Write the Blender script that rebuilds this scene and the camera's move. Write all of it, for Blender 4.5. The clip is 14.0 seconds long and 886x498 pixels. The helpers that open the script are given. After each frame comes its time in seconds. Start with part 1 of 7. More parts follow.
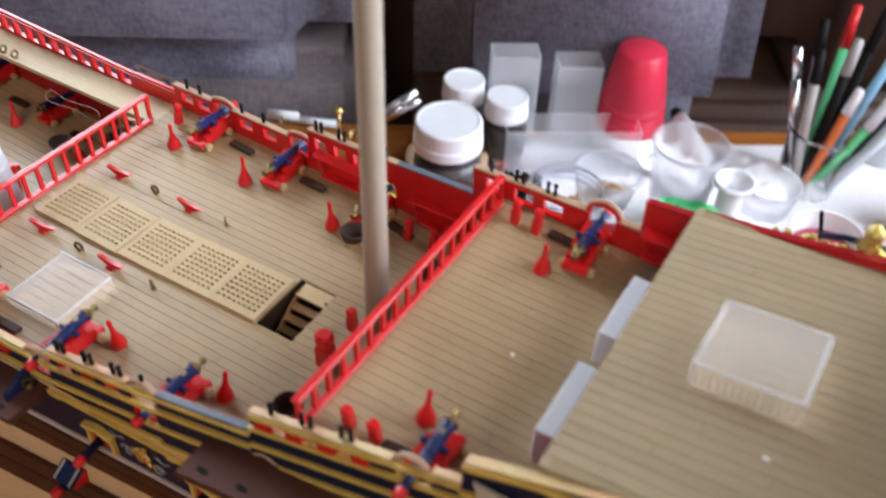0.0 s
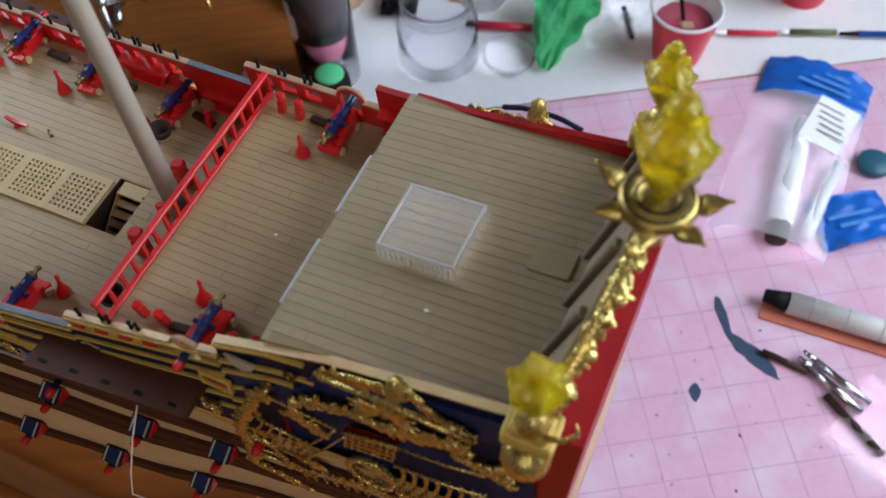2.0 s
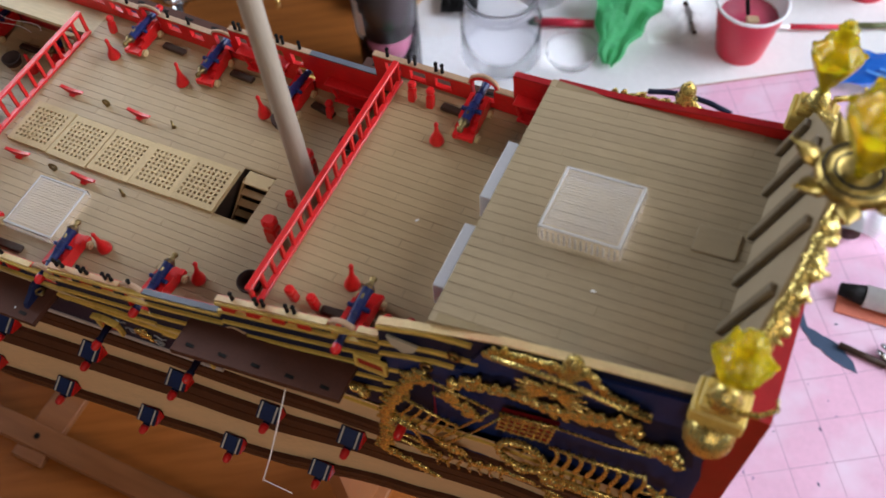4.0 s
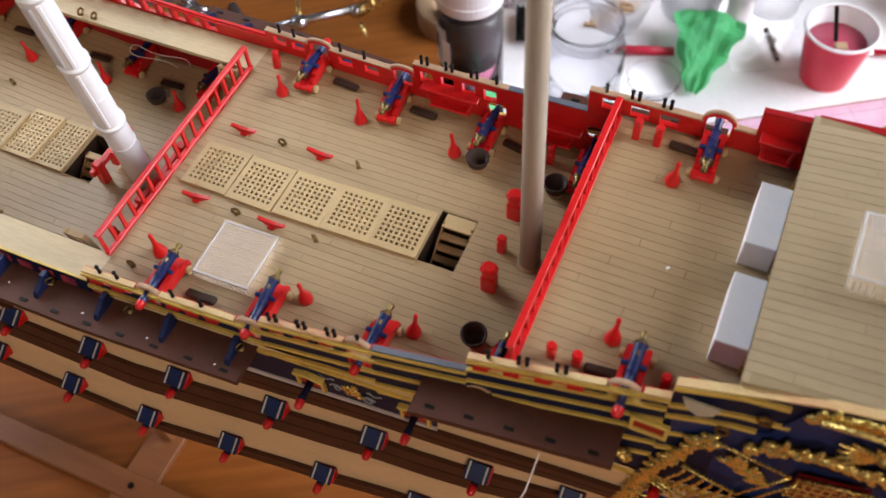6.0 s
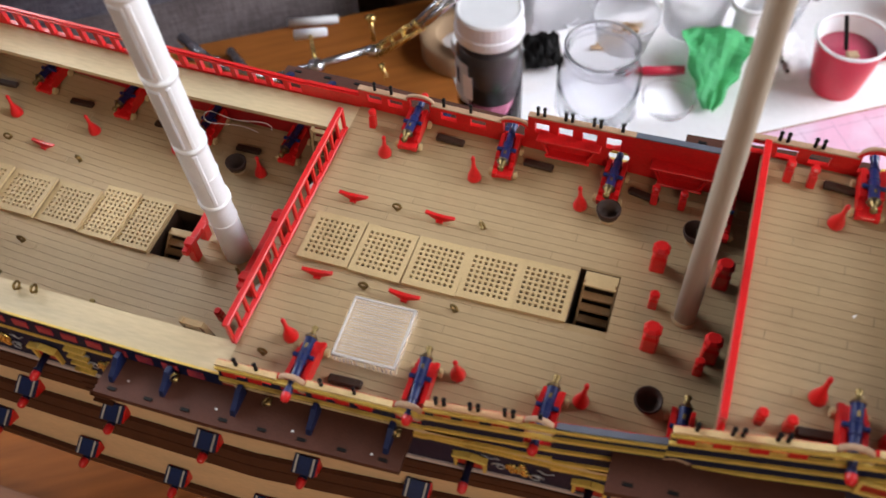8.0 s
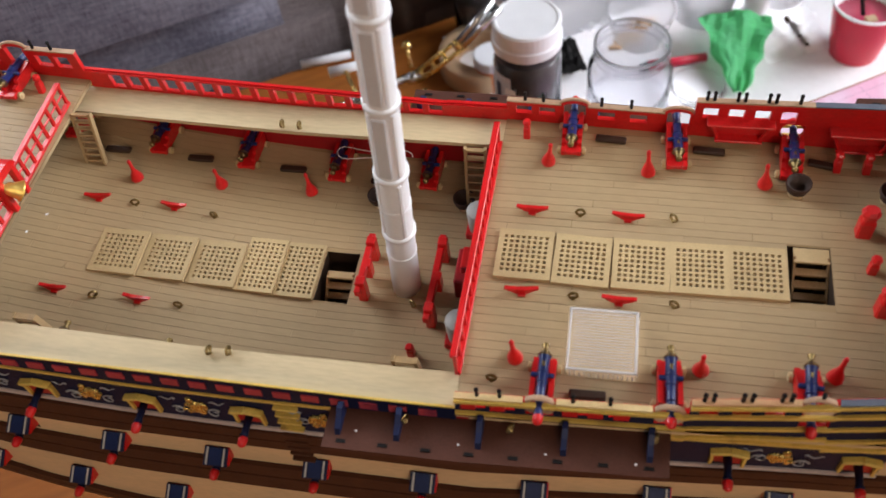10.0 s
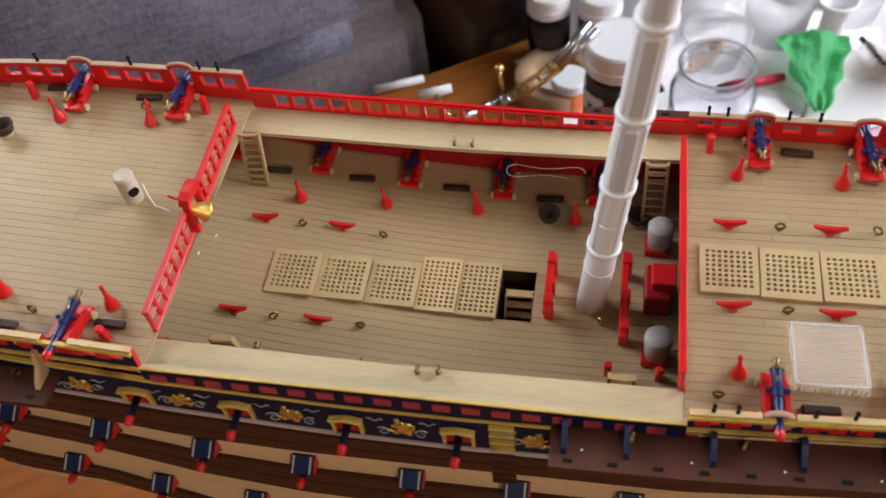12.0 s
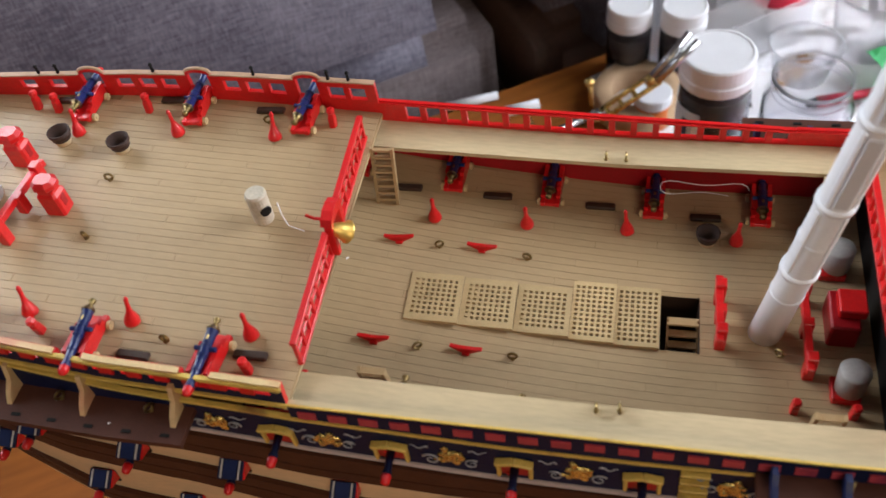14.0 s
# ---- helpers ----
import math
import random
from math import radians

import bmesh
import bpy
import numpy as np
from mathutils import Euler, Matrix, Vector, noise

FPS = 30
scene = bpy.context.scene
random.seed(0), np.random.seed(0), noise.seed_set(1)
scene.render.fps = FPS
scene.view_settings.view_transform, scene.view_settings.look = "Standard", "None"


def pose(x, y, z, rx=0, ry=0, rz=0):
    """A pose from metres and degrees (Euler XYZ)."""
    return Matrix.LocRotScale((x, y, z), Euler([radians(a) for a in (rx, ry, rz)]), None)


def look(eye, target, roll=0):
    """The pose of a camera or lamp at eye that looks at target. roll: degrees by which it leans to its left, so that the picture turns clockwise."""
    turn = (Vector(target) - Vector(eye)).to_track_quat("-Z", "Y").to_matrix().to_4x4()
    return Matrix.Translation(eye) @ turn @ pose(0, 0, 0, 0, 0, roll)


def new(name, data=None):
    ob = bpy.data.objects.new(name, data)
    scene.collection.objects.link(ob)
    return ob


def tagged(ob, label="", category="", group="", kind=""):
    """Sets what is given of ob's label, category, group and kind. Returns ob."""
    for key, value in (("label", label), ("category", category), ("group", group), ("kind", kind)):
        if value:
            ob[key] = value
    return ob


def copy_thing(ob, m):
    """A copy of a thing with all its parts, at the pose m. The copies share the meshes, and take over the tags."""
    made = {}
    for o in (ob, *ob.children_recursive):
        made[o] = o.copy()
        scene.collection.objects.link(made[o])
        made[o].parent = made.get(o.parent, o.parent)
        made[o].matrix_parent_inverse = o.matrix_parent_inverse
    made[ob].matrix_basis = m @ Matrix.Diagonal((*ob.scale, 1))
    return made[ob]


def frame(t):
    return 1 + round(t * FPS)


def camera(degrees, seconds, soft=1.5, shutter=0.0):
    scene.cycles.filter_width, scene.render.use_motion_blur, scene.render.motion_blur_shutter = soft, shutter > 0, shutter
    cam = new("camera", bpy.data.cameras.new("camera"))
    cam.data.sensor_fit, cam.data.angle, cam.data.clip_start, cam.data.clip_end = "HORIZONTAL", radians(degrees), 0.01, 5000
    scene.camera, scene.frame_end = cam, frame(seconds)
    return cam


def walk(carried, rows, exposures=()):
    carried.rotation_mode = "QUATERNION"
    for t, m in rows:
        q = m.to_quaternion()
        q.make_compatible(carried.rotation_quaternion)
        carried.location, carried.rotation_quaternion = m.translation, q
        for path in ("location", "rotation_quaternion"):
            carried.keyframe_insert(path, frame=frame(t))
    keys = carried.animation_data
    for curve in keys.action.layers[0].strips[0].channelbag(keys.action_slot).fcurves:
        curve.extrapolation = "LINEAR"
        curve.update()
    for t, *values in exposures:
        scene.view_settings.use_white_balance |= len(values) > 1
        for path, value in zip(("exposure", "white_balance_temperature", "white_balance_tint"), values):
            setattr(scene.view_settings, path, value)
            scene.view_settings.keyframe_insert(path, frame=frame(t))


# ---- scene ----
import collections
import functools

# One model unit (the drawing grid of the ship) in metres; the ship is a 1:100 kit.
U = 0.00086


def at_units(p):
    return tuple(U * c for c in p)


cam = camera(52.0, 14.0, 1.6, 0.3)
PATH = [
    (0, (181.8, -149.8, 241.1), (73.7, 42.0, 37.3), 2.68),
    (0.5, (204.9, -143.9, 256.8), (116.3, 23.2, 23.8), 0.18),
    (1, (200.8, -131.2, 273.9), (121.5, 20.1, 27.2), -1.88),
    (1.5, (226.0, -126.9, 291.6), (152.2, 19.9, 40.6), -2.70),
    (2, (246.9, -127.2, 303.0), (171.9, 17.5, 51.1), -3.78),
    (2.5, (238.7, -125.7, 305.0), (166.0, 19.2, 52.6), -3.41),
    (3, (225.5, -132.4, 306.1), (151.9, 12.8, 54.1), -3.35),
    (3.2, (222.0, -136.1, 306.2), (146.9, 8.0, 54.1), -3.88),
    (5.3, (170.7, -160.2, 296.1), (101.4, -38.8, 88.9), -5.94),
    (5.5, (157.0, -160.7, 295.8), (89.9, -37.4, 88.9), -5.19),
    (6, (130.1, -166.4, 294.5), (64.2, -40.6, 88.8), -4.87),
    (6.5, (129.3, -142.9, 285.5), (63.0, -18.6, 78.9), -6.10),
    (7, (133.1, -141.3, 284.3), (67.7, -17.9, 76.9), -5.93),
    (7.5, (96.1, -156.7, 290.5), (37.2, -28.2, 84.4), -3.59),
    (8, (59.9, -169.6, 293.6), (5.7, -34.8, 90.1), -4.52),
    (8.2, (48.3, -169.4, 294.5), (-2.0, -33.9, 90.5), -4.52),
    (10.5, (-40.4, -195.1, 286.2), (-83.6, -49.7, 87.4), -9.13),
    (11, (-60.6, -198.5, 285.9), (-103.4, -52.1, 87.8), -9.05),
    (11.5, (-78.1, -198.3, 286.4), (-121.4, -49.3, 90.3), -8.95),
    (12, (-91.2, -200.6, 288.5), (-135.7, -50.6, 93.6), -9.15),
    (12.5, (-106.6, -203.3, 292.0), (-154.3, -52.1, 98.7), -10.00),
    (13, (-120.8, -199.6, 283.1), (-168.0, -48.6, 89.5), -9.82),
    (13.5, (-131.7, -194.8, 276.3), (-179.4, -42.1, 84.2), -9.79),
    (14, (-142.5, -190.2, 271.6), (-193.6, -36.8, 80.9), -10.63),
]
EXPOSURES = ((0.0, 0.60, 5900, 12), (0.5, 0.61, 6200, 9), (1.0, 0.30, 6200, 6), (1.5, 0.06, 5850, 6), (2.0, -0.23, 5700, 7), (3.0, -0.20, 5750, 9), (5.5, 0.48, 6350, 14), (8.0, 0.46, 6350, 13), (11.0, 0.46, 6400, 13), (14.0, 0.46, 6250, 12))
cam.data.dof.use_dof, cam.data.dof.focus_distance, cam.data.dof.aperture_fstop = True, 0.31, 19.0
walk(cam, [(t, look(at_units(eye), at_units(target), roll)) for t, eye, target, roll in PATH], EXPOSURES)

# ---- light: daylight from windows beyond the stern and bow, an added warm fill, soft sky light elsewhere ----
world = bpy.data.worlds.new("world")
scene.world = world
world.use_nodes = True
wn = world.node_tree.nodes
sky = wn.new("ShaderNodeTexSky")
sky.sky_type, sky.sun_disc = "NISHITA", False
sky.sun_elevation, sky.sun_rotation = radians(43), radians(-15)
wn["Background"].inputs["Strength"].default_value = 0.08
world.node_tree.links.new(sky.outputs["Color"], wn["Background"].inputs["Color"])
sun_data = bpy.data.lights.new("sun", "SUN")
sun_data.energy, sun_data.angle, sun_data.color = 0.8, radians(10.0), (1.0, 0.96, 0.90)
sun = new("sun", sun_data)
sun.matrix_world = look((-0.8, 3.0, 2.95), (0, 0, 0))


def window_light(name, eye, target, w, h, power, color):
    d = bpy.data.lights.new(name, "AREA")
    d.shape, d.size, d.size_y, d.energy, d.color = "RECTANGLE", w, h, power, color
    new(name, d).matrix_world = look(eye, target)


window_light("window_light", (1.18, 0.56, 0.64), (0.0, 0.1, -0.1), 1.0, 1.1, 27.0, (0.93, 0.97, 1.0))
window_light("window_light_west", (-1.30, 0.50, 0.66), (-0.2, 0.0, 0.0), 0.9, 0.7, 19.0, (0.92, 0.97, 1.0))
# unseen warm fill, added to brighten the decks and near hull side
window_light("warm_fill_south", (1.05, -1.94, 1.50), (0.12, 0.0, -0.05), 1.5, 1.0, 30.0, (1.0, 0.80, 0.57))


# ---- materials ----
def material(name, color, rough=0.5, metal=0.0, vary=0.15, scale=400.0, bump=0.1, fine=1500.0, piece=0.0, stain=None,
             coat=0.0, trans=0.0, ior=1.45, spec=0.5, stretch=(1, 1, 1), stain_at=(0.52, 0.66), stain_scale=90.0):
    """A painted or natural surface: colour varied at two scales, fine relief, and variation from piece to piece."""
    m = bpy.data.materials.new(name)
    m.use_nodes = True
    n, l = m.node_tree.nodes, m.node_tree.links
    b = n["Principled BSDF"]
    co = n.new("ShaderNodeTexCoord")
    mp = n.new("ShaderNodeMapping")
    mp.inputs["Scale"].default_value = stretch
    l.new(co.outputs["Object"], mp.inputs["Vector"])
    big, small = n.new("ShaderNodeTexNoise"), n.new("ShaderNodeTexNoise")
    big.inputs["Scale"].default_value, big.inputs["Detail"].default_value = scale, 4
    small.inputs["Scale"].default_value, small.inputs["Detail"].default_value = fine, 5
    for t in (big, small):
        l.new(mp.outputs["Vector"], t.inputs["Vector"])
    add = n.new("ShaderNodeMath")
    add.operation = "ADD"
    l.new(big.outputs["Fac"], add.inputs[0])
    l.new(small.outputs["Fac"], add.inputs[1])
    last = add
    if piece:
        info = n.new("ShaderNodeObjectInfo")
        mul = n.new("ShaderNodeMath")
        mul.operation = "MULTIPLY_ADD"
        mul.inputs[1].default_value = piece
        l.new(info.outputs["Random"], mul.inputs[0])
        l.new(add.outputs[0], mul.inputs[2])
        last = mul
    ramp = n.new("ShaderNodeMapRange")
    ramp.inputs["From Min"].default_value, ramp.inputs["From Max"].default_value = 0.6, 1.4 + piece
    ramp.inputs["To Min"].default_value, ramp.inputs["To Max"].default_value = 1 - vary, 1 + vary
    l.new(last.outputs[0], ramp.inputs["Value"])
    mix = n.new("ShaderNodeMix")
    mix.data_type, mix.blend_type = "RGBA", "MULTIPLY"
    mix.inputs["Factor"].default_value = 1.0
    mix.inputs[6].default_value = (*color, 1)
    l.new(ramp.outputs["Result"], mix.inputs[7])
    out = mix.outputs[2]
    if stain:
        st = n.new("ShaderNodeTexNoise")
        st.inputs["Scale"].default_value, st.inputs["Detail"].default_value = stain_scale, 6
        l.new(mp.outputs["Vector"], st.inputs["Vector"])
        rs = n.new("ShaderNodeMapRange")
        rs.inputs["From Min"].default_value, rs.inputs["From Max"].default_value = stain_at
        l.new(st.outputs["Fac"], rs.inputs["Value"])
        mx = n.new("ShaderNodeMix")
        mx.data_type = "RGBA"
        l.new(rs.outputs["Result"], mx.inputs["Factor"])
        l.new(out, mx.inputs[6])
        mx.inputs[7].default_value = (*stain, 1)
        out = mx.outputs[2]
    l.new(out, b.inputs["Base Color"])
    rr = n.new("ShaderNodeMapRange")
    rr.inputs["To Min"].default_value, rr.inputs["To Max"].default_value = max(0.02, rough - 0.1), min(1, rough + 0.12)
    l.new(small.outputs["Fac"], rr.inputs["Value"])
    l.new(rr.outputs["Result"], b.inputs["Roughness"])
    b.inputs["Metallic"].default_value = metal
    b.inputs["Coat Weight"].default_value = coat
    b.inputs["Specular IOR Level"].default_value = spec
    b.inputs["Transmission Weight"].default_value = trans
    b.inputs["IOR"].default_value = ior
    if bump:
        bp = n.new("ShaderNodeBump")
        bp.inputs["Strength"].default_value, bp.inputs["Distance"].default_value = bump, 0.0006
        l.new(small.outputs["Fac"], bp.inputs["Height"])
        l.new(bp.outputs["Normal"], b.inputs["Normal"])
    return m


DECK = material("deck_paint", (0.412, 0.296, 0.163), 0.40, vary=0.12, scale=60, fine=900, bump=0.12, piece=0.3, stretch=(0.25, 1, 1), stain=(0.38, 0.255, 0.125), stain_at=(0.50, 0.80), stain_scale=16)
POOPDECK = material("poop_deck_paint", (0.345, 0.264, 0.163), 0.42, vary=0.14, scale=60, fine=900, bump=0.12, piece=0.3, stretch=(0.25, 1, 1), stain=(0.33, 0.25, 0.145), stain_at=(0.46, 0.78), stain_scale=18)
RIB = material("olive_brown_paint", (0.17, 0.125, 0.072), 0.5, vary=0.2, scale=120, bump=0.15)
PALESEAM = material("pale_deck_seam", (0.20, 0.148, 0.085), 0.8, vary=0.2, scale=60, stain=(0.315, 0.242, 0.142), stain_at=(0.38, 0.56), stain_scale=26, spec=0.2)
SEAM = material("deck_seam", (0.25, 0.175, 0.092), 0.8, vary=0.2, scale=60, stain=(0.385, 0.276, 0.148), stain_at=(0.40, 0.55), stain_scale=22, spec=0.2)
PALE = material("pale_wood", (0.56, 0.44, 0.26), 0.55, vary=0.14, scale=70, fine=900, bump=0.15, stretch=(0.2, 1, 1))
GRATE = material("grating_paint", (0.50, 0.365, 0.185), 0.55, vary=0.2, scale=150, bump=0.15, piece=0.7)
RED = material("red_paint", (0.60, 0.012, 0.012), 0.32, vary=0.16, scale=120, fine=900, bump=0.18, coat=0.15)
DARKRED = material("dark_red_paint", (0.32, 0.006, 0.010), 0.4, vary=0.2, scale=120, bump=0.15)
BLUE = material("blue_paint", (0.008, 0.022, 0.15), 0.35, vary=0.3, scale=200, bump=0.2, coat=0.1)
NAVY = material("navy_paint", (0.006, 0.009, 0.036), 0.5, spec=0.25, vary=0.3, scale=150, bump=0.2)
GOLD = material("gold_paint", (0.67, 0.51, 0.155), 0.26, metal=0.8, vary=0.35, scale=260, fine=1200, bump=0.4, stain=(0.14, 0.08, 0.03), stain_at=(0.60, 0.80), stain_scale=400)
BRASS = material("brass", (0.24, 0.17, 0.07), 0.34, metal=1.0, vary=0.3, scale=500, bump=0.2)
OCHRE = material("yellow_ochre_paint", (0.66, 0.46, 0.10), 0.42, vary=0.2, scale=200, bump=0.25, stain=(0.30, 0.17, 0.05), stain_at=(0.58, 0.75))
CREAM = material("cream_paint", (0.66, 0.49, 0.24), 0.48, vary=0.16, scale=150, bump=0.2, stain=(0.58, 0.24, 0.13), stain_at=(0.50, 0.72), stain_scale=45)
PLANK = material("hull_plank", (0.62, 0.43, 0.24), 0.5, vary=0.16, scale=80, bump=0.15, stretch=(0.2, 1, 1))
WALE = material("brown_wale", (0.070, 0.026, 0.013), 0.6, spec=0.22, vary=0.25, scale=150, bump=0.2)
CHANNEL = material("brown_channel", (0.082, 0.030, 0.019), 0.62, spec=0.25, vary=0.2, scale=120, bump=0.15)
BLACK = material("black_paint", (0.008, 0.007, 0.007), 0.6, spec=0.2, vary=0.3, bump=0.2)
BARK = material("dark_wood", (0.045, 0.023, 0.014), 0.5, spec=0.3, vary=0.3, scale=300, bump=0.3)
WHITE = material("white_plastic", (0.82, 0.82, 0.84), 0.38, vary=0.06, scale=60, bump=0.05)
PAPER = material("white_card", (0.94, 0.94, 0.95), 0.7, vary=0.05, scale=120, bump=0.1)
GREYP = material("grey_plastic", (0.40, 0.38, 0.35), 0.5, vary=0.12, scale=120, bump=0.1)
MASTW = material("mast_wood", (0.40, 0.33, 0.26), 0.5, vary=0.14, scale=60, bump=0.12, stretch=(1, 1, 0.1))


# ---- building tools; coordinates in model units ----
def part(name, bm, mat, parent=None, label="", smooth=False):
    me = bpy.data.meshes.new(name)
    bmesh.ops.scale(bm, vec=(U, U, U), verts=bm.verts)
    bm.normal_update()
    bm.to_mesh(me)
    bm.free()
    if smooth:
        for p in me.polygons:
            p.use_smooth = True
    for mm in mat if isinstance(mat, (list, tuple)) else [mat]:
        me.materials.append(mm)
    ob = new(name, me)
    ob.parent = parent
    if label:
        ob["label"] = label
    return ob


def thing(name, at, label, category, group="", rz=0.0, kind=""):
    ob = new(name)
    ob.empty_display_size = 0.002
    ob.matrix_basis = pose(*at_units(at), 0, 0, rz)
    return tagged(ob, label, category, group, kind)


def here(ob, at, rz=0.0, rx=0.0, ry=0.0):
    """Stand a copy of a thing at a place."""
    return copy_thing(ob, pose(*at_units(at), rx, ry, rz))


def mesh():
    return bmesh.new()


def hexa(bm, lo, hi):
    """A solid from four lower and four upper corners, both counter-clockwise from above."""
    v = [bm.verts.new(p) for p in (*lo, *hi)]
    for f in ((3, 2, 1, 0), (4, 5, 6, 7), (0, 1, 5, 4), (1, 2, 6, 5), (2, 3, 7, 6), (3, 0, 4, 7)):
        bm.faces.new([v[i] for i in f])
    return v


def weld(bm):
    """Join the ends of neighbouring solids into one body."""
    bmesh.ops.remove_doubles(bm, verts=bm.verts, dist=0.01)
    seen = collections.Counter(frozenset(f.verts) for f in bm.faces)
    bmesh.ops.delete(bm, geom=[f for f in bm.faces if seen[frozenset(f.verts)] > 1], context="FACES")


def box(bm, c, s, m=None, bevel=0.0):
    x, y, z = (k / 2 for k in s)
    q = [(-x, -y), (x, -y), (x, y), (-x, y)]
    v = hexa(bm, [(a, b, -z) for a, b in q], [(a, b, z) for a, b in q])
    if bevel:
        e = {e for k in v for e in k.link_edges}
        r = bmesh.ops.bevel(bm, geom=list(e), offset=bevel, segments=1, affect="EDGES")
        v = list({k for f in r["faces"] for k in f.verts} | {k for k in v if k.is_valid})
    t = Matrix.Translation(c)
    if m is not None:
        t = t @ m
    bmesh.ops.transform(bm, matrix=t, verts=v)
    return v


def rod(bm, a, b, r0, r1=None, n=10, caps=True):
    """A round bar from a to b."""
    a, b = Vector(a), Vector(b)
    r1 = r0 if r1 is None else r1
    q = (b - a).to_track_quat("Z", "Y").to_matrix()
    rings = []
    for p, r in ((a, r0), (b, r1)):
        rings.append([bm.verts.new(p + q @ Vector((r * math.cos(2 * math.pi * k / n), r * math.sin(2 * math.pi * k / n), 0))) for k in range(n)])
    for k in range(n):
        bm.faces.new((rings[0][k], rings[0][(k + 1) % n], rings[1][(k + 1) % n], rings[1][k]))
    if caps:
        bm.faces.new(rings[0][::-1])
        bm.faces.new(rings[1])


def lathe(bm, prof, n=16, m=None, close=True):
    """A turned body from (radius, height) pairs, bottom to top."""
    m = m or Matrix()
    rings = []
    for r, z in prof:
        r = max(r, 1e-3)
        rings.append([bm.verts.new(m @ Vector((r * math.cos(2 * math.pi * k / n), r * math.sin(2 * math.pi * k / n), z))) for k in range(n)])
    for a, b in zip(rings, rings[1:]):
        for k in range(n):
            bm.faces.new((a[k], a[(k + 1) % n], b[(k + 1) % n], b[k]))
    if close:
        bm.faces.new(rings[0][::-1])
        bm.faces.new(rings[-1])


def tube(bm, pts, r, n=6, r_end=None):
    """A bent round bar through points."""
    pts = [Vector(p) for p in pts]
    rings = []
    for i, p in enumerate(pts):
        d = (pts[min(i + 1, len(pts) - 1)] - pts[max(i - 1, 0)]).normalized()
        q = d.to_track_quat("Z", "Y").to_matrix()
        rr = r if r_end is None else r + (r_end - r) * i / (len(pts) - 1)
        rings.append([bm.verts.new(p + q @ Vector((rr * math.cos(2 * math.pi * k / n), rr * math.sin(2 * math.pi * k / n), 0))) for k in range(n)])
    for a, b in zip(rings, rings[1:]):
        for k in range(n):
            bm.faces.new((a[k], a[(k + 1) % n], b[(k + 1) % n], b[k]))
    bm.faces.new(rings[0][::-1])
    bm.faces.new(rings[-1])


def ring(bm, c, r, w, n=16, m=None, s=6, squash=1.0):
    """A torus about the z axis of m."""
    m = Matrix.Translation(c) @ (m or Matrix())
    rows = []
    for i in range(n):
        a = 2 * math.pi * i / n
        rows.append([bm.verts.new(m @ Vector(((r + w * math.cos(b)) * math.cos(a), (r + w * math.cos(b)) * math.sin(a), squash * w * math.sin(b)))) for b in (2 * math.pi * j / s for j in range(s))])
    for i in range(n):
        for j in range(s):
            bm.faces.new((rows[i][j], rows[(i + 1) % n][j], rows[(i + 1) % n][(j + 1) % s], rows[i][(j + 1) % s]))


def plate(bm, pts, t, m=None):
    """A flat outline in the xy plane, counter-clockwise, made t thick."""
    m = m or Matrix()
    a = [bm.verts.new(m @ Vector((x, y, 0))) for x, y in pts]
    b = [bm.verts.new(m @ Vector((x, y, t))) for x, y in pts]
    bm.faces.new(a[::-1])
    bm.faces.new(b)
    for k in range(len(pts)):
        j = (k + 1) % len(pts)
        bm.faces.new((a[k], a[j], b[j], b[k]))


def lump(bm, m, a, b, c, detail=2):
    """A smooth carved lump with half axes a, b, c."""
    bmesh.ops.create_icosphere(bm, subdivisions=detail, radius=1.0, matrix=m @ Matrix.Diagonal((a, b, c, 1)))


def lobed(bm, prof, lobes, amp, n=24, m=None):
    """A turned body whose radius swells in lobes; prof of (radius, height, share of the swelling)."""
    m = m or Matrix()
    rings = []
    for r, z, k in prof:
        rings.append([bm.verts.new(m @ Vector((q * math.cos(a), q * math.sin(a), z))) for a, q in ((a, r * (1 + k * amp * math.cos(lobes * a))) for a in (2 * math.pi * i / n for i in range(n)))])
    for p, q in zip(rings, rings[1:]):
        for i in range(n):
            bm.faces.new((p[i], p[(i + 1) % n], q[(i + 1) % n], q[i]))
    bm.faces.new(rings[0][::-1])
    bm.faces.new(rings[-1])


def fuse(ob, voxel=0.36):
    """Melt the overlapping lumps of a carving into one body."""
    mod = ob.modifiers.new("melt", "REMESH")
    mod.mode, mod.voxel_size, mod.use_smooth_shade = "VOXEL", voxel * U, True
    me = bpy.data.meshes.new_from_object(ob.evaluated_get(bpy.context.evaluated_depsgraph_get()))
    ob.modifiers.clear()
    old, ob.data = ob.data, me
    bpy.data.meshes.remove(old)
    return ob


def turn(x=0, y=0, z=0):
    return Euler((radians(x), radians(y), radians(z))).to_matrix().to_4x4()


def shift(x, y, z):
    return Matrix.Translation((x, y, z))


# ---- the lines of the ship ----
def line(x, xs, ys):
    return float(np.interp(x, xs, ys))


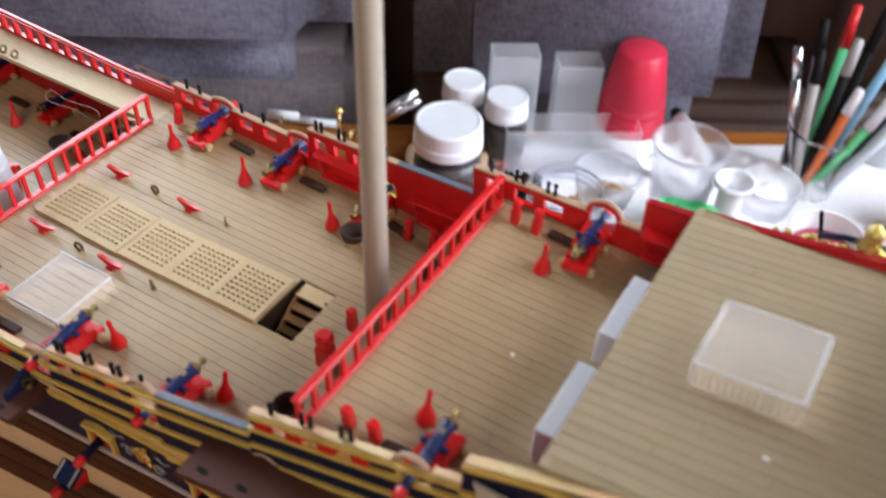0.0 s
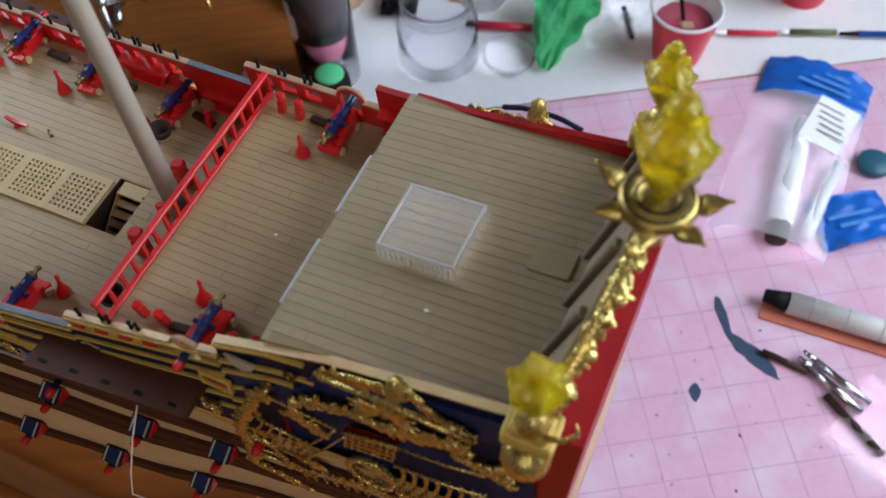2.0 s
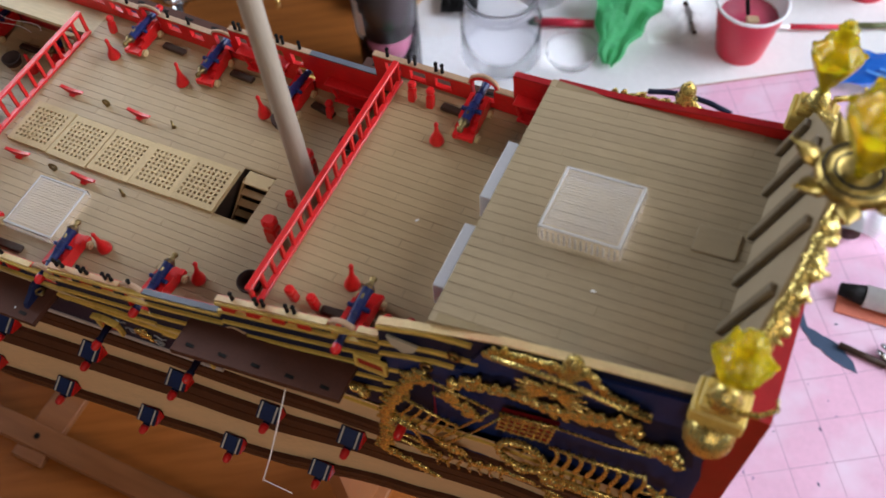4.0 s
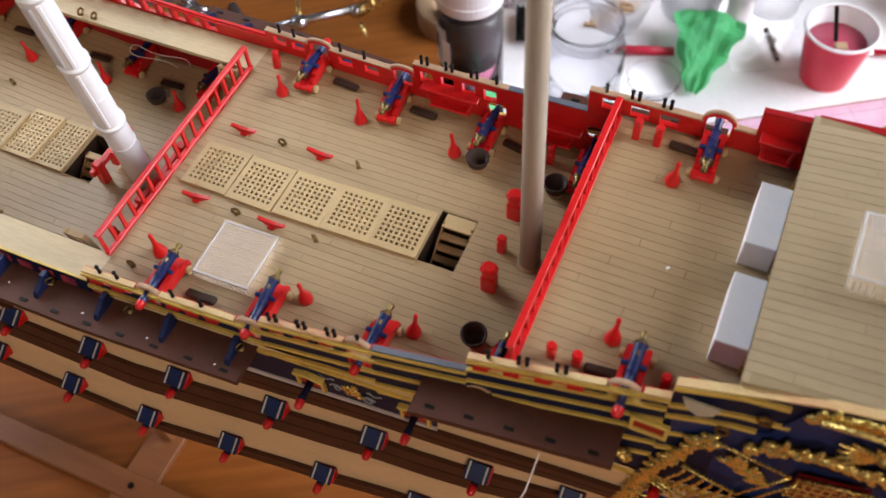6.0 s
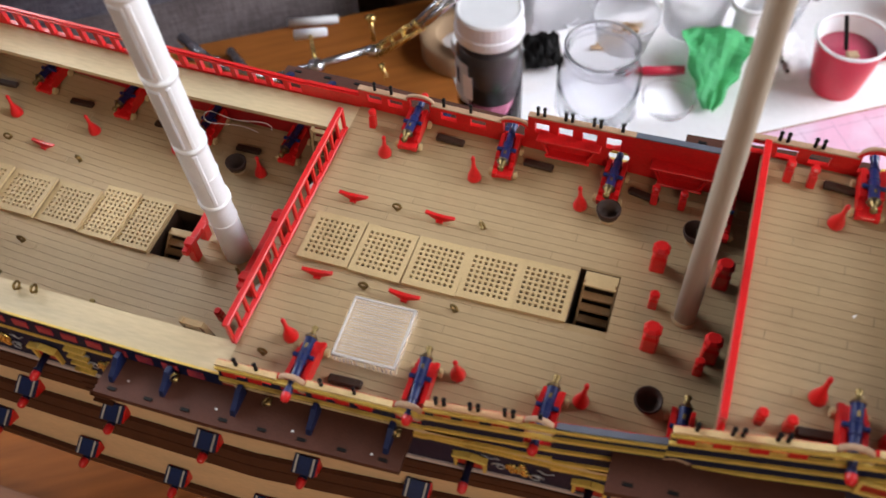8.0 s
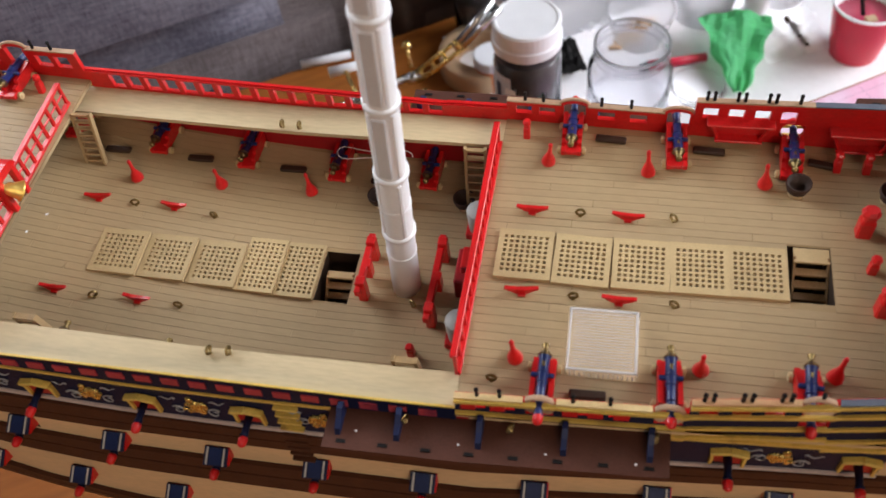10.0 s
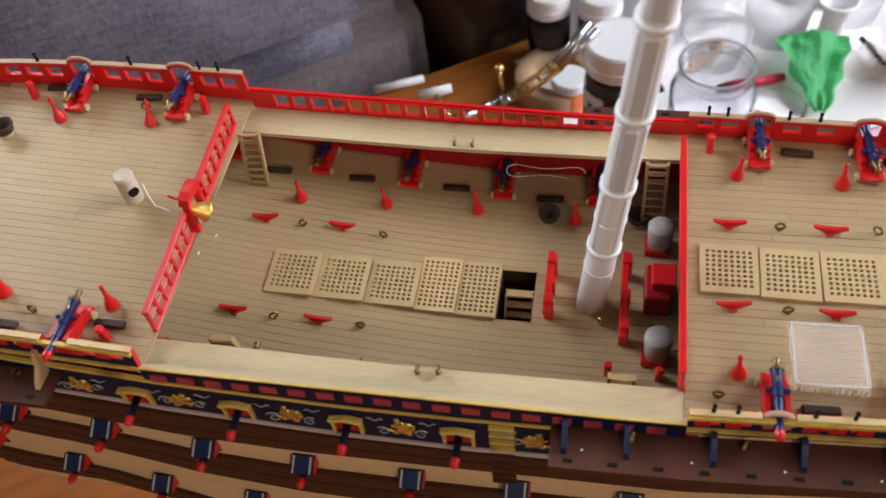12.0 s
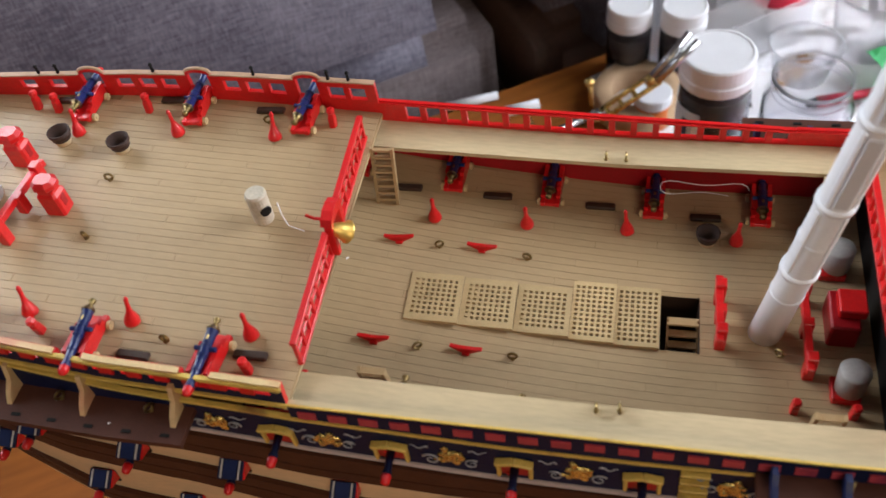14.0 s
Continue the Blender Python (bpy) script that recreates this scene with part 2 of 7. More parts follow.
def breadth(x, z):
    """Half the ship's breadth at a station x (aft is +) and a height z."""
    b = line(x, (-480, -470, -440, -420, -400, -340, -300, -240, -150, -64, 6, 60, 77, 100, 134, 150, 170, 228, 240), (1, 8, 34, 48, 58, 65, 67, 67, 66, 65, 62, 59.5, 58.5, 57.5, 56, 54.5, 52.5, 51.5, 51))
    k = line(x, (-480, -420, -380, -340, -295, -240, -196, -150, -60, 0, 40, 80, 110, 150), (-0.32, -0.16, -0.07, -0.015, -0.03, 0.03, 0.065, 0.08, 0.09, 0.025, -0.015, -0.025, -0.07, -0.10))
    if z > 30:
        return b - 0.09 * (z - 30)
    k2 = line(x, (-400, -360, -330, -295, -200, -65, -20, 20, 60, 120), (-0.05, 0.02, 0.06, 0.05, 0.10, 0.10, 0.13, 0.16, 0.16, 0.10))
    if z > -55:
        return max(0.5, b + k * (30 - z) + k2 * max(0.0, -10 - z))
    return max(0.5, b + k * 85 + k2 * 45) * math.cos(min(1.5, (-55 - z) / 70))


def sheer(x):
    return 10.4 * (max(0, -120 - x) / 94) ** 1.5


def z_waist(x):
    return sheer(x)


def z_fore(x):
    return 37.5 + 0.08 * (-242 - x)


def z_quarter(x):
    return 30.0


def z_half(x):
    return 58.5


def z_poop(x):
    return line(x, (140, 149, 187, 230), (85.2, 86.0, 89.3, 93.2))


def z_gang(x):
    return line(x, (-245, -150, -60), (33.5, 29.5, 29.5))


# Tops of the bulwarks: (from, to, height at from, height at to, windows)
TOPS = [(-430, -242, 61.0, 52.6), (-242, -88, 42.8, 35.6), (-88, -64, 36.0, 36.0), (-64, 6, 40.2, 40.8), (6, 46, 48.5, 51.0), (46, 77, 51.0, 53.5), (77, 134, 65.0, 68.0), (134, 150, 79.5, 82.0), (150, 229, 84.0, 98.0)]


NEAR_TOPS = [(-430, -242, 60.5, 46.8), (-242, -88, 37.6, 33.0), (-88, -64, 33.0, 33.0), (-64, 6, 38.8, 38.8), (6, 46, 44.0, 48.8), (46, 77, 48.8, 54.0), (77, 134, 61.0, 73.0), (134, 150, 79.8, 83.4), (150, 229, 83.4, 98.0)]


def z_top(x, side=1):
    tops = TOPS if side > 0 else NEAR_TOPS
    for a, b, h0, h1 in tops:
        if a <= x <= b:
            return h0 + (h1 - h0) * (x - a) / (b - a)
    return tops[0][2]


def lid_rise(x):
    """The lift of the wales and port lids towards the bow."""
    return line(x, (-440, -330, -310, -272, -240, -200), (30, 12, 9.0, 4.6, 1.2, 0))


def rise(x):
    """How far the painted bands lift towards the bow."""
    return line(x, (-440, -330, -280, -262, -240, -205, -175, -135), (30, 16, 10, 8.4, 6, 3.4, 1.2, 0))


# ---- the model ship ----
ship = thing("model_ship", (0, 0, 0), "half-finished plastic model of a three-masted warship, tan decks and red bulwarks", "model ship")


def strip(bm, xa, xb, z0, z1, o0, o1, side, step=6.0):
    """A batten along the ship's side from xa to xb, between the heights z0 and z1 (numbers or functions of x)."""
    n = max(1, round((xb - xa) / step))
    rings = []
    for i in range(n + 1):
        x = xa + (xb - xa) * i / n
        a, b = (z0(x) if callable(z0) else z0), (z1(x) if callable(z1) else z1)
        rings.append([bm.verts.new((x, side * (breadth(x, z) + o), z)) for z, o in ((a, o0), (a, o1), (b, o1), (b, o0))])
    for p, q in zip(rings, rings[1:]):
        for k in range(4):
            j = (k + 1) % 4
            bm.faces.new((p[k], p[j], q[j], q[k]) if side < 0 else (q[k], q[j], p[j], p[k]))
    bm.faces.new(rings[0] if side > 0 else rings[0][::-1])
    bm.faces.new(rings[-1][::-1] if side > 0 else rings[-1])


def panel(bm, side, xa, xb, zb, zt, holes=(), thick=2.0, step=6.0):
    """A bulwark with openings (x from, x to, from, to as parts of its height); faces 0 inside, 1 outside."""
    xs = sorted({xa, xb, *(h[0] for h in holes), *(h[1] for h in holes), *np.arange(xa + step, xb - 1, step).round(2).tolist()})
    fs = sorted({0.0, 1.0, *(h[2] for h in holes), *(h[3] for h in holes)})
    grid = {}
    for o in (0, 1):
        for i, x in enumerate(xs):
            for j, f in enumerate(fs):
                z = zb(x) + (zt(x) - zb(x)) * f
                grid[o, i, j] = bm.verts.new((x, side * (breadth(x, z) - (0 if o else thick)), z))

    def full(i, j):
        if not (0 <= i < len(xs) - 1 and 0 <= j < len(fs) - 1):
            return False
        x, f = (xs[i] + xs[i + 1]) / 2, (fs[j] + fs[j + 1]) / 2
        return not any(h[0] < x < h[1] and h[2] < f < h[3] for h in holes)

    for i in range(len(xs) - 1):
        for j in range(len(fs) - 1):
            if not full(i, j):
                continue
            for o in (0, 1):
                q = [grid[o, i, j], grid[o, i + 1, j], grid[o, i + 1, j + 1], grid[o, i, j + 1]]
                fc = bm.faces.new(q if (o == 1) == (side < 0) else q[::-1])
                fc.material_index = o
            for di, dj, a, b in ((-1, 0, (i, j), (i, j + 1)), (1, 0, (i + 1, j + 1), (i + 1, j)), (0, -1, (i + 1, j), (i, j)), (0, 1, (i, j + 1), (i + 1, j + 1))):
                if not full(i + di, j + dj):
                    q = [grid[0, *a], grid[0, *b], grid[1, *b], grid[1, *a]]
                    bm.faces.new(q if side < 0 else q[::-1])


# hull shell, both sides and the transom
bm = mesh()
stations = [-478, -470, -455, -440, -425, -410, -395, -380, -360, -340, -320, *range(-300, 231, 15), 236]
heights = [28, 18, 8, -3, -15, -28, -42, -55, -68, -82, -96, -110]
rows = []
for x in stations:
    prof = [(breadth(x, z), z) for z in heights]
    rows.append([bm.verts.new((x, -y, z)) for y, z in prof] + [bm.verts.new((x, y, z)) for y, z in reversed(prof)])
for p, q in zip(rows, rows[1:]):
    for k in range(len(p) - 1):
        bm.faces.new((p[k], p[k + 1], q[k + 1], q[k]))
bm.faces.new(rows[-1])
bm.faces.new(rows[0][::-1])
hull = part("hull", bm, PLANK, ship, "light tan planked hull side", smooth=True)

# battens and painted bands along the side: low, high, proud, material, name
PINKISH = material("pinkish_white_paint", (0.52, 0.44, 0.42), 0.5, vary=0.25, scale=120, bump=0.2)
GREYLINE = material("grey_seam_paint", (0.40, 0.32, 0.25), 0.6, vary=0.3, scale=120, bump=0.2)
BANDS = [
    (8.8, 24.8, 0.5, NAVY, "frieze"), (24.9, 26.0, 1.1, OCHRE, "moulding"), (6.9, 8.8, 1.2, PINKISH, "moulding"),
    (1.6, 6.4, 1.9, WALE, "wale"), (0.9, 1.5, 1.3, GREYLINE, "seam_line"), (-4.4, 0.8, 1.9, WALE, "wale"), (-23.4, -17.6, 1.9, WALE, "wale"), (-24.3, -23.5, 1.3, GREYLINE, "seam_line"), (-31.4, -24.4, 1.9, WALE, "wale"),
    (-60.4, -55.4, 1.9, WALE, "wale"), (-61.3, -60.5, 1.3, GREYLINE, "seam_line"), (-67.4, -61.4, 1.9, WALE, "wale"),
]
for side in (-1, 1):
    for a, b, o, m, nm in BANDS:
        bm = mesh()
        lift = rise if a > 6 else lid_rise
        strip(bm, -440, 66 if nm == "frieze" or a == 6.9 else 205, lambda x: a + lift(x), lambda x: b + (0.85 * rise(x) if a == 1.6 else lift(x)), -0.5, o, side)
        part(nm, bm, m, hull)

# bulwarks
CHEQ = material("dull_pink_red_paint", (0.40, 0.045, 0.06), 0.5, vary=0.25, scale=200, bump=0.2, stain=(0.16, 0.02, 0.05), stain_at=(0.56, 0.75), stain_scale=150)
GREYB = material("grey_blue_paint", (0.10, 0.11, 0.14), 0.5, vary=0.2, scale=200, bump=0.2)
CAPTAN = material("cap_tan_paint", (0.46, 0.29, 0.18), 0.5, vary=0.2, scale=200, bump=0.2)
PINS = {-64: (-57, -50, -28, -17), 6: (9.5, 12, 20, 22.5, 30.5, 33, 41), 77: (83, 92, 94.5, 103, 105.5), -430: (-378, -370, -331, -290, -252, -260)}
GUN_X = {"fore": (-357, -313, -269), "quarter": (-38, 0.5, 41, 81), "half": (122,)}


def sash(a, b, n, f0, f1, w):
    p = (b - a) / n
    return [(a + p * (i + 0.5) - w / 2, a + p * (i + 0.5) + w / 2, f0, f1) for i in range(n)]


def seg_top(x, a, b, side):
    """The bulwark's top within one segment, stepped at its ends."""
    return z_top(min(max(x, a + 0.01), b - 0.01), side)


SEGMENTS = [
    (-430, -242, z_fore, sash(-390, -366, 2, 0.42, 0.84, 6.4) + sash(-349, -321, 3, 0.42, 0.84, 6.4) + sash(-305, -277, 3, 0.42, 0.84, 6.4) + sash(-262, -245, 2, 0.42, 0.84, 6.4)),
    (-242, -88, z_gang, sash(-233, -89, 18, 0.14, 0.92, 5.7)),
    (-88, -64, z_gang, ()),
    (-64, 6, z_quarter, sash(-62, -44, 2, 0.42, 0.84, 6.2) + sash(-32, -8, 2, 0.42, 0.84, 6.4)),
    (6, 46, z_quarter, sash(7, 43, 4, 0.56, 0.86, 5.4)),
    (46, 77, z_quarter, ()),
    (77, 134, z_quarter, sash(80, 111, 3, 0.81, 0.95, 6.6)),
    (134, 150, z_quarter, ()),
    (150, 229, z_half, ()),
]
for side in (-1, 1):
    for a, b, zb, holes in SEGMENTS:
        holes = list(holes)
        bm = mesh()
        ports, low_ports = [], []
        for x in (*GUN_X["fore"], *GUN_X["quarter"], *GUN_X["half"]):
            if a < x < b:
                base = z_fore(x) if x < -242 else z_quarter(x) if x < 88 else z_half(x)
                lo, hi = zb(x), z_top(x, side)
                if x == 81 or (x == 41 and side > 0):
                    # a round port low in the high bulwark
                    c = 42.0 if x == 81 else 37.0
                    holes.append((x - 4.0, x + 4.0, (c - 4.0 - lo) / (hi - lo), (c + 4.0 - lo) / (hi - lo)))
                    low_ports.append((x, c))
                    continue
                if x == -313 and side < 0:
                    x += 2.5
                c = hi - 2.6
                f0 = (min(c - 3.8, base + 5.5) - lo) / (hi - lo)
                holes = [h for h in holes if h[1] < x - 5 or h[0] > x + 5]
                holes.append((x - 4.2, x + 4.2, f0, 1.0))
                ports.append((x, c))
        zt = functools.partial(seg_top, a=a, b=b, side=side)
        panel(bm, side, a, b, (lambda x: min(zb(x), zt(x) - 3)), zt, holes if side > 0 or not -243 < a < -65 else ())
        bw = part("bulwark", bm, [PALE if side < 0 and -243 < a < -65 else RED, NAVY], ship, "glossy red painted bulwark with small openings" if holes else "glossy red painted bulwark")
        waist = -243 < a < -65
        cuts = [a] + [e for x, c in sorted(ports) for e in (x - 5.0, x + 5.0)] + [b]
        bm = mesh()
        for xa, xb in zip(cuts[::2], cuts[1::2]):
            if xb - xa > 1:
                strip(bm, xa, xb, zt, lambda x: zt(x) + 0.6, (-1.1 if side > 0 else -0.1) if waist else -2.05 if side > 0 or a > 130 else -1.5, 0.4 if side > 0 else 0.6, side)
        part("cap_rail", bm, (RED if side > 0 else OCHRE) if -243 < a < -65 else GREYB if a == 46 else DARKRED if side > 0 and a > 130 else CAPTAN if side > 0 else CREAM, bw, "" if -243 < a < -65 else "pale painted cap rail")
        if a in PINS and not (side < 0 and a == -430):
            for x in PINS[a]:
                bm = mesh()
                lathe(bm, [(0.7, 0), (0.55, 2.6), (0.8, 3.4), (0.5, 4.0)], 8, shift(x, side * (breadth(x, zt(x)) - 0.9), zt(x) + 0.8))
                part("belaying_pin", bm, BLACK, bw, "small black pin")
        for x, c in ports if side > 0 else ():
            # the cap rail bows over the gun
            for r, w, mat, name in ((0.0, 0.95, RED, "port_arch"), (1.0, 0.75, CAPTAN if a < 130 else DARKRED, "arch_cap")):
                bm = mesh()
                h = 4.6 if x == 122 else 2.4
                tube(bm, [(x + 5.4 * u, breadth(x, c) - 1.0, zt(x) + r - 0.6 + h * math.sqrt(max(0.0, 1 - u * u))) for u in np.linspace(-1, 1, 13)], w, 8)
                part(name, bm, mat, bw, "" if mat is RED else "tan cap bowed over the gun")
        for x, c in low_ports + (ports if side < 0 and a > -242 else []):
            bm = mesh()
            ring(bm, (x, side * (breadth(x, c) - 1.0), c), 4.6, 0.75, 22, turn(90), 8, 1.4)
            part("port_ring", bm, RED if side > 0 else CAPTAN, bw, "" if side > 0 else "copper-brown arch over the gun")
    # gilt and yellow battens outside the upper works: below the top, height, proud
    for a, b, lift in ((-430, -242, ((0.3, 1.3, 1.2), (8.6, 1.3, 0.84))), (-64, 6, ((0.2, 1.3, 1.32), (7.2, 1.3, 0.96), (14.5, 1.0, 0.72))), (6, 46, ((0.2, 1.3, 1.32), (5.6, 1.3, 0.96), (12.0, 1.3, 0.84), (17.5, 1.3, 0.84))),
                       (46, 77, ((0.2, 1.2, 1.08), (5.0, 1.3, 1.08), (12.0, 1.3, 0.84), (19.0, 1.3, 0.84), (25.0, 1.3, 0.84))), (77, 134, ((0.2, 1.3, 1.2), (4.6, 1.3, 1.08), (11.0, 1.2, 0.84), (17.0, 1.3, 0.84), (24.0, 1.3, 0.84), (31.0, 1.3, 0.84))), (134, 162, ((0.2, 1.3, 1.2), (9.0, 1.3, 0.96), (14.5, 1.3, 0.96), (23.5, 1.3, 0.96), (32.0, 1.3, 0.96), (40.0, 1.3, 0.96)))):
        for d, h, o in lift:
            if side > 0 and d < 10:
                continue
            bm = mesh()
            strip(bm, a, b if a < 134 else {0.2: 162, 9.0: 164, 14.5: 157, 23.5: 149}.get(d, 142), lambda x: seg_top(x, a, min(b, 150), side) - d - h, lambda x: seg_top(x, a, min(b, 150), side) - d, -0.3, o, side)
            part("batten", bm, OCHRE, ship)
    for a, b in ((-62, -44), (-31, -8), (79, 116), (-420, -246)) if side < 0 else ():
        n = round((b - a) / 9)
        for i in range(n):
            x = a + (b - a) * i / n
            bm = mesh()
            strip(bm, x, x + 4.6, lambda x: z_top(x, side) - 5.0, lambda x: z_top(x, side) - 2.0, -0.3, 0.9, side)
            part("chequer", bm, RED, ship)
    # the red and blue chequer under the waist rail
    for i in range(18 if side < 0 else 0):
        x = -239 + i * 9.6
        bm = mesh()
        strip(bm, x, x + 5.8, lambda x: z_top(x, side) - 5.2, lambda x: z_top(x, side) - 2.0, -0.3, 1.0, side)
        part("chequer", bm, CHEQ, hull)
    bm = mesh()
    strip(bm, -241.8, -64, lambda x: 25.0 + min(rise(x), 5), lambda x: z_top(x, -1) - 0.4 if side < 0 else z_gang(x) + 0.2, -2.2 if side < 0 else -1.0, 0.5, side)
    part("chequer_ground", bm, NAVY if side < 0 else RED, hull)


# decks
def half_deck(x):
    return breadth(x, 35) - 1.9


HOLES = {"waist": (-131.5, -118.0, -10.5, 13.0), "quarter": (38.5, 52.5, -12.0, 11.0)}
DECKS = [("waist_deck", -262, -60, z_waist, HOLES["waist"], 10.0, 0), ("quarter_deck", -64.5, 96, z_quarter, HOLES["quarter"], 2.2, 0), ("half_deck", 88, 165, z_half, None, 2.6, 26),
         ("poop_deck", 148.4, 229, z_poop, None, 4.5, 48), ("fore_deck", -430, -241.5, z_fore, None, 2.0, 0)]
PLANK_W, PLANK_L = 3.3, 62.0
pieces = 0
plank_jobs = []
for name, xa, xb, zf, hole, tuck, _ in DECKS:
    def edge(x, zf=zf):
        return breadth(x, zf(x)) - 1.6

    bm = mesh()
    xs = sorted({xa, xb, *(float(x) for x in range(-430, 230, 8) if xa < x < xb), *((hole[0], hole[1]) if hole else ())})
    for p, q in zip(xs, xs[1:]):
        spans = [(-1, 1)]
        ya, yb = edge(p), edge(q)
        bits = [((-ya, -yb), (ya, yb))]
        if hole and p >= hole[0] - 0.01 and q <= hole[1] + 0.01:
            bits = [((-ya, -yb), (hole[2], hole[2])), ((hole[3], hole[3]), (ya, yb))]
        for (l0, l1), (h0, h1) in bits:
            zp, zq = zf(p) - 0.22, zf(q) - 0.22
            hexa(bm, [(p, l0, zp - 1.4), (q, l1, zq - 1.4), (q, h1, zq - 1.4), (p, h0, zp - 1.4)], [(p, l0, zp), (q, l1, zq), (q, h1, zq), (p, h0, zp)])
    weld(bm)
    deck = part(name, bm, PALESEAM if name in ("poop_deck", "half_deck") else SEAM, ship, "tan planked deck with thin dark seams")
    rng = random.Random(name)
    ny = int(68 / PLANK_W)
    for j in range(-ny, ny + 1):
        y0, y1 = (j - 0.5) * PLANK_W + 0.075, (j + 0.5) * PLANK_W - 0.075
        far = max(abs(y0), abs(y1))
        inside = [x for x in np.arange(xa, xb + 0.1, 2.0) if edge(float(x)) >= far]
        if not inside:
            continue
        x0, x1 = float(inside[0]), min(xb, float(inside[-1]))
        cuts = [x0] + [c for c in (xa + PLANK_L * (k + (j * 0.37) % 1.0) for k in range(-1, 8)) if x0 + 6 < c < x1 - 6] + [x1]
        for a, b in zip(cuts, cuts[1:]):
            runs = [(a, b)]
            if hole and y1 > hole[2] and y0 < hole[3]:
                runs = [(a, min(b, hole[0])), (max(a, hole[1]), b)]
            for s, e in runs:
                if e - s > 0.8:
                    plank_jobs.append((deck, s + 0.13, e - 0.13, y0, y1, zf))

# one breast of gangway along each side of the waist
for side in (-1, 1):
    bm = mesh()
    xs = list(range(-245, -59, 8)) + [-62]
    for p, q in zip(xs, xs[1:]):
        y = [(breadth(x, 30) - 2.2) for x in (p, q)]
        i = [line(x, (-245, -150, -62), (50.0, 49.6, 49.0)) + (1.8 if side < 0 else 0.0) for x in (p, q)]
        zp, zq = z_gang(p), z_gang(q)
        c = [(p, side * i[0]), (q, side * i[1]), (q, side * y[1]), (p, side * y[0])]
        if side < 0:
            c = c[::-1]
        lo, hi = [(u, v, z_gang(u) - 1.8) for u, v in c], [(u, v, z_gang(u)) for u, v in c]
        hexa(bm, lo, hi)
    weld(bm)
    part("gangway", bm, PALE, ship, "pale wooden gangway along the waist")
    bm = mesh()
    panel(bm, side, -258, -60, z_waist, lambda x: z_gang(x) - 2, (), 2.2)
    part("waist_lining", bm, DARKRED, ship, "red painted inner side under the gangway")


# walls across the ship at the breaks of the decks
def bulkhead(x, zl, zh, mat, name, inset=2.0, hole=None):
    bm = mesh()
    yl, yh = breadth(x, max(zl, -40)) - inset, breadth(x, zh) - inset
    hexa(bm, [(x - 0.8, -yl, zl), (x + 0.8, -yl, zl), (x + 0.8, yl, zl), (x - 0.8, yl, zl)], [(x - 0.8, -yh, zh), (x + 0.8, -yh, zh), (x + 0.8, yh, zh), (x - 0.8, yh, zh)])
    return part(name, bm, mat, ship)


# dark brown and black here put the shade under the deck edges into colour
bulkhead(-258, 14, 36, BARK, "bulkhead")
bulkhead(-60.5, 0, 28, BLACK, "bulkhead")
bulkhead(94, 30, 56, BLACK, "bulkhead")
stern_wall = bulkhead(151.5, 58.5, 84, BLUE, "bulkhead")
stern_wall["label"] = "blue painted bulkhead with gilt pilasters"
for i in range(9):
    y = -40 + i * 10
    bm = mesh()
    box(bm, (150.3, y, 69.5), (1.2, 1.6, 21))
    box(bm, (150.3, y, 79.6), (1.8, 3.0, 1.6))
    box(bm, (150.3, y, 60.2), (1.8, 3.0, 1.6))
    part("pilaster", bm, GOLD, stern_wall)


# breast rails: a low red fence across the ship
def breast_rail(x, y0, y1, z, h, n, lean=0.0, mid=False, rz=0.0):
    rail = thing("breast_rail", (x, 0, z), "red painted open breast rail across the deck edge", "rail", "", rz)
    for nm, zz, w, t in (("top_rail", h - 0.8, 2.3, 1.4), ("bottom_rail", 0.8, 2.1, 1.4), *((("middle_rail", h * 0.52, 0.9, 0.9),) if mid else ())):
        bm = mesh()
        box(bm, (lean * zz, (y0 + y1) / 2, zz), (w, y1 - y0, t), None, 0.25)
        part(nm, bm, RED, rail)
    for i in range(n + 1):
        y = y0 + 0.8 + (y1 - y0 - 1.6) * i / n
        bm = mesh()
        box(bm, (lean * h / 2, y, h / 2), (1.1, 1.3, h - 1.4), None)
        part("baluster", bm, RED, rail)
    return rail


breast_rail(-65.4, -52.0, 50.0, 30.0, 12.0, 17, -0.06)
breast_rail(89.4, -52.0, 51.0, 58.5, 10.5, 17, -0.10)
breast_rail(-243.3, -52.0, -7.0, 37.4, 12.0, 7, 0.0, True, 2)
breast_rail(-243.3, 2.5, 50.0, 37.4, 12.0, 7, 0.0, True, 2)


GUNBLUE = material("gun_blue_paint", (0.008, 0.018, 0.095), 0.32, vary=0.35, scale=260, bump=0.25, coat=0.2)
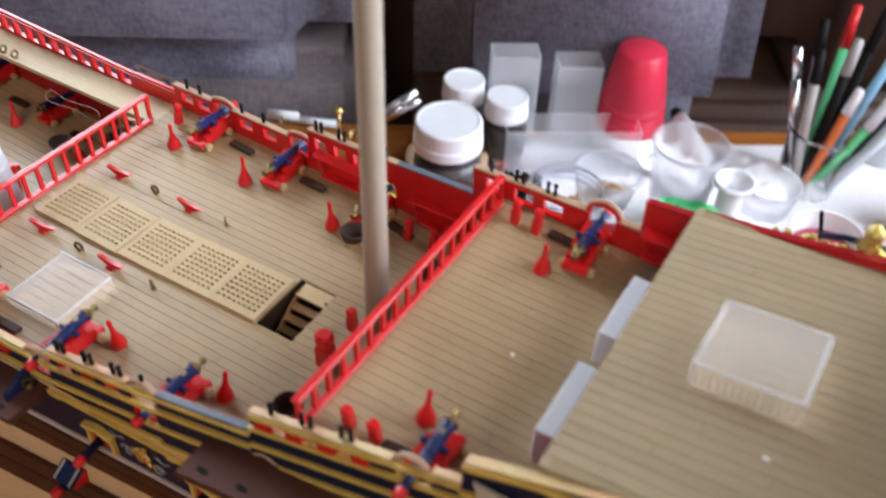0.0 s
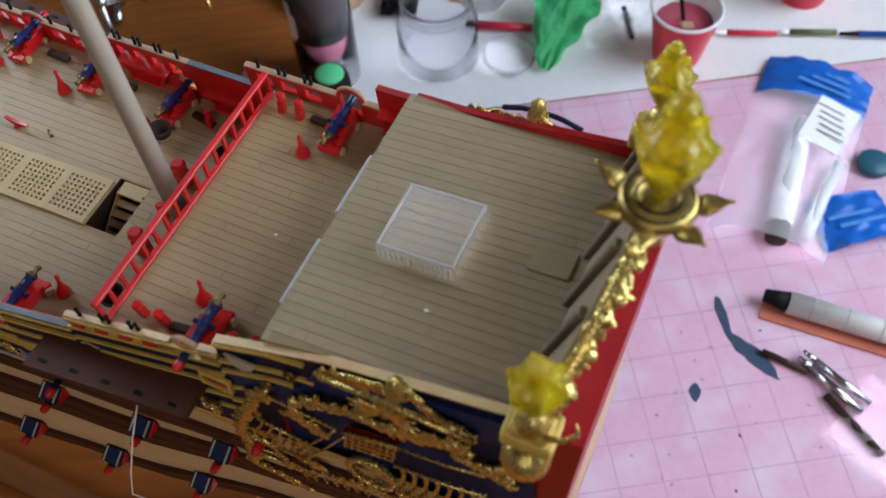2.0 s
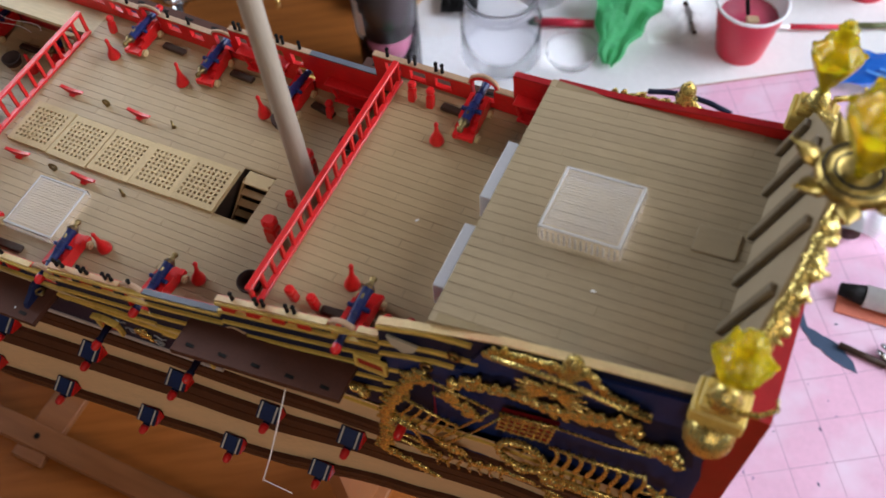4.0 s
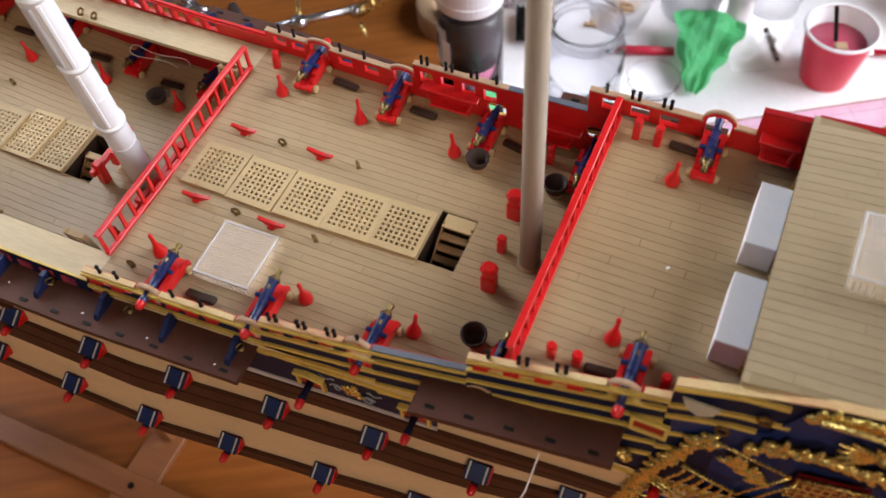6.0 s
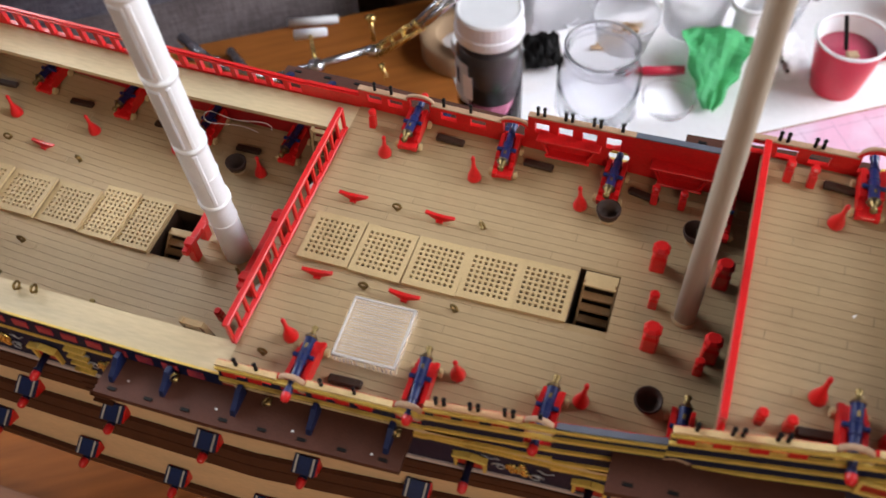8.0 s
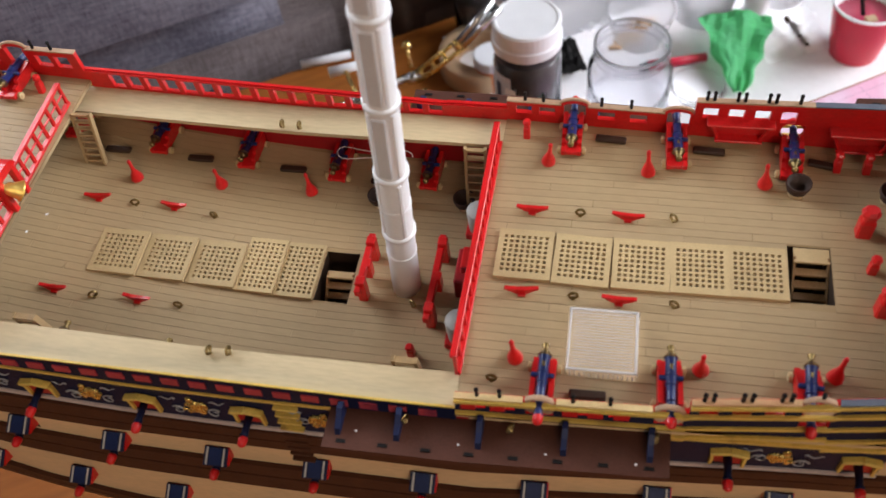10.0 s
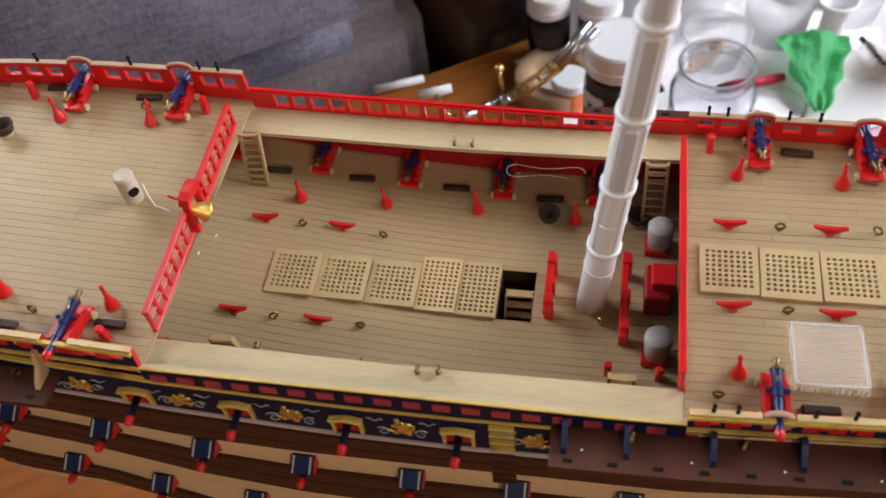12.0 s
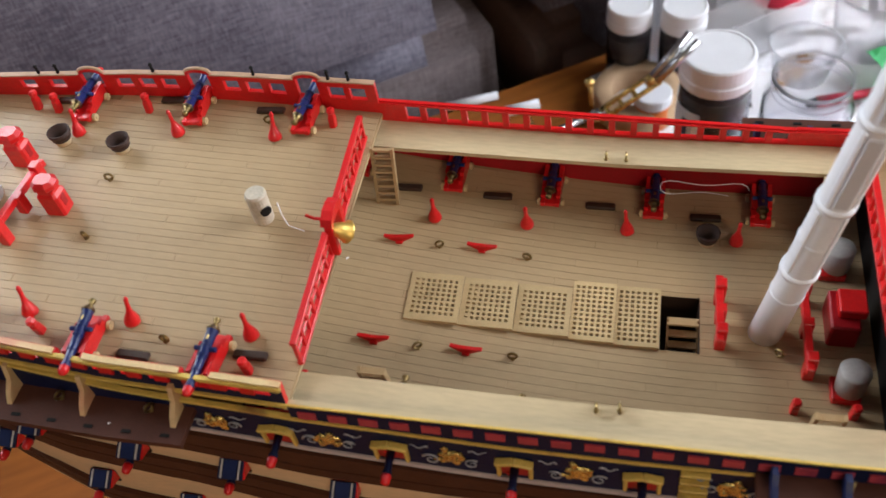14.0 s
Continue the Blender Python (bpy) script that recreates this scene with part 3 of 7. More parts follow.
# cannons
def cannon():
    c = thing("cannon", (0, 0, 0), "small blue and gilt cannon on a red carriage with little wheels", "cannon", "guns along the decks")
    ax = turn(94, 0, 0)
    up = shift(0, 0, 8.4) @ ax
    bm = mesh()
    lathe(bm, [(0.7, -7.9), (2.0, -7.4), (2.0, -6.4), (1.75, -5.8), (1.65, 2.0), (1.5, 2.3), (1.25, 12.0), (1.55, 12.6), (1.55, 13.6), (0.7, 13.7)], 14, up)
    barrel = part("barrel", bm, GUNBLUE, c, "glossy blue painted barrel", True)
    for z, r, w in ((-6.9, 1.9, 0.4), (-1.0, 1.65, 0.3), (2.2, 1.55, 0.3), (7.5, 1.38, 0.3)):
        bm = mesh()
        ring(bm, (0, 0, 0), r, w, 14, up @ shift(0, 0, z), 6)
        part("band", bm, BRASS if z < -5 else GUNBLUE, barrel)
    for a in (0, 180):
        bm = mesh()
        box(bm, up @ (turn(0, 0, a) @ Vector((0, -1.6, -3.4))), (0.9, 0.4, 1.8), ax, 0.15)
        part("gilt_crest", bm, BRASS, barrel)
    bm = mesh()
    lathe(bm, [(0.3, -11.4), (1.15, -10.9), (1.25, -10.1), (0.7, -9.2), (1.2, -8.4), (2.0, -7.4)], 12, up)
    part("cascabel", bm, BRASS, barrel, "gilt knob at the breech", True)
    bm = mesh()
    lathe(bm, [(1.4, 12.6), (1.65, 13.5), (1.6, 15.0), (1.1, 16.0), (0.4, 16.3)], 12, up)
    part("tompion", bm, RED, barrel, "red plug in the muzzle", True)
    bm = mesh()
    rod(bm, (-3.6, 0.2, 8.2), (3.6, 0.2, 8.2), 0.8, n=8)
    part("trunnion", bm, GUNBLUE, barrel)
    side = [(9.0, 1.6), (9.0, 3.6), (6.2, 3.6), (6.2, 5.2), (3.4, 5.2), (3.4, 7.0), (-8.0, 7.6), (-8.0, 1.6)]
    for s in (-1, 1):
        bm = mesh()
        plate(bm, [(y, z) for y, z in side], 1.6, Matrix(((0, 0, 1, s * 2.9 - 0.8), (1, 0, 0, 0), (0, 1, 0, 0), (0, 0, 0, 1))))
        part("cheek", bm, RED, c)
    bm = mesh()
    box(bm, (0, 0.5, 2.4), (4.6, 17.0, 1.6), None, 0.3)
    part("bed", bm, RED, c)
    for y in (-5.6, 6.4):
        bm = mesh()
        rod(bm, (-4.8, y, 1.7), (4.8, y, 1.7), 0.6, n=6)
        part("axle", bm, RED, c)
        for s in (-1, 1):
            bm = mesh()
            lathe(bm, [(0.6, -0.6), (1.55, -0.6), (1.55, 0.6), (0.8, 0.6), (0.5, 0.9)], 12, shift(s * 4.6, y, 1.75) @ turn(0, 90 * s, 0))
            part("wheel", bm, GRATE, c, "pale wooden wheel")
    return c


gun = cannon()
gun.matrix_basis = pose(*at_units((122, -43.5, 58.5)), 0, 0, 0)
for key, zf in (("fore", z_fore), ("quarter", z_quarter), ("half", z_half)):
    for k, x in enumerate(GUN_X[key]):
        for side in (-1, 1):
            if (x, side) == (122, -1):
                continue
            y = breadth(x, zf(x) + 8) - (9.8 if x < -20 else 11.8 if x < 60 or x > 90 else 14.5)
            here(gun, (x + (2.5 if (x, side) == (-313, -1) else 0), side * y, zf(x)), (0 if side < 0 else 180) + ((k * 37 + side * 11) % 7 - 3))
for k, x in enumerate((-250, -213, -175, -135.5, -96)):
    for side in (-1, 1):
        here(gun, (x, side * (breadth(x, 16) - (10.5 if side > 0 else 15.0)), z_waist(x)), (0 if side < 0 else 180) + (k * 5) % 5 - 2)

# gun ports low in the side: an upper row with gilt frames, two rows with lids
for side in (-1, 1):
    for x in (-248.5, -212, -173.5, -135.5, 20.5, 59):
        zc = 15.2 + 0.8 * rise(x)
        y = breadth(x, zc)
        port = thing("gun_port", (x, side * (y + 0.4), zc), "gilt-framed red gun port in the hull side", "gun port", "framed gun ports")
        m = turn(90) if side < 0 else turn(90, 0, 180)
        bm = mesh()
        box(bm, (0, 0, -0.4), (8.8, 7.4, 1.2), m)
        v = bm.verts[:]
        part("recess", bm, DARKRED, port)
        for nm, c, s in (("frame_side", (-4.9, -0.3, 0.8), (1.2, 8.6, 2.0)), ("frame_side", (4.9, -0.3, 0.8), (1.2, 8.6, 2.0)), ("frame_head", (-2.9, 4.6, 1.2), (6.0, 1.5, 2.6)), ("frame_head", (2.9, 4.6, 1.2), (6.0, 1.5, 2.6))):
            bm = mesh()
            box(bm, m @ Vector(c), s, m @ turn(0, 0, 0 if nm == "frame_side" else -14 if c[0] > 0 else 14), 0.3)
            part(nm, bm, OCHRE, port)
        bm = mesh()
        lathe(bm, [(1.4, 0), (1.2, 6.6), (1.5, 7.2), (1.5, 8.0)], 12, m @ turn(6))
        barrel = part("muzzle", bm, NAVY, port, "dark blue barrel", True)
        bm = mesh()
        lathe(bm, [(1.4, 7.9), (1.7, 8.8), (1.4, 11.0), (0.5, 11.6)], 12, m @ turn(6))
        part("tompion", bm, RED, barrel, "red plug in the muzzle", True)

LID_ROWS = (
    ((-346, -309, -272, -232.5, -194.5, -154.5, -117, -78, -39.5, 1.5, 41, 81, 114), (-276, -237, -200, -159, -40), (-6.8, -7.3, -8.6, -10.3, -11.0)),
    ((-372, -334, -300, -261, -220, -178.5, -138, -98, -60, -23, 18, 57.5, 96), (-372, -334, -304, -265, -224, -182, -130, -63, 0, 54, 93), (-36.0, -41.0, -46.5, -45.5, -40.5, -40.5, -44, -46, -49, -50, -53)),
)


LID_TILT = 30
SILVERY = material("pale_stripe_paint", (0.55, 0.53, 0.50), 0.5, vary=0.15, scale=300, bump=0.2)
LIDMID = material("lid_panel_paint", (0.007, 0.018, 0.085), 0.45, vary=0.3, scale=200, bump=0.2)
LIDBLUE = material("lid_blue_paint", (0.006, 0.012, 0.055), 0.5, vary=0.25, scale=200, bump=0.2)


def port_lid():
    lid = thing("port_lid", (0, 0, 0), "open blue gun port lid with cream stripes and red lining", "gun port", "open lidded gun ports")
    m = turn(LID_TILT)
    bm = mesh()
    box(bm, m @ Vector((0, -3.7, 0.0)), (9.0, 6.9, 1.0), m, 0.2)
    part("lid", bm, LIDBLUE, lid)
    bm = mesh()
    box(bm, m @ Vector((0, -3.7, -0.8)), (8.4, 6.9, 0.5), m)
    part("lining", bm, RED, lid)
    bm = mesh()
    box(bm, m @ Vector((0, -3.7, 0.55)), (4.6, 6.0, 0.4), m)
    part("centre_panel", bm, LIDMID, lid)
    for s in (-1, 1):
        bm = mesh()
        box(bm, m @ Vector((s * 3.2, -3.7, 0.6)), (0.65, 6.4, 0.5), m)
        part("stripe", bm, SILVERY, lid)
    for s in (1,):
        bm = mesh()
        plate(bm, [(0, 0), (-5.4, -4.4), (0, -6.4)], 0.6, shift(s * 4.6 - 0.3, 0, 0) @ Matrix(((0, 0, 1, 0), (1, 0, 0, 0), (0, 1, 0, 0), (0, 0, 0, 1))))
        part("side_cheek", bm, RED, lid)
    bm = mesh()
    box(bm, (0, 0.2, -5.0), (9.0, 1.0, 8.0))
    part("port_recess", bm, BLACK, lid)
    bm = mesh()
    lathe(bm, [(1.5, -3), (1.3, 5.6), (1.6, 6.2), (1.6, 7.0)], 12, shift(0, 0, -5.6) @ turn(90))
    muzzle = part("muzzle", bm, NAVY, lid, "", True)
    bm = mesh()
    lathe(bm, [(1.6, 6.9), (1.8, 8.0), (1.4, 10.2), (0.5, 10.8)], 12, shift(0, 0, -5.6) @ turn(90))
    part("tompion", bm, RED, muzzle, "red plug in the muzzle", True)
    return lid


lid = port_lid()
first = True
for xs, zx, zz in LID_ROWS:
    for x in xs:
        for side in (-1, 1):
            z = line(x, zx, zz) + lid_rise(x)
            y = breadth(x, z) + 0.6
            if first:
                lid.matrix_basis = pose(*at_units((x, side * y, z)), 0, 0, 0)
                first = False
            else:
                here(lid, (x, side * y, z), 0 if side < 0 else 180)

# channels: brown boards standing out from the side, with brackets
for side in (-1, 1):
    for x0, x1, z, out, brk, mat, slope in ((-392, -274, 31.5, 13.5, (-385, -362, -337, -310, -278.5), CREAM, 0.0), (-105, 2, 26.5, 14.5, (-100.5, -81.5, -55.8, -29.7, -4), GUNBLUE, 0.0), (63, 125, 50.5, 12.5, (), BLUE, 0.12)):
        bm = mesh()
        strip(bm, x0, x1, lambda x: z - 2.4 + slope * (x - x1), lambda x: z + slope * (x - x1), -1.0, out, side)
        ch = part("channel", bm, CHANNEL, ship, "dark brown channel board")
        for x in brk:
            y = breadth(x, z)
            bm = mesh()
            plate(bm, [(1.5, 0), (10.5, 0.0), (9.5, 2.2), (6.5, 3.6), (4.0, 5.6), (1.5, 5.6)] if mat is GUNBLUE else [(0, 0), (8.5, 0.0), (6.5, 3.0), (3.0, 6.0), (1.2, 11.5), (-1.5, 11.5)], 1.8, Matrix(((0, 0, 1, x - 0.9), (side, 0, 0, side * (y - 0.5)), (0, 1, 0, z), (0, 0, 0, 1))))
            part("bracket", bm, LIDBLUE if mat is GUNBLUE else mat, ch)
        n = round((x1 - x0) / 13)
        for i in range(n):
            x = x0 + 6 + i * (x1 - x0 - 12) / max(1, n - 1)
            bm = mesh()
            box(bm, (x, side * (breadth(x, z) + out - 2.5), z + slope * (x - x1) + 0.15), (3.0, 1.1, 0.5))
            part("slot", bm, BLACK, ch)


# ---- stern, galleries and carved work ----
YELLOW = material("yellow_clear_plastic", (0.93, 0.80, 0.004), 0.09, vary=0.10, scale=200, bump=0.10, trans=0.78, ior=1.35)


def z_taff(y):
    return 104 + 28 * (1 - min(1, abs(y) / 47) ** 1.4)


bm = mesh()
hexa(bm, [(226, -50, 0), (236.5, -50, 0), (236.5, 50, 0), (226, 50, 0)], [(229, -46.5, 96), (239.0, -46.5, 96), (239.0, 46.5, 96), (229, 46.5, 96)])
transom = part("transom", bm, DARKRED, ship, "dark red painted stern face")

bm = mesh()
N = 24
rows = []
for i in range(N + 1):
    y = -46.5 + 93 * i / N
    rows.append([bm.verts.new((222 + 0.28 * (z - 91) + dx, y, z)) for z, dx in ((91, 0), (z_taff(y), 0), (z_taff(y), 2.4), (91, 2.4))])
for p, q in zip(rows, rows[1:]):
    for k in range(4):
        bm.faces.new((p[k], q[k], q[(k + 1) % 4], p[(k + 1) % 4]))
bm.faces.new(rows[0])
bm.faces.new(rows[-1][::-1])
taff = part("taffrail", bm, POOPDECK, ship, "tan inner face of the curved taffrail")
for y in (-40, -24, -8.5, 7.5, 23.5, 39):
    zt = z_taff(y) - 3
    bm = mesh()
    L = math.hypot(zt - 91, 0.28 * (zt - 91))
    box(bm, (222 - 1.0 + 0.14 * (zt - 91), y, (91 + zt) / 2), (2.0, 3.2, L), turn(0, math.degrees(math.atan(0.28)), 0), 0.3)
    part("strut", bm, RIB, taff)
CARVED = []
rng = random.Random(5)
for side in (-1, 1):
    bm = mesh()
    tube(bm, [(224.5 + 0.28 * (z_taff(y) - 91), side * y, z_taff(y) + 0.3) for y in np.linspace(3, 47, 16)], 1.7, 8)
    for k in range(26):
        y = 5 + k * 1.62
        z = z_taff(y)
        base = shift(224.6 + 0.28 * (z - 91) + rng.uniform(-0.6, 2.2), side * y, z + rng.uniform(-0.8, 0.9)) @ turn(rng.uniform(-35, 35), rng.uniform(0, 70), side * rng.uniform(-10, 70))
        lump(bm, base, rng.uniform(1.8, 3.2), rng.uniform(1.3, 2.1), rng.uniform(1.0, 1.5))
        if k % 3 == 0:
            lump(bm, base @ shift(1.8, 0.8, 0.2) @ turn(0, 0, 40), 1.9, 0.8, 0.6)
            lump(bm, base @ shift(1.6, -0.9, 0.2) @ turn(0, 0, -40), 1.7, 0.8, 0.6)
    CARVED.append(part("carved_edge", bm, GOLD, taff, "gilt carved edging", True))

OLDGOLD = material("dark_gold_paint", (0.42, 0.30, 0.09), 0.3, metal=0.85, vary=0.35, scale=260, fine=1200, bump=0.4)
# central rosette and the three lanterns
rose = thing("rosette", (236.5, -3.0, 139.5), "gilt rosette with curled petals under the middle lantern", "carving")
bm = mesh()
lathe(bm, [(3.2, -2), (8.6, -2), (9.2, 0), (8.4, 1.6), (5.4, 1.6), (4.6, 0.6), (3.2, 0.6)], 28)
part("disc", bm, OLDGOLD, rose, "", True)
for r in (5.0, 7.6):
    bm = mesh()
    ring(bm, (0, 0, 1.5), r, 0.35, 28)
    part("groove", bm, BLACK, rose)
for k in range(7):
    a = 2 * math.pi * k / 7 + 0.25
    bm = mesh()
    lathe(bm, [(0.5, 0), (2.4, 1.2), (3.0, 3.6), (2.2, 5.8), (0.9, 7.6), (0.4, 9.6)], 10, shift(7.4 * math.cos(a), 7.4 * math.sin(a), -1.4) @ turn(0, 0, math.degrees(a)) @ turn(0, 66, 0) @ Matrix.Diagonal((0.45, 1, 1, 1)))
    part("petal", bm, OLDGOLD, rose, "", True)
bm = mesh()
lathe(bm, [(4.0, -14), (2.6, -8), (3.2, -2)], 14)
part("stem", bm, GOLD, rose, "", True)


def lantern(at, s, tall):
    l = thing("stern_lantern", at, "yellow translucent six-sided stern lantern", "lantern", "lanterns on the stern")
    size = Matrix.Diagonal((s, s, tall, 1))
    bm = mesh()
    lobed(bm, [(1.7, 0, 0), (2.1, 2.0, 0), (3.4, 4.4, 0.4), (6.2, 9.0, 1), (8.6, 14.0, 1), (9.6, 17.2, 1), (9.3, 18.6, 1), (8.4, 19.2, 1)], 6, 0.07, 24, size)
    part("glazing", bm, YELLOW, l, "", True)
    bm = mesh()
    lobed(bm, [(8.2, 19.0, 1), (9.2, 19.4, 1.6), (7.6, 21.0, 1.2), (5.4, 22.4, 1), (4.2, 23.6, 0.6), (3.4, 25.2, 0.4)], 6, 0.08, 24, size)
    roof = part("roof", bm, YELLOW, l)
    for k in range(6):
        a = math.pi / 3 * k
        bm = mesh()
        lump(bm, size @ shift(9.4 * math.cos(a), 9.4 * math.sin(a), 19.6) @ turn(0, 0, 60 * k), 1.5, 1.1, 1.3)
        lump(bm, size @ shift(7.2 * math.cos(a), 7.2 * math.sin(a), 21.6) @ turn(0, 0, 60 * k) @ turn(0, 40, 0), 1.9, 0.7, 0.7)
        part("corner_knob", bm, YELLOW, roof, "", True)
    bm = mesh()
    lobed(bm, [(2.6, 25.0, 0), (3.6, 25.8, 1), (3.3, 28.6, 1), (3.8, 29.4, 1), (1.6, 30.6, 0), (1.9, 31.8, 0), (0.5, 33.0, 0)], 6, 0.12, 24, size)
    part("crown", bm, YELLOW, roof)
    return l


lantern((237.0, -4.0, 141.0), 0.84, 1.06)
for side in (-1, 1):
    lantern((226.5, side * 48.5, 110.5), 0.68, 0.80)
    b = thing("lantern_base", (226.5, side * 48.5, 97.0), "gilt pedestal under the corner lantern", "carving", "lantern pedestals")
    bm = mesh()
    box(bm, (0, 0, 3.0), (13, 10, 6), None, 0.6)
    box(bm, (0, 0, 7.0), (10, 8, 2.4), None, 0.5)
    part("block", bm, OCHRE, b)
    bm = mesh()
    lathe(bm, [(4.5, 8), (3.2, 10), (2.2, 13.5)], 12)
    part("stem", bm, GOLD, b, "", True)
    bm = mesh()
    tube(bm, [(4, side * 3, 9), (8, side * 3, 11), (11, side * 2, 15), (10, side * 1, 18)], 1.0, 6, 0.4)
    part("scroll", bm, GOLD, b, "", True)
    bm = mesh()
    lathe(bm, [(0.5, -16), (4.0, -14), (6.4, -8), (6.0, -3), (3.0, 0)], 14, shift(0, side * 3, 0))
    part("shell", bm, GOLD, b, "", True)

# gilt finials on the poop rail, with a black curved bracket
for side in (-1, 1):
    f = thing("finial", (190.8, side * 49.5, z_top(191, side)), "gilt crown finial on the side rail", "finial", "gilt finials")
    bm = mesh()
    lathe(bm, [(3.0, 0), (3.4, 1.0), (1.8, 2.4), (2.6, 4.0), (2.4, 5.6), (1.0, 7.4), (0.5, 8.0)], 12)
    part("crown", bm, GOLD, f, "", True)
    bm = mesh()
    tube(bm, [(-12, 1.6, -2.4), (-6, 2.2, -1.0), (0, 2.4, -0.2), (7, 2.4, -0.8), (14, 1.8, -2.2)] if side > 0 else [(-22, side * 2.2, -5.0 if side < 0 else -3.0), (-12, side * 2.8, -2.6 if side < 0 else -0.6), (0, side * 2.8, -2.0 if side < 0 else 0.6), (12, side * 2.8, -3.6 if side < 0 else -0.6), (22, side * 2.2, -6.0 if side < 0 else -2.6)], 0.9, 6)
    part("bracket", bm, NAVY if side > 0 else GOLD, f, "dark curved bracket" if side > 0 else "", True)


def spiral(bm, m, s, turns=1.4, w=0.9, flip=1):
    """A scroll in the xy plane of m."""
    pts = []
    for k in range(15):
        a = k / 14 * turns * 2 * math.pi
        r = s * (1 - 0.8 * k / 14)
        pts.append(m @ Vector((flip * (r * math.cos(a) - s), r * math.sin(a), 0.4)))
    tube(bm, pts, w * s / 4, 6, w * s / 9)


def on_side(x, z, side, out=0.6, rot=0.0):
    """A frame on the ship's side: x along it, y up, z outward."""
    y = breadth(x, z) + out
    k = (breadth(x, z - 1) - breadth(x, z + 1)) / 2
    m = Matrix(((1, 0, 0, x), (0, -side * k, side, side * y), (0, 1, k, z), (0, 0, 0, 1)))
    return m @ turn(0, 0, rot)


BONEPAINT = material("bone_white_paint", (0.50, 0.46, 0.36), 0.55, vary=0.2, scale=200, bump=0.2)
GALBLUE = material("gallery_blue_paint", (0.010, 0.024, 0.11), 0.5, spec=0.3, vary=0.3, scale=200, bump=0.25)
SILVER = material("silver_grey_paint", (0.34, 0.36, 0.40), 0.4, metal=0.3, vary=0.2, scale=300, bump=0.2)
# the frieze along the waist: a gilt figure between two pale scrolls in each bay
for side in (-1, 1):
    for x in (-269, -232, -193.5, -154.5, -110, -38, 36):
        bm = mesh()
        m = on_side(x, 16.6 + 0.9 * rise(x), side, 0.8)
        rg = random.Random(x)
        lean = rg.choice((-1, 1))
        # clustered lumps of carving
        for cx, cy, r, q, a in ((0, 0, 2.3, 1.5, 12), (1.2, 3.6, 1.4, 1.1, 0), (2.4, 0.8, 1.2, 1.5, 62), (-2.4, 1.6, 1.5, 1.5, -50), (-1.8, -2.6, 1.5, 1.4, -40), (2.2, -2.8, 1.3, 1.5, 35), (-3.8, -0.6, 1.3, 1.3, 20), (4.0, -2.0, 0.9, 1.3, 80)):
            j = rg.uniform(0.8, 1.15)
            lathe(bm, [(0.1, -r * 0.6), (r * 0.8, -r * 0.35), (r, 0), (r * 0.8, r * 0.35), (0.1, r * 0.6)], 8, m @ shift(lean * cx * j, cy * j, 0) @ turn(0, 0, lean * (a + rg.uniform(-18, 18))) @ Matrix.Diagonal((1, q * j, 1, 1)))
        bmesh.ops.remove_doubles(bm, verts=bm.verts, dist=0.25)
        CARVED.append(part("gilt_relief", bm, GOLD, hull, "gilt carved relief", True))
        for s in (-1, 1):
            bm = mesh()
            spiral(bm, m @ shift(s * 8.6, -1.2, -0.2) @ turn(0, 0, 20 * s + rg.uniform(-30, 30)), rg.uniform(2.2, 3.0), 1.3, 0.62, s)
            tube(bm, [m @ Vector((s * (6.2 + 5.6 * k / 6), 4.0 + 0.8 * math.sin(k * 1.3 + rg.uniform(0, 1)), 0.3)) for k in range(7)], 0.36, 6, 0.2)
            part("pale_scroll", bm, SILVER, hull, "pale painted scroll", True)
    # steps up the side
    for k in range(9):
        z = 23.5 - k * 4.2
        bm = mesh()
        m = on_side(-121, z, side, 0.8)
        box(bm, m @ Vector((0, 0, 0.7)), (8.4, 2.0, 1.1), None, 0.2)
        part("side_step", bm, OCHRE if z > 8 else WALE, hull)

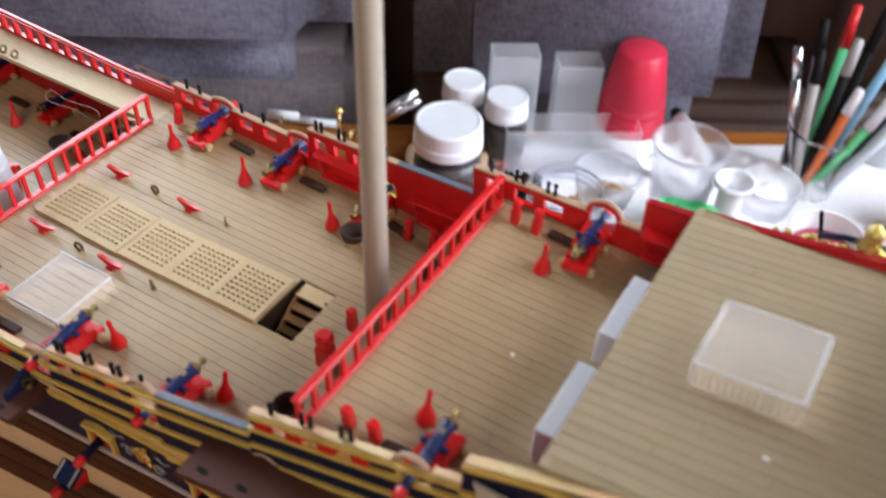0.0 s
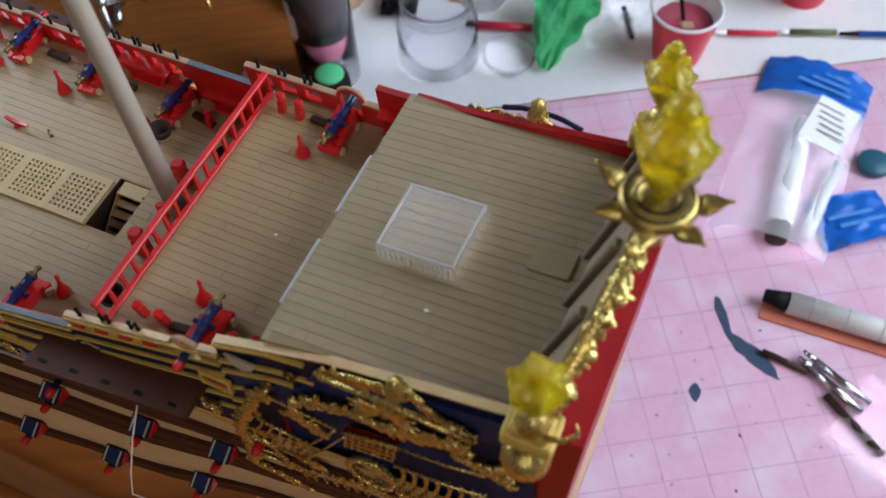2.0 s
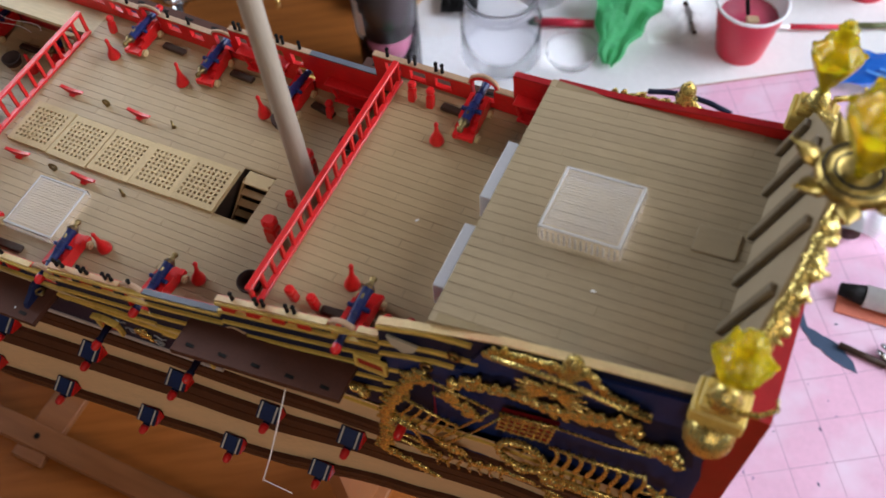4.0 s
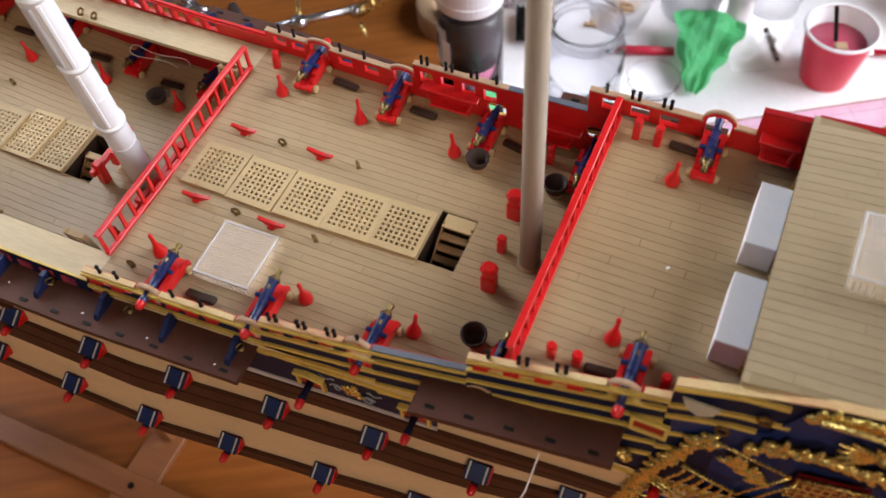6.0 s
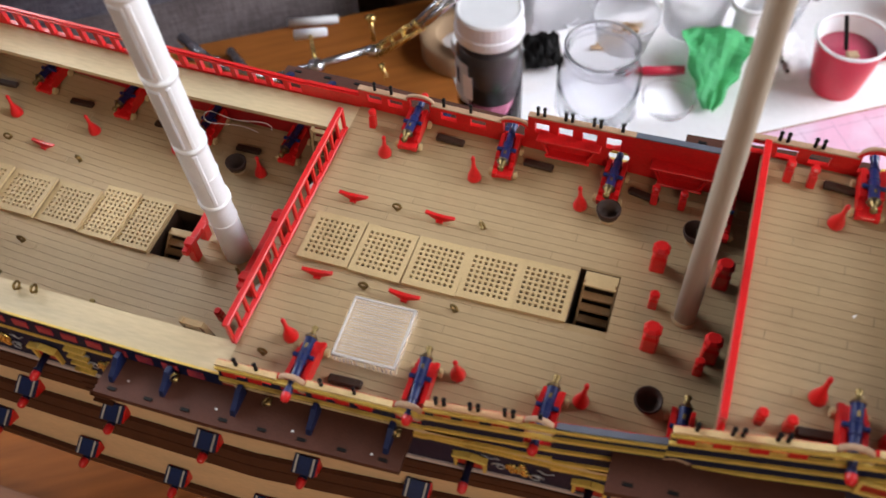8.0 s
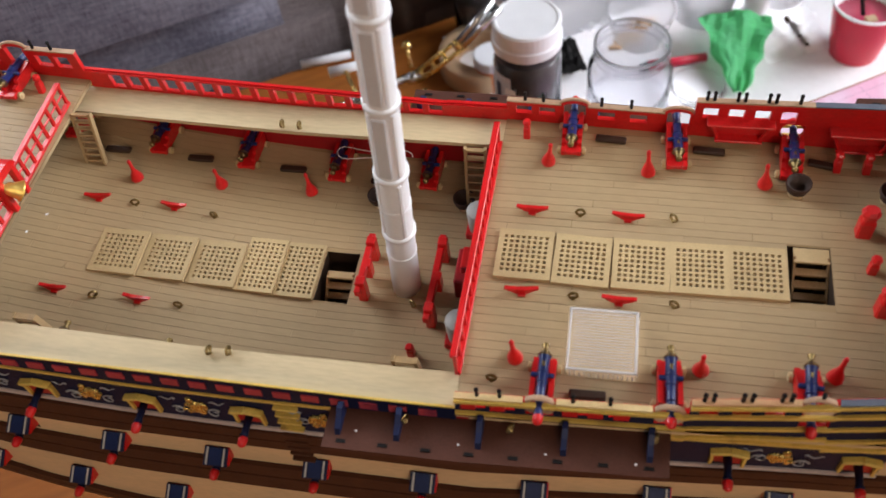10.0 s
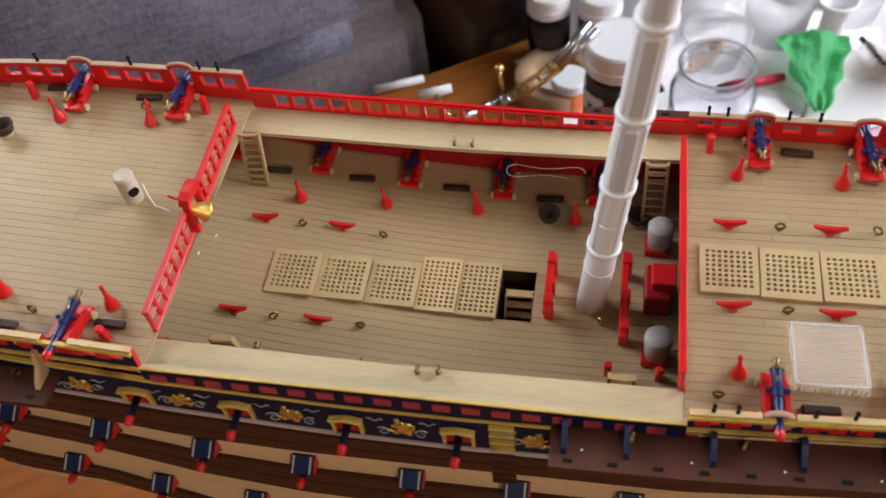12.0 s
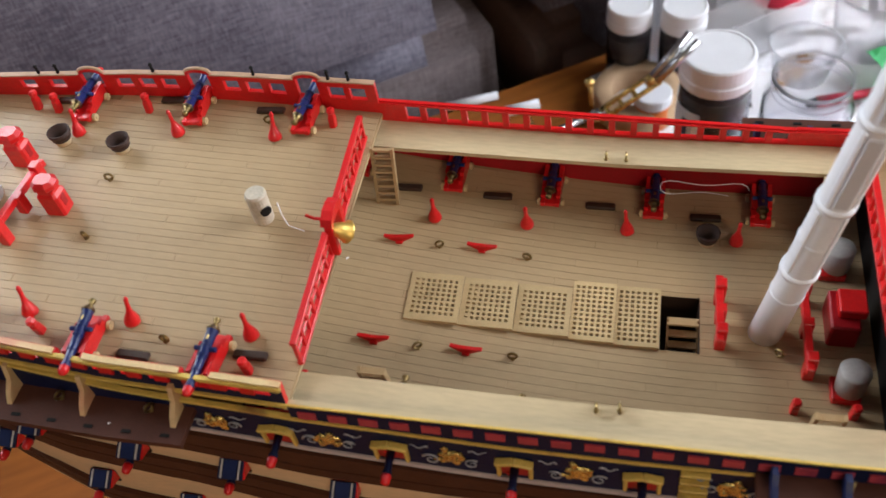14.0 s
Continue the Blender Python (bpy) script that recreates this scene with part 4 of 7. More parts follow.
# quarter galleries: blue walls with gilt railings, a red lattice, a wreath, garlands and leaf clusters
for side in (-1, 1):
    bm = mesh()
    strip(bm, 136, 230, 0, lambda x: z_top(x, side) - 4 if x > 160 else z_top(x, side) - 16, -0.4, 0.9, side)
    field = part("gallery_field", bm, GALBLUE, ship, "deep blue painted quarter gallery wall")
    # railings and edges in pale gilt: polylines on the wall
    for nm, pts, r in (("gilt_rail", ((148, 62.6), (159, 58.5), (170, 54.4)), 0.55), ("gilt_rail", ((143, 45), (151, 41), (159.6, 37.5)), 0.6), ("gilt_rail", ((138, 31.5), (146, 25), (154, 18.5)), 0.6),
                       ("gilt_rail", ((159.6, 37.5), (165, 46), (169.8, 54.2)), 0.5), ("gilt_rail", ((163.4, 36), (168, 44), (172.4, 52)), 0.45), ("gilt_rail", ((154, 18.5), (158, 27), (163.4, 36)), 0.6),
                       ("gilt_rail", ((188, 45.5), (202, 47), (217, 49.5)), 0.6), ("gilt_rail", ((188, 25), (202, 26.5), (217, 29)), 0.7), ("gilt_rail", ((172, 54.6), (182, 57), (190, 58.8)), 0.5), ("gilt_rail", ((190, 58.8), (204, 60), (216, 63)), 0.5),
                       ("gilt_rail", ((132, 8), (142, 2), (152, -8)), 0.6), ("gilt_rail", ((131, 16), (142, 12), (150, 2)), 0.5), ("gilt_rail", ((137, 30), (143, 23), (146, 10)), 0.5)):
        bm = mesh()
        tube(bm, [on_side(x, z, side, 3.0).translation for x, z in pts], r, 6)
        part(nm, bm, GOLD, field, "", True)
    for n, (a0, a1), (b0, b1), r in ((6, ((144, 44.5), (158.5, 38)), ((140, 30), (153, 19.5)), 0.55), (8, ((190, 45.6), (216, 49.4)), ((190, 25.2), (216, 28.8)), 0.8), (7, ((150, 2), (172, 8)), ((148, -14), (172, -10)), 0.6)):
        for k in range(n):
            f = k / (n - 1)
            p, q = (Vector((u[0] + (v[0] - u[0]) * f, u[1] + (v[1] - u[1]) * f)) for u, v in ((a0, a1), (b0, b1)))
            bm = mesh()
            tube(bm, [on_side(*(p.lerp(q, t) + Vector((0.9 * math.sin(t * 6.28), 0))), side, 2.6).translation for t in (0, 0.2, 0.4, 0.6, 0.8, 1)], r, 6)
            part("gilt_bar", bm, GOLD, field, "", True)
    # red lattice in a slanting field
    corner = [(172, 54.0), (189.5, 58.0), (187.5, 45.0), (170.5, 42.0)]
    bm = mesh()
    lo, hi = ([on_side(x, z, side, o).translation for x, z in corner] for o in (0.6, 1.6))
    hexa(bm, lo if side > 0 else lo[::-1], hi if side > 0 else hi[::-1])
    lat = part("lattice_ground", bm, DARKRED, field, "dark red lattice panel")
    for n, ia, ib in ((8, (0, 1), (3, 2)), (5, (0, 3), (1, 2))):
        for k in range(n):
            f = (k + 0.3) / (n - 0.4)
            ends = [Vector(corner[i]).lerp(Vector(corner[j]), f) for i, j in (ia, ib)]
            bm = mesh()
            rod(bm, *(on_side(*e, side, 2.0).translation for e in ends), 0.36, n=6)
            part("lattice_bar", bm, GOLD, lat)
    # wreath
    bm = mesh()
    ring(bm, (0, 0, 0), 7.6, 1.0, 24, on_side(180, 33.5, side, 3.0), 7)
    wreath = part("wreath", bm, GOLD, field, "gilt wreath", True)
    for k in range(18):
        a = k * 2 * math.pi / 18
        bm = mesh()
        lump(bm, on_side(180, 33.5, side, 3.2) @ shift(7.6 * math.cos(a), 7.6 * math.sin(a), 0.5) @ turn(0, 0, math.degrees(a) + 60), 2.1, 1.0, 0.9)
        part("wreath_leaf", bm, GOLD, wreath, "", True)
    bm = mesh()
    for x, z, q in ((-2.4, 1.5, 25), (0, -0.5, 60), (2.6, 0.6, -30), (0.6, 3.4, 10)):
        lump(bm, on_side(180, 33.5, side, 1.6) @ shift(x, z, 0) @ turn(0, 0, q), 2.2, 0.8, 0.7)
    CARVED.append(part("monogram_relief", bm, GOLD, wreath, "", True))
    rng = random.Random(11)
    # scrolling leaf work: from, to, width, bow
    for (x0, z0), (x1, z1), w, bow in (((166, 82.5), (188, 87.5), 2.9, 1.6), ((193, 92), (211, 80), 2.5, -2.0), ((167, 64.5), (184, 65.5), 2.6, 1.0), ((184, 65.5), (207, 72.5), 3.0, -1.0), ((150, 60), (140, 47), 2.3, -2.0),
                                       ((140, 47), (132, 16), 2.6, -1.5), ((132, 16), (126, -16), 2.7, 1.0), ((126, -16), (146, -30), 2.4, 2.0), ((166, 45), (154, 54), 3.0, 0.6), ((206, 66), (224, 60), 2.2, 1.0),
                                       ((148, 63), (142, 58), 2.0, 0.5), ((160, -2), (182, 2), 2.3, 1.0), ((186, 14), (214, 20), 2.2, -1.0)):
        bm = mesh()
        d = Vector((x1 - x0, z1 - z0))
        n = max(3, round(d.length / 3.6))
        for i in range(n):
            t = (i + 0.5) / n
            x, z = x0 + d.x * t - d.y / d.length * bow * math.sin(3.14 * t), z0 + d.y * t + d.x / d.length * bow * math.sin(3.14 * t)
            m = on_side(x, z, side, 1.8, math.degrees(math.atan2(d.y, d.x)) + bow * 14 * math.cos(3.14 * t))
            lump(bm, m, 3.0, w * 0.62, 1.3)
            for k in (-1, 1):
                lump(bm, m @ turn(0, 0, k * rng.uniform(24, 58)) @ shift(w * 0.8, 0, rng.uniform(-0.2, 0.4)), w * rng.uniform(0.75, 1.15), w * 0.40, 0.85)
        CARVED.append(part("carved_garland", bm, GOLD, field, "gilt carved leaf work", True))
    # feathered sunburst and fans: place, rays, length, from and to angle
    for x, z, n, size, a0, a1 in ((186.5, 75.4, 5, 11.0, 155, 215), (186.5, 75.4, 5, 10.5, -35, 40), (186.5, 75.4, 3, 6.0, 60, 120), (156, 11.5, 9, 6.0, 0, 320), (205, 72, 7, 6.0, -60, 90), (222, 40, 6, 7.0, 30, 300), (144, -2, 7, 5.5, 10, 300)):
        bm = mesh()
        for k in range(n):
            a = a0 + (a1 - a0) * k / max(1, n - 1)
            q = size * rng.uniform(0.85, 1.1)
            lump(bm, on_side(x, z, side, 1.8, a) @ turn(0, -6, 0) @ shift(q * 0.5, 0, 0.2), q * 0.52, 0.85, 0.7)
        lump(bm, on_side(x, z, side, 2.4), 1.9, 1.7, 1.5)
        CARVED.append(part("gilt_fan", bm, GOLD, field, "gilt carved fan of feathers", True))
    # clustered fruit and drapery
    for x, z, r, n in ((165, 65, 5.2, 16), (158, 62, 3.0, 7), (208, 73, 4.0, 10), (126, 40, 3.0, 7), (219, 66, 5.0, 12), (214, 8, 5, 12)):
        bm = mesh()
        for k in range(n):
            a, q = rng.uniform(0, 6.28), r * rng.uniform(0.1, 1) ** 0.6
            lump(bm, on_side(x + q * math.cos(a), z + 0.8 * q * math.sin(a), side, 1.6 + rng.uniform(0, 1.2), rng.uniform(0, 180)), rng.uniform(1.2, 2.2), rng.uniform(0.7, 1.2), 1.1)
        CARVED.append(part("gilt_fruit_relief", bm, GOLD, field, "gilt carved cluster", True))
    for k in range(12):
        x, z = rng.uniform(142, 222), rng.uniform(-12, 24)
        bm = mesh()
        spiral(bm, on_side(x, z, side, 1.4, rng.uniform(0, 360)), rng.uniform(2.6, 4.6), rng.uniform(1.0, 1.6), 0.8, rng.choice((-1, 1)))
        part("gilt_scroll", bm, GOLD, field, "", True)
    # dark opening with a plugged muzzle under the railing
    bm = mesh()
    lump(bm, on_side(138.5, 20, side, 0.6), 4.4, 6.0, 0.8)
    hole = part("dark_opening", bm, BLACK, field, "black opening", True)
    bm = mesh()
    lathe(bm, [(1.6, 0.4), (1.9, 3.0), (1.5, 6.0), (0.5, 6.6)], 12, on_side(138.5, 20, side, 0.6))
    part("tompion", bm, RED, hole, "red plug", True)
    # a cream shield, two eyelets and a small framed red port above the channel
    bm = mesh()
    plate(bm, [(-5, 2.6), (-3.6, -1.2), (0, -3.4), (3.6, -1.2), (5, 2.6)], 0.8, on_side(141.8, 73.0, side, 0.6))
    part("shield", bm, BONEPAINT, field, "bone-white shield")
    for x, z in ((157.5, 76), (149, 66)):
        bm = mesh()
        ring(bm, (0, 0, 0), 1.7, 0.5, 14, on_side(x, z, side, 1.6))
        part("eyelet", bm, BRASS, field)
    bm = mesh()
    m = on_side(131, 57.5, side, 0.5)
    box(bm, m @ Vector((0, 0, 0.4)), (8.6, 1.4, 4.2))
    port = part("small_port", bm, DARKRED, field, "dark red small port")
    for dx, dz, w, h in ((0, 2.7, 11, 1.2), (0, -2.7, 11, 1.2), (-4.9, 0, 1.2, 4.4), (4.9, 0, 1.2, 4.4)):
        bm = mesh()
        box(bm, m @ Vector((dx, dz, 1.0)), (w, 1.6, h), None, 0.2)
        part("port_frame", bm, OCHRE, port)
for ob in CARVED:
    fuse(ob)
# low tan hatch cover on the poop
hc = thing("hatch_cover", (213.5, 1.8, z_poop(213.5)), "low tan hatch cover on the poop deck", "hatch cover")
bm = mesh()
box(bm, (0, 0, 0.1), (12.0, 9.0, 1.2), turn(0, -5.2, 0), 0.2)
part("cover", bm, POOPDECK, hc)


# ---- fittings on the decks ----
def grating(n, m, pitch, hole, w, h, t=1.3):
    """A hatch grating of n by m square holes, w by h over all."""
    g = thing("hatch_grating", (0, 0, 0), "light tan hatch grating with small square holes", "grating", "hatch gratings")
    bm = mesh()
    gx, gy = [-w / 2], [-h / 2]
    for i in range(n):
        c = (i - (n - 1) / 2) * pitch
        gx += [c - hole / 2, c + hole / 2]
    for i in range(m):
        c = (i - (m - 1) / 2) * pitch
        gy += [c - hole / 2, c + hole / 2]
    gx, gy = gx + [w / 2], gy + [h / 2]
    v = {(i, j, k): bm.verts.new((x, y, k * t)) for i, x in enumerate(gx) for j, y in enumerate(gy) for k in (0, 1)}
    for i in range(len(gx) - 1):
        for j in range(len(gy) - 1):
            if i % 2 and j % 2:
                q = ((i, j), (i + 1, j), (i + 1, j + 1), (i, j + 1))
                for a, b in zip(q, q[1:] + q[:1]):
                    bm.faces.new((v[(*a, 0)], v[(*a, 1)], v[(*b, 1)], v[(*b, 0)]))
            else:
                bm.faces.new((v[i, j, 1], v[i + 1, j, 1], v[i + 1, j + 1, 1], v[i, j + 1, 1]))
    L, M = len(gx) - 1, len(gy) - 1
    for i in range(L):
        bm.faces.new((v[i, 0, 0], v[i + 1, 0, 0], v[i + 1, 0, 1], v[i, 0, 1]))
        bm.faces.new((v[i + 1, M, 0], v[i, M, 0], v[i, M, 1], v[i + 1, M, 1]))
    for j in range(M):
        bm.faces.new((v[0, j + 1, 0], v[0, j, 0], v[0, j, 1], v[0, j + 1, 1]))
        bm.faces.new((v[L, j, 0], v[L, j + 1, 0], v[L, j + 1, 1], v[L, j, 1]))
    part("panel", bm, GRATE, g)
    # black sheet added below, so that the holes look filled with shade
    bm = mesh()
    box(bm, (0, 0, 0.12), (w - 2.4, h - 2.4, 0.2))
    part("shadow_board", bm, BLACK, g, "added black board that stands for the shade in the holes")
    return g


big = grating(8, 8, 2.05, 1.15, 19.4, 21.0)
big.matrix_basis = pose(*at_units((-49.8, -2.6, 30.02)), 0, 0, 0)
for i, (x, y, r) in enumerate(((-29.8, -3.2, -1), (-9.8, -3.0, 0), (9.6, -2.6, 1), (28.4, -2.2, 0.5))):
    here(big, (x, y, 30.02), r)
for x, y, r in ((-211.5, -3.2, 1.5), (-192.2, -2.0, 1.0), (-172.6, -1.2, 0.5)):
    here(big, (x, y, z_waist(x) + 0.3), r, 0, 3.6 if x < -200 else 2.6)
slim = grating(7, 11, 2.05, 1.15, 15.4, 25.6)
slim.matrix_basis = pose(*at_units((-155.0, 1.2, z_waist(-155) + 0.35)), 0, 1.5, 0)
here(slim, (-139.4, 1.4, z_waist(-139) + 0.3), 0, 0, 0.8)


# near-black brown: the shade down in the hatch wells is in this colour
WELL = material("well_shade_brown", (0.03, 0.016, 0.009), 0.6, vary=0.25, scale=80, bump=0.15)


TREAD = material("stair_brown_wood", (0.27, 0.155, 0.065), 0.55, vary=0.22, scale=90, bump=0.15, stain=(0.12, 0.05, 0.02), stain_at=(0.56, 0.75), stain_scale=160)


def stair(at, n, w, rise, run, rz, depth):
    s = thing("companion_stair", at, "small brown wooden stair under a tan landing in the open hatch", "stair", "", rz)
    bm = mesh()
    box(bm, (-depth / 2 + 1.6, 0, 0.4), (depth, w, 1.0), None, 0.15)
    part("landing", bm, GRATE, s, "pale tan landing board")
    for i in range(1, n):
        bm = mesh()
        box(bm, (i * run, 0, -i * rise), (3.0, w - 1.0, 1.0), None, 0.15)
        part("tread", bm, TREAD, s)
    for k in (-1, 1):
        bm = mesh()
        L = math.hypot(run * n, rise * n)
        box(bm, ((n - 0.5) * run / 2, k * (w - 0.6) / 2, -(n - 0.5) * rise / 2), (L, 0.7, 2.2), turn(0, math.degrees(math.atan2(rise, run)), 0))
        part("stringer", bm, TREAD, s)
    return s


stair((46.4, 6.4, 28.6), 6, 11.6, 2.3, 3.5, -90, 6.0)
stair((-123.6, 2.6, -1.2), 5, 11.0, 2.4, 3.2, -90, 3.2)
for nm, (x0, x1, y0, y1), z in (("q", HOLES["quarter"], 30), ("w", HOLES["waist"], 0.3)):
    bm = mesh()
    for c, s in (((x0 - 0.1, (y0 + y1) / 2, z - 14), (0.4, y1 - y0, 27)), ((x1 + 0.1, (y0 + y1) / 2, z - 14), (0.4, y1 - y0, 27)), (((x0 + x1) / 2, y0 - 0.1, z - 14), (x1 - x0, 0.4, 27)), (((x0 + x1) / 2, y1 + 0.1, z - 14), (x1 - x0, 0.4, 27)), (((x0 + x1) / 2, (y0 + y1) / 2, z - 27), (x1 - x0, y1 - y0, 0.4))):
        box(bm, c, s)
    part("hatch_well", bm, WELL, ship, "well under the open hatch, coloured dark for its shade")


LADDER = material("ladder_wood", (0.40, 0.27, 0.13), 0.55, vary=0.18, scale=90, bump=0.15)


def ladder(at, h, rz, rx):
    l = thing("ladder", at, "pale wooden ladder leaning on the gangway", "ladder", "ladders to the waist", rz)
    m = turn(rx)
    for k in (-1, 1):
        bm = mesh()
        box(bm, m @ Vector((k * 3.9, 0, h / 2)), (1.1, 2.2, h), m)
        part("stringer", bm, LADDER, l)
    n = 8
    for i in range(n):
        bm = mesh()
        box(bm, m @ Vector((0, 0, h * (i + 0.7) / n)), (7.2, 2.2, 0.9), m)
        part("rung", bm, LADDER, l)
    return l


ladder((-74.5, 41.0, 0), 31.0, 0, -9)
ladder((-237.0, 38.0, z_waist(-237)), 24.5, 2, -15)
ladder((-84.0, -43.4, 0), 30.0, 0, 9)
ladder((-220.5, -45.4, z_waist(-220)), 22.0, 0, 9)


def cone():
    c = thing("red_cone", (0, 0, 0), "small red painted teardrop peg standing on the deck", "deck fitting", "red pegs beside the guns")
    bm = mesh()
    lathe(bm, [(2.2, 0), (2.7, 0.5), (2.6, 1.6), (2.0, 3.4), (1.25, 5.0), (0.8, 6.8), (0.7, 9.6), (0.85, 10.6), (0.4, 11.6)], 14)
    part("body", bm, RED, c, "", True)
    bm = mesh()
    lathe(bm, [(2.2, -0.05), (2.3, 0.5), (1.9, 0.55)], 12)
    part("foot", bm, BRASS, c)
    return c


CONES = [(-218, 34, 0), (-183, 38, 0), (-145, 41, 0), (-105, 40, 1), (-46, 41.5, 2), (-9, 39, 2), (32, 37, 2), (113.5, 30, 3), (113.5, -33.5, 3), (-47.8, -44, 2), (10.2, -41.5, 2), (50.0, -39.5, 2),
         (-356, 36.6, 4), (-317, 41.8, 4), (-279, 44.4, 4), (-300.5, -44.7, 4), (-260, -44.2, 4), (-335.5, -46.6, 4)]
ZF = (z_waist, z_waist, z_quarter, z_half, z_fore)
cn = None
for k, (x, y, d) in enumerate(CONES):
    m = (x, y, ZF[d](x) + 0.05)
    lean = (6 * math.sin(k * 2.1) - (10 if d == 4 else 0), 6 * math.cos(k * 1.7))
    if cn is None:
        cn = cone()
        cn.matrix_basis = pose(*at_units(m), 0, 0, 0)
    else:
        here(cn, m, 0, *lean)


def cleat():
    c = thing("cleat", (0, 0, 0), "red painted two-horned deck cleat", "cleat", "red cleats in two rows")
    bm = mesh()
    plate(bm, [(-5.8, 2.9), (-1.3, 0.2), (1.3, 0.2), (5.8, 2.9), (5.6, 3.3), (1.8, 2.9), (-1.8, 2.9), (-5.6, 3.3)], 1.3, shift(0, 0.65, 0) @ turn(90))
    part("horn_bar", bm, RED, c)
    bm = mesh()
    box(bm, (0, -0.3, 0.5), (2.6, 2.8, 1.0), None, 0.2)
    part("base", bm, RED, c)
    return c


cl = cleat()
cl.matrix_basis = pose(*at_units((-49.2, 17.2, 30)), 0, 0, 0)
for x, y, zf in ((-15.2, 17.0, z_quarter), (-48.9, -18.2, z_quarter), (-16.3, -18.6, z_quarter), (-229, 20.5, z_waist), (-198, 22.7, z_waist), (-228.5, -25, z_waist), (-196.7, -23, z_waist)):
    here(cl, (x, y, zf(x)), (x * 7) % 9 - 4)


def eyebolt():
    c = thing("eyebolt", (0, 0, 0), "small brass eyebolt ring in the deck", "eyebolt", "brass eyebolts")
    bm = mesh()
    ring(bm, (0, 0, 1.9), 1.5, 0.5, 12, turn(90, 0, 0) @ turn(0, 0, 0), 6)
    part("ring", bm, BRASS, c)
    bm = mesh()
    lathe(bm, [(0.9, 0), (0.9, 0.4), (0.5, 0.7)], 8)
    part("shank", bm, BRASS, c)
    return c


eb = eyebolt()
eb.matrix_basis = pose(*at_units((-32, 17.2, 30)), 0, 0, 0)
for k, (x, y, zf) in enumerate(((0.5, 17.8, z_quarter), (-31.5, -18.6, z_quarter), (1.5, -18.4, z_quarter), (-213.8, 20.9, z_waist), (-181, 21.4, z_waist), (-213.3, -24.8, z_waist), (-180.7, -22.7, z_waist), (-154.2, 51.6, z_gang), (-147.0, 51.6, z_gang),
                                 (-150.2, -53.4, z_gang), (-143.4, -52.8, z_gang), (-54.4, -52.5, z_quarter), (-92, -9.0, z_waist), (-334, 15, z_fore), (-331, -13, z_fore), (-284, 53, z_fore), (-287, -50, z_fore))):
    here(eb, (x, y, zf(x)), 90 if zf is z_gang else (k * 47) % 80 - 40)


RIBBROWN = material("brown_tub_paint", (0.040, 0.017, 0.010), 0.65, vary=0.3, scale=300, bump=0.3)


def bucket():
    b = thing("bucket", (0, 0, 0), "dark brown wooden bucket standing empty on the deck", "bucket", "deck buckets")
    bm = mesh()
    lathe(bm, [(3.3, 2.0), (4.5, 6.0), (4.0, 6.1), (2.9, 2.3)], 18)
    part("tub", bm, RIBBROWN, b, "", True)
    bm = mesh()
    lathe(bm, [(0.1, 2.2), (3.3, 2.2), (3.2, 1.8), (2.9, 0), (0.1, 0)], 18)
    part("foot", bm, PALE, b, "pale unpainted foot", True)
    for z, r in ((2.6, 3.5), (4.9, 4.2)):
        bm = mesh()
        ring(bm, (0, 0, z), r, 0.25, 18)
        part("hoop", bm, BARK, b)
    return b


bk = bucket()
bk.matrix_basis = pose(*at_units((42.6, 34.5, 30)), 0, 0, 0)
for x, y, zf, ry in ((73.5, 33.5, z_quarter, 0), (70.0, -34.5, z_quarter, 8), (-115.5, 39.5, z_waist, 0), (-80, 41.0, z_waist, 0), (-360.2, 31.6, z_fore, 0), (-335.6, 30.6, z_fore, 0)):
    here(bk, (x, y, zf(x) + (0.5 if ry else 0)), 0, ry)


def taper(bm, w, d, levels, chamfer=0.28):
    """An eight-sided post of w by d from (size factor, height) pairs."""
    rings = []
    for f, z in levels:
        a, b, c = w * f / 2, d * f / 2, min(w, d) * f * chamfer
        rings.append([bm.verts.new((x, y, z)) for x, y in ((a - c, -b), (a, -b + c), (a, b - c), (a - c, b), (-a + c, b), (-a, b - c), (-a, -b + c), (-a + c, -b))])
    for p, q in zip(rings, rings[1:]):
        for k in range(8):
            bm.faces.new((p[k], p[(k + 1) % 8], q[(k + 1) % 8], q[k]))
    bm.faces.new(rings[0][::-1])
    bm.faces.new(rings[-1])


def bollard(name, at, w, d, h, rz=0.0):
    b = thing(name, at, "red painted post with a shaped head", "bollard", "red posts", rz)
    bm = mesh()
    taper(bm, w, d, [(1.0, 0), (1.0, h * 0.55), (0.8, h * 0.64), (0.8, h * 0.74)], 0.12)
    part("shaft", bm, RED, b)
    bm = mesh()
    taper(bm, w, d, [(0.86, h * 0.74), (1.12, h * 0.8), (1.12, h * 0.9), (0.78, h)])
    part("head", bm, RED, b)
    if w > 4:
        bm = mesh()
        box(bm, (w / 2 - 0.1, 0, h * 0.36), (0.5, d * 0.34, h * 0.3), None, 0.1)
        part("sheave_slot", bm, DARKRED, b)
    return b


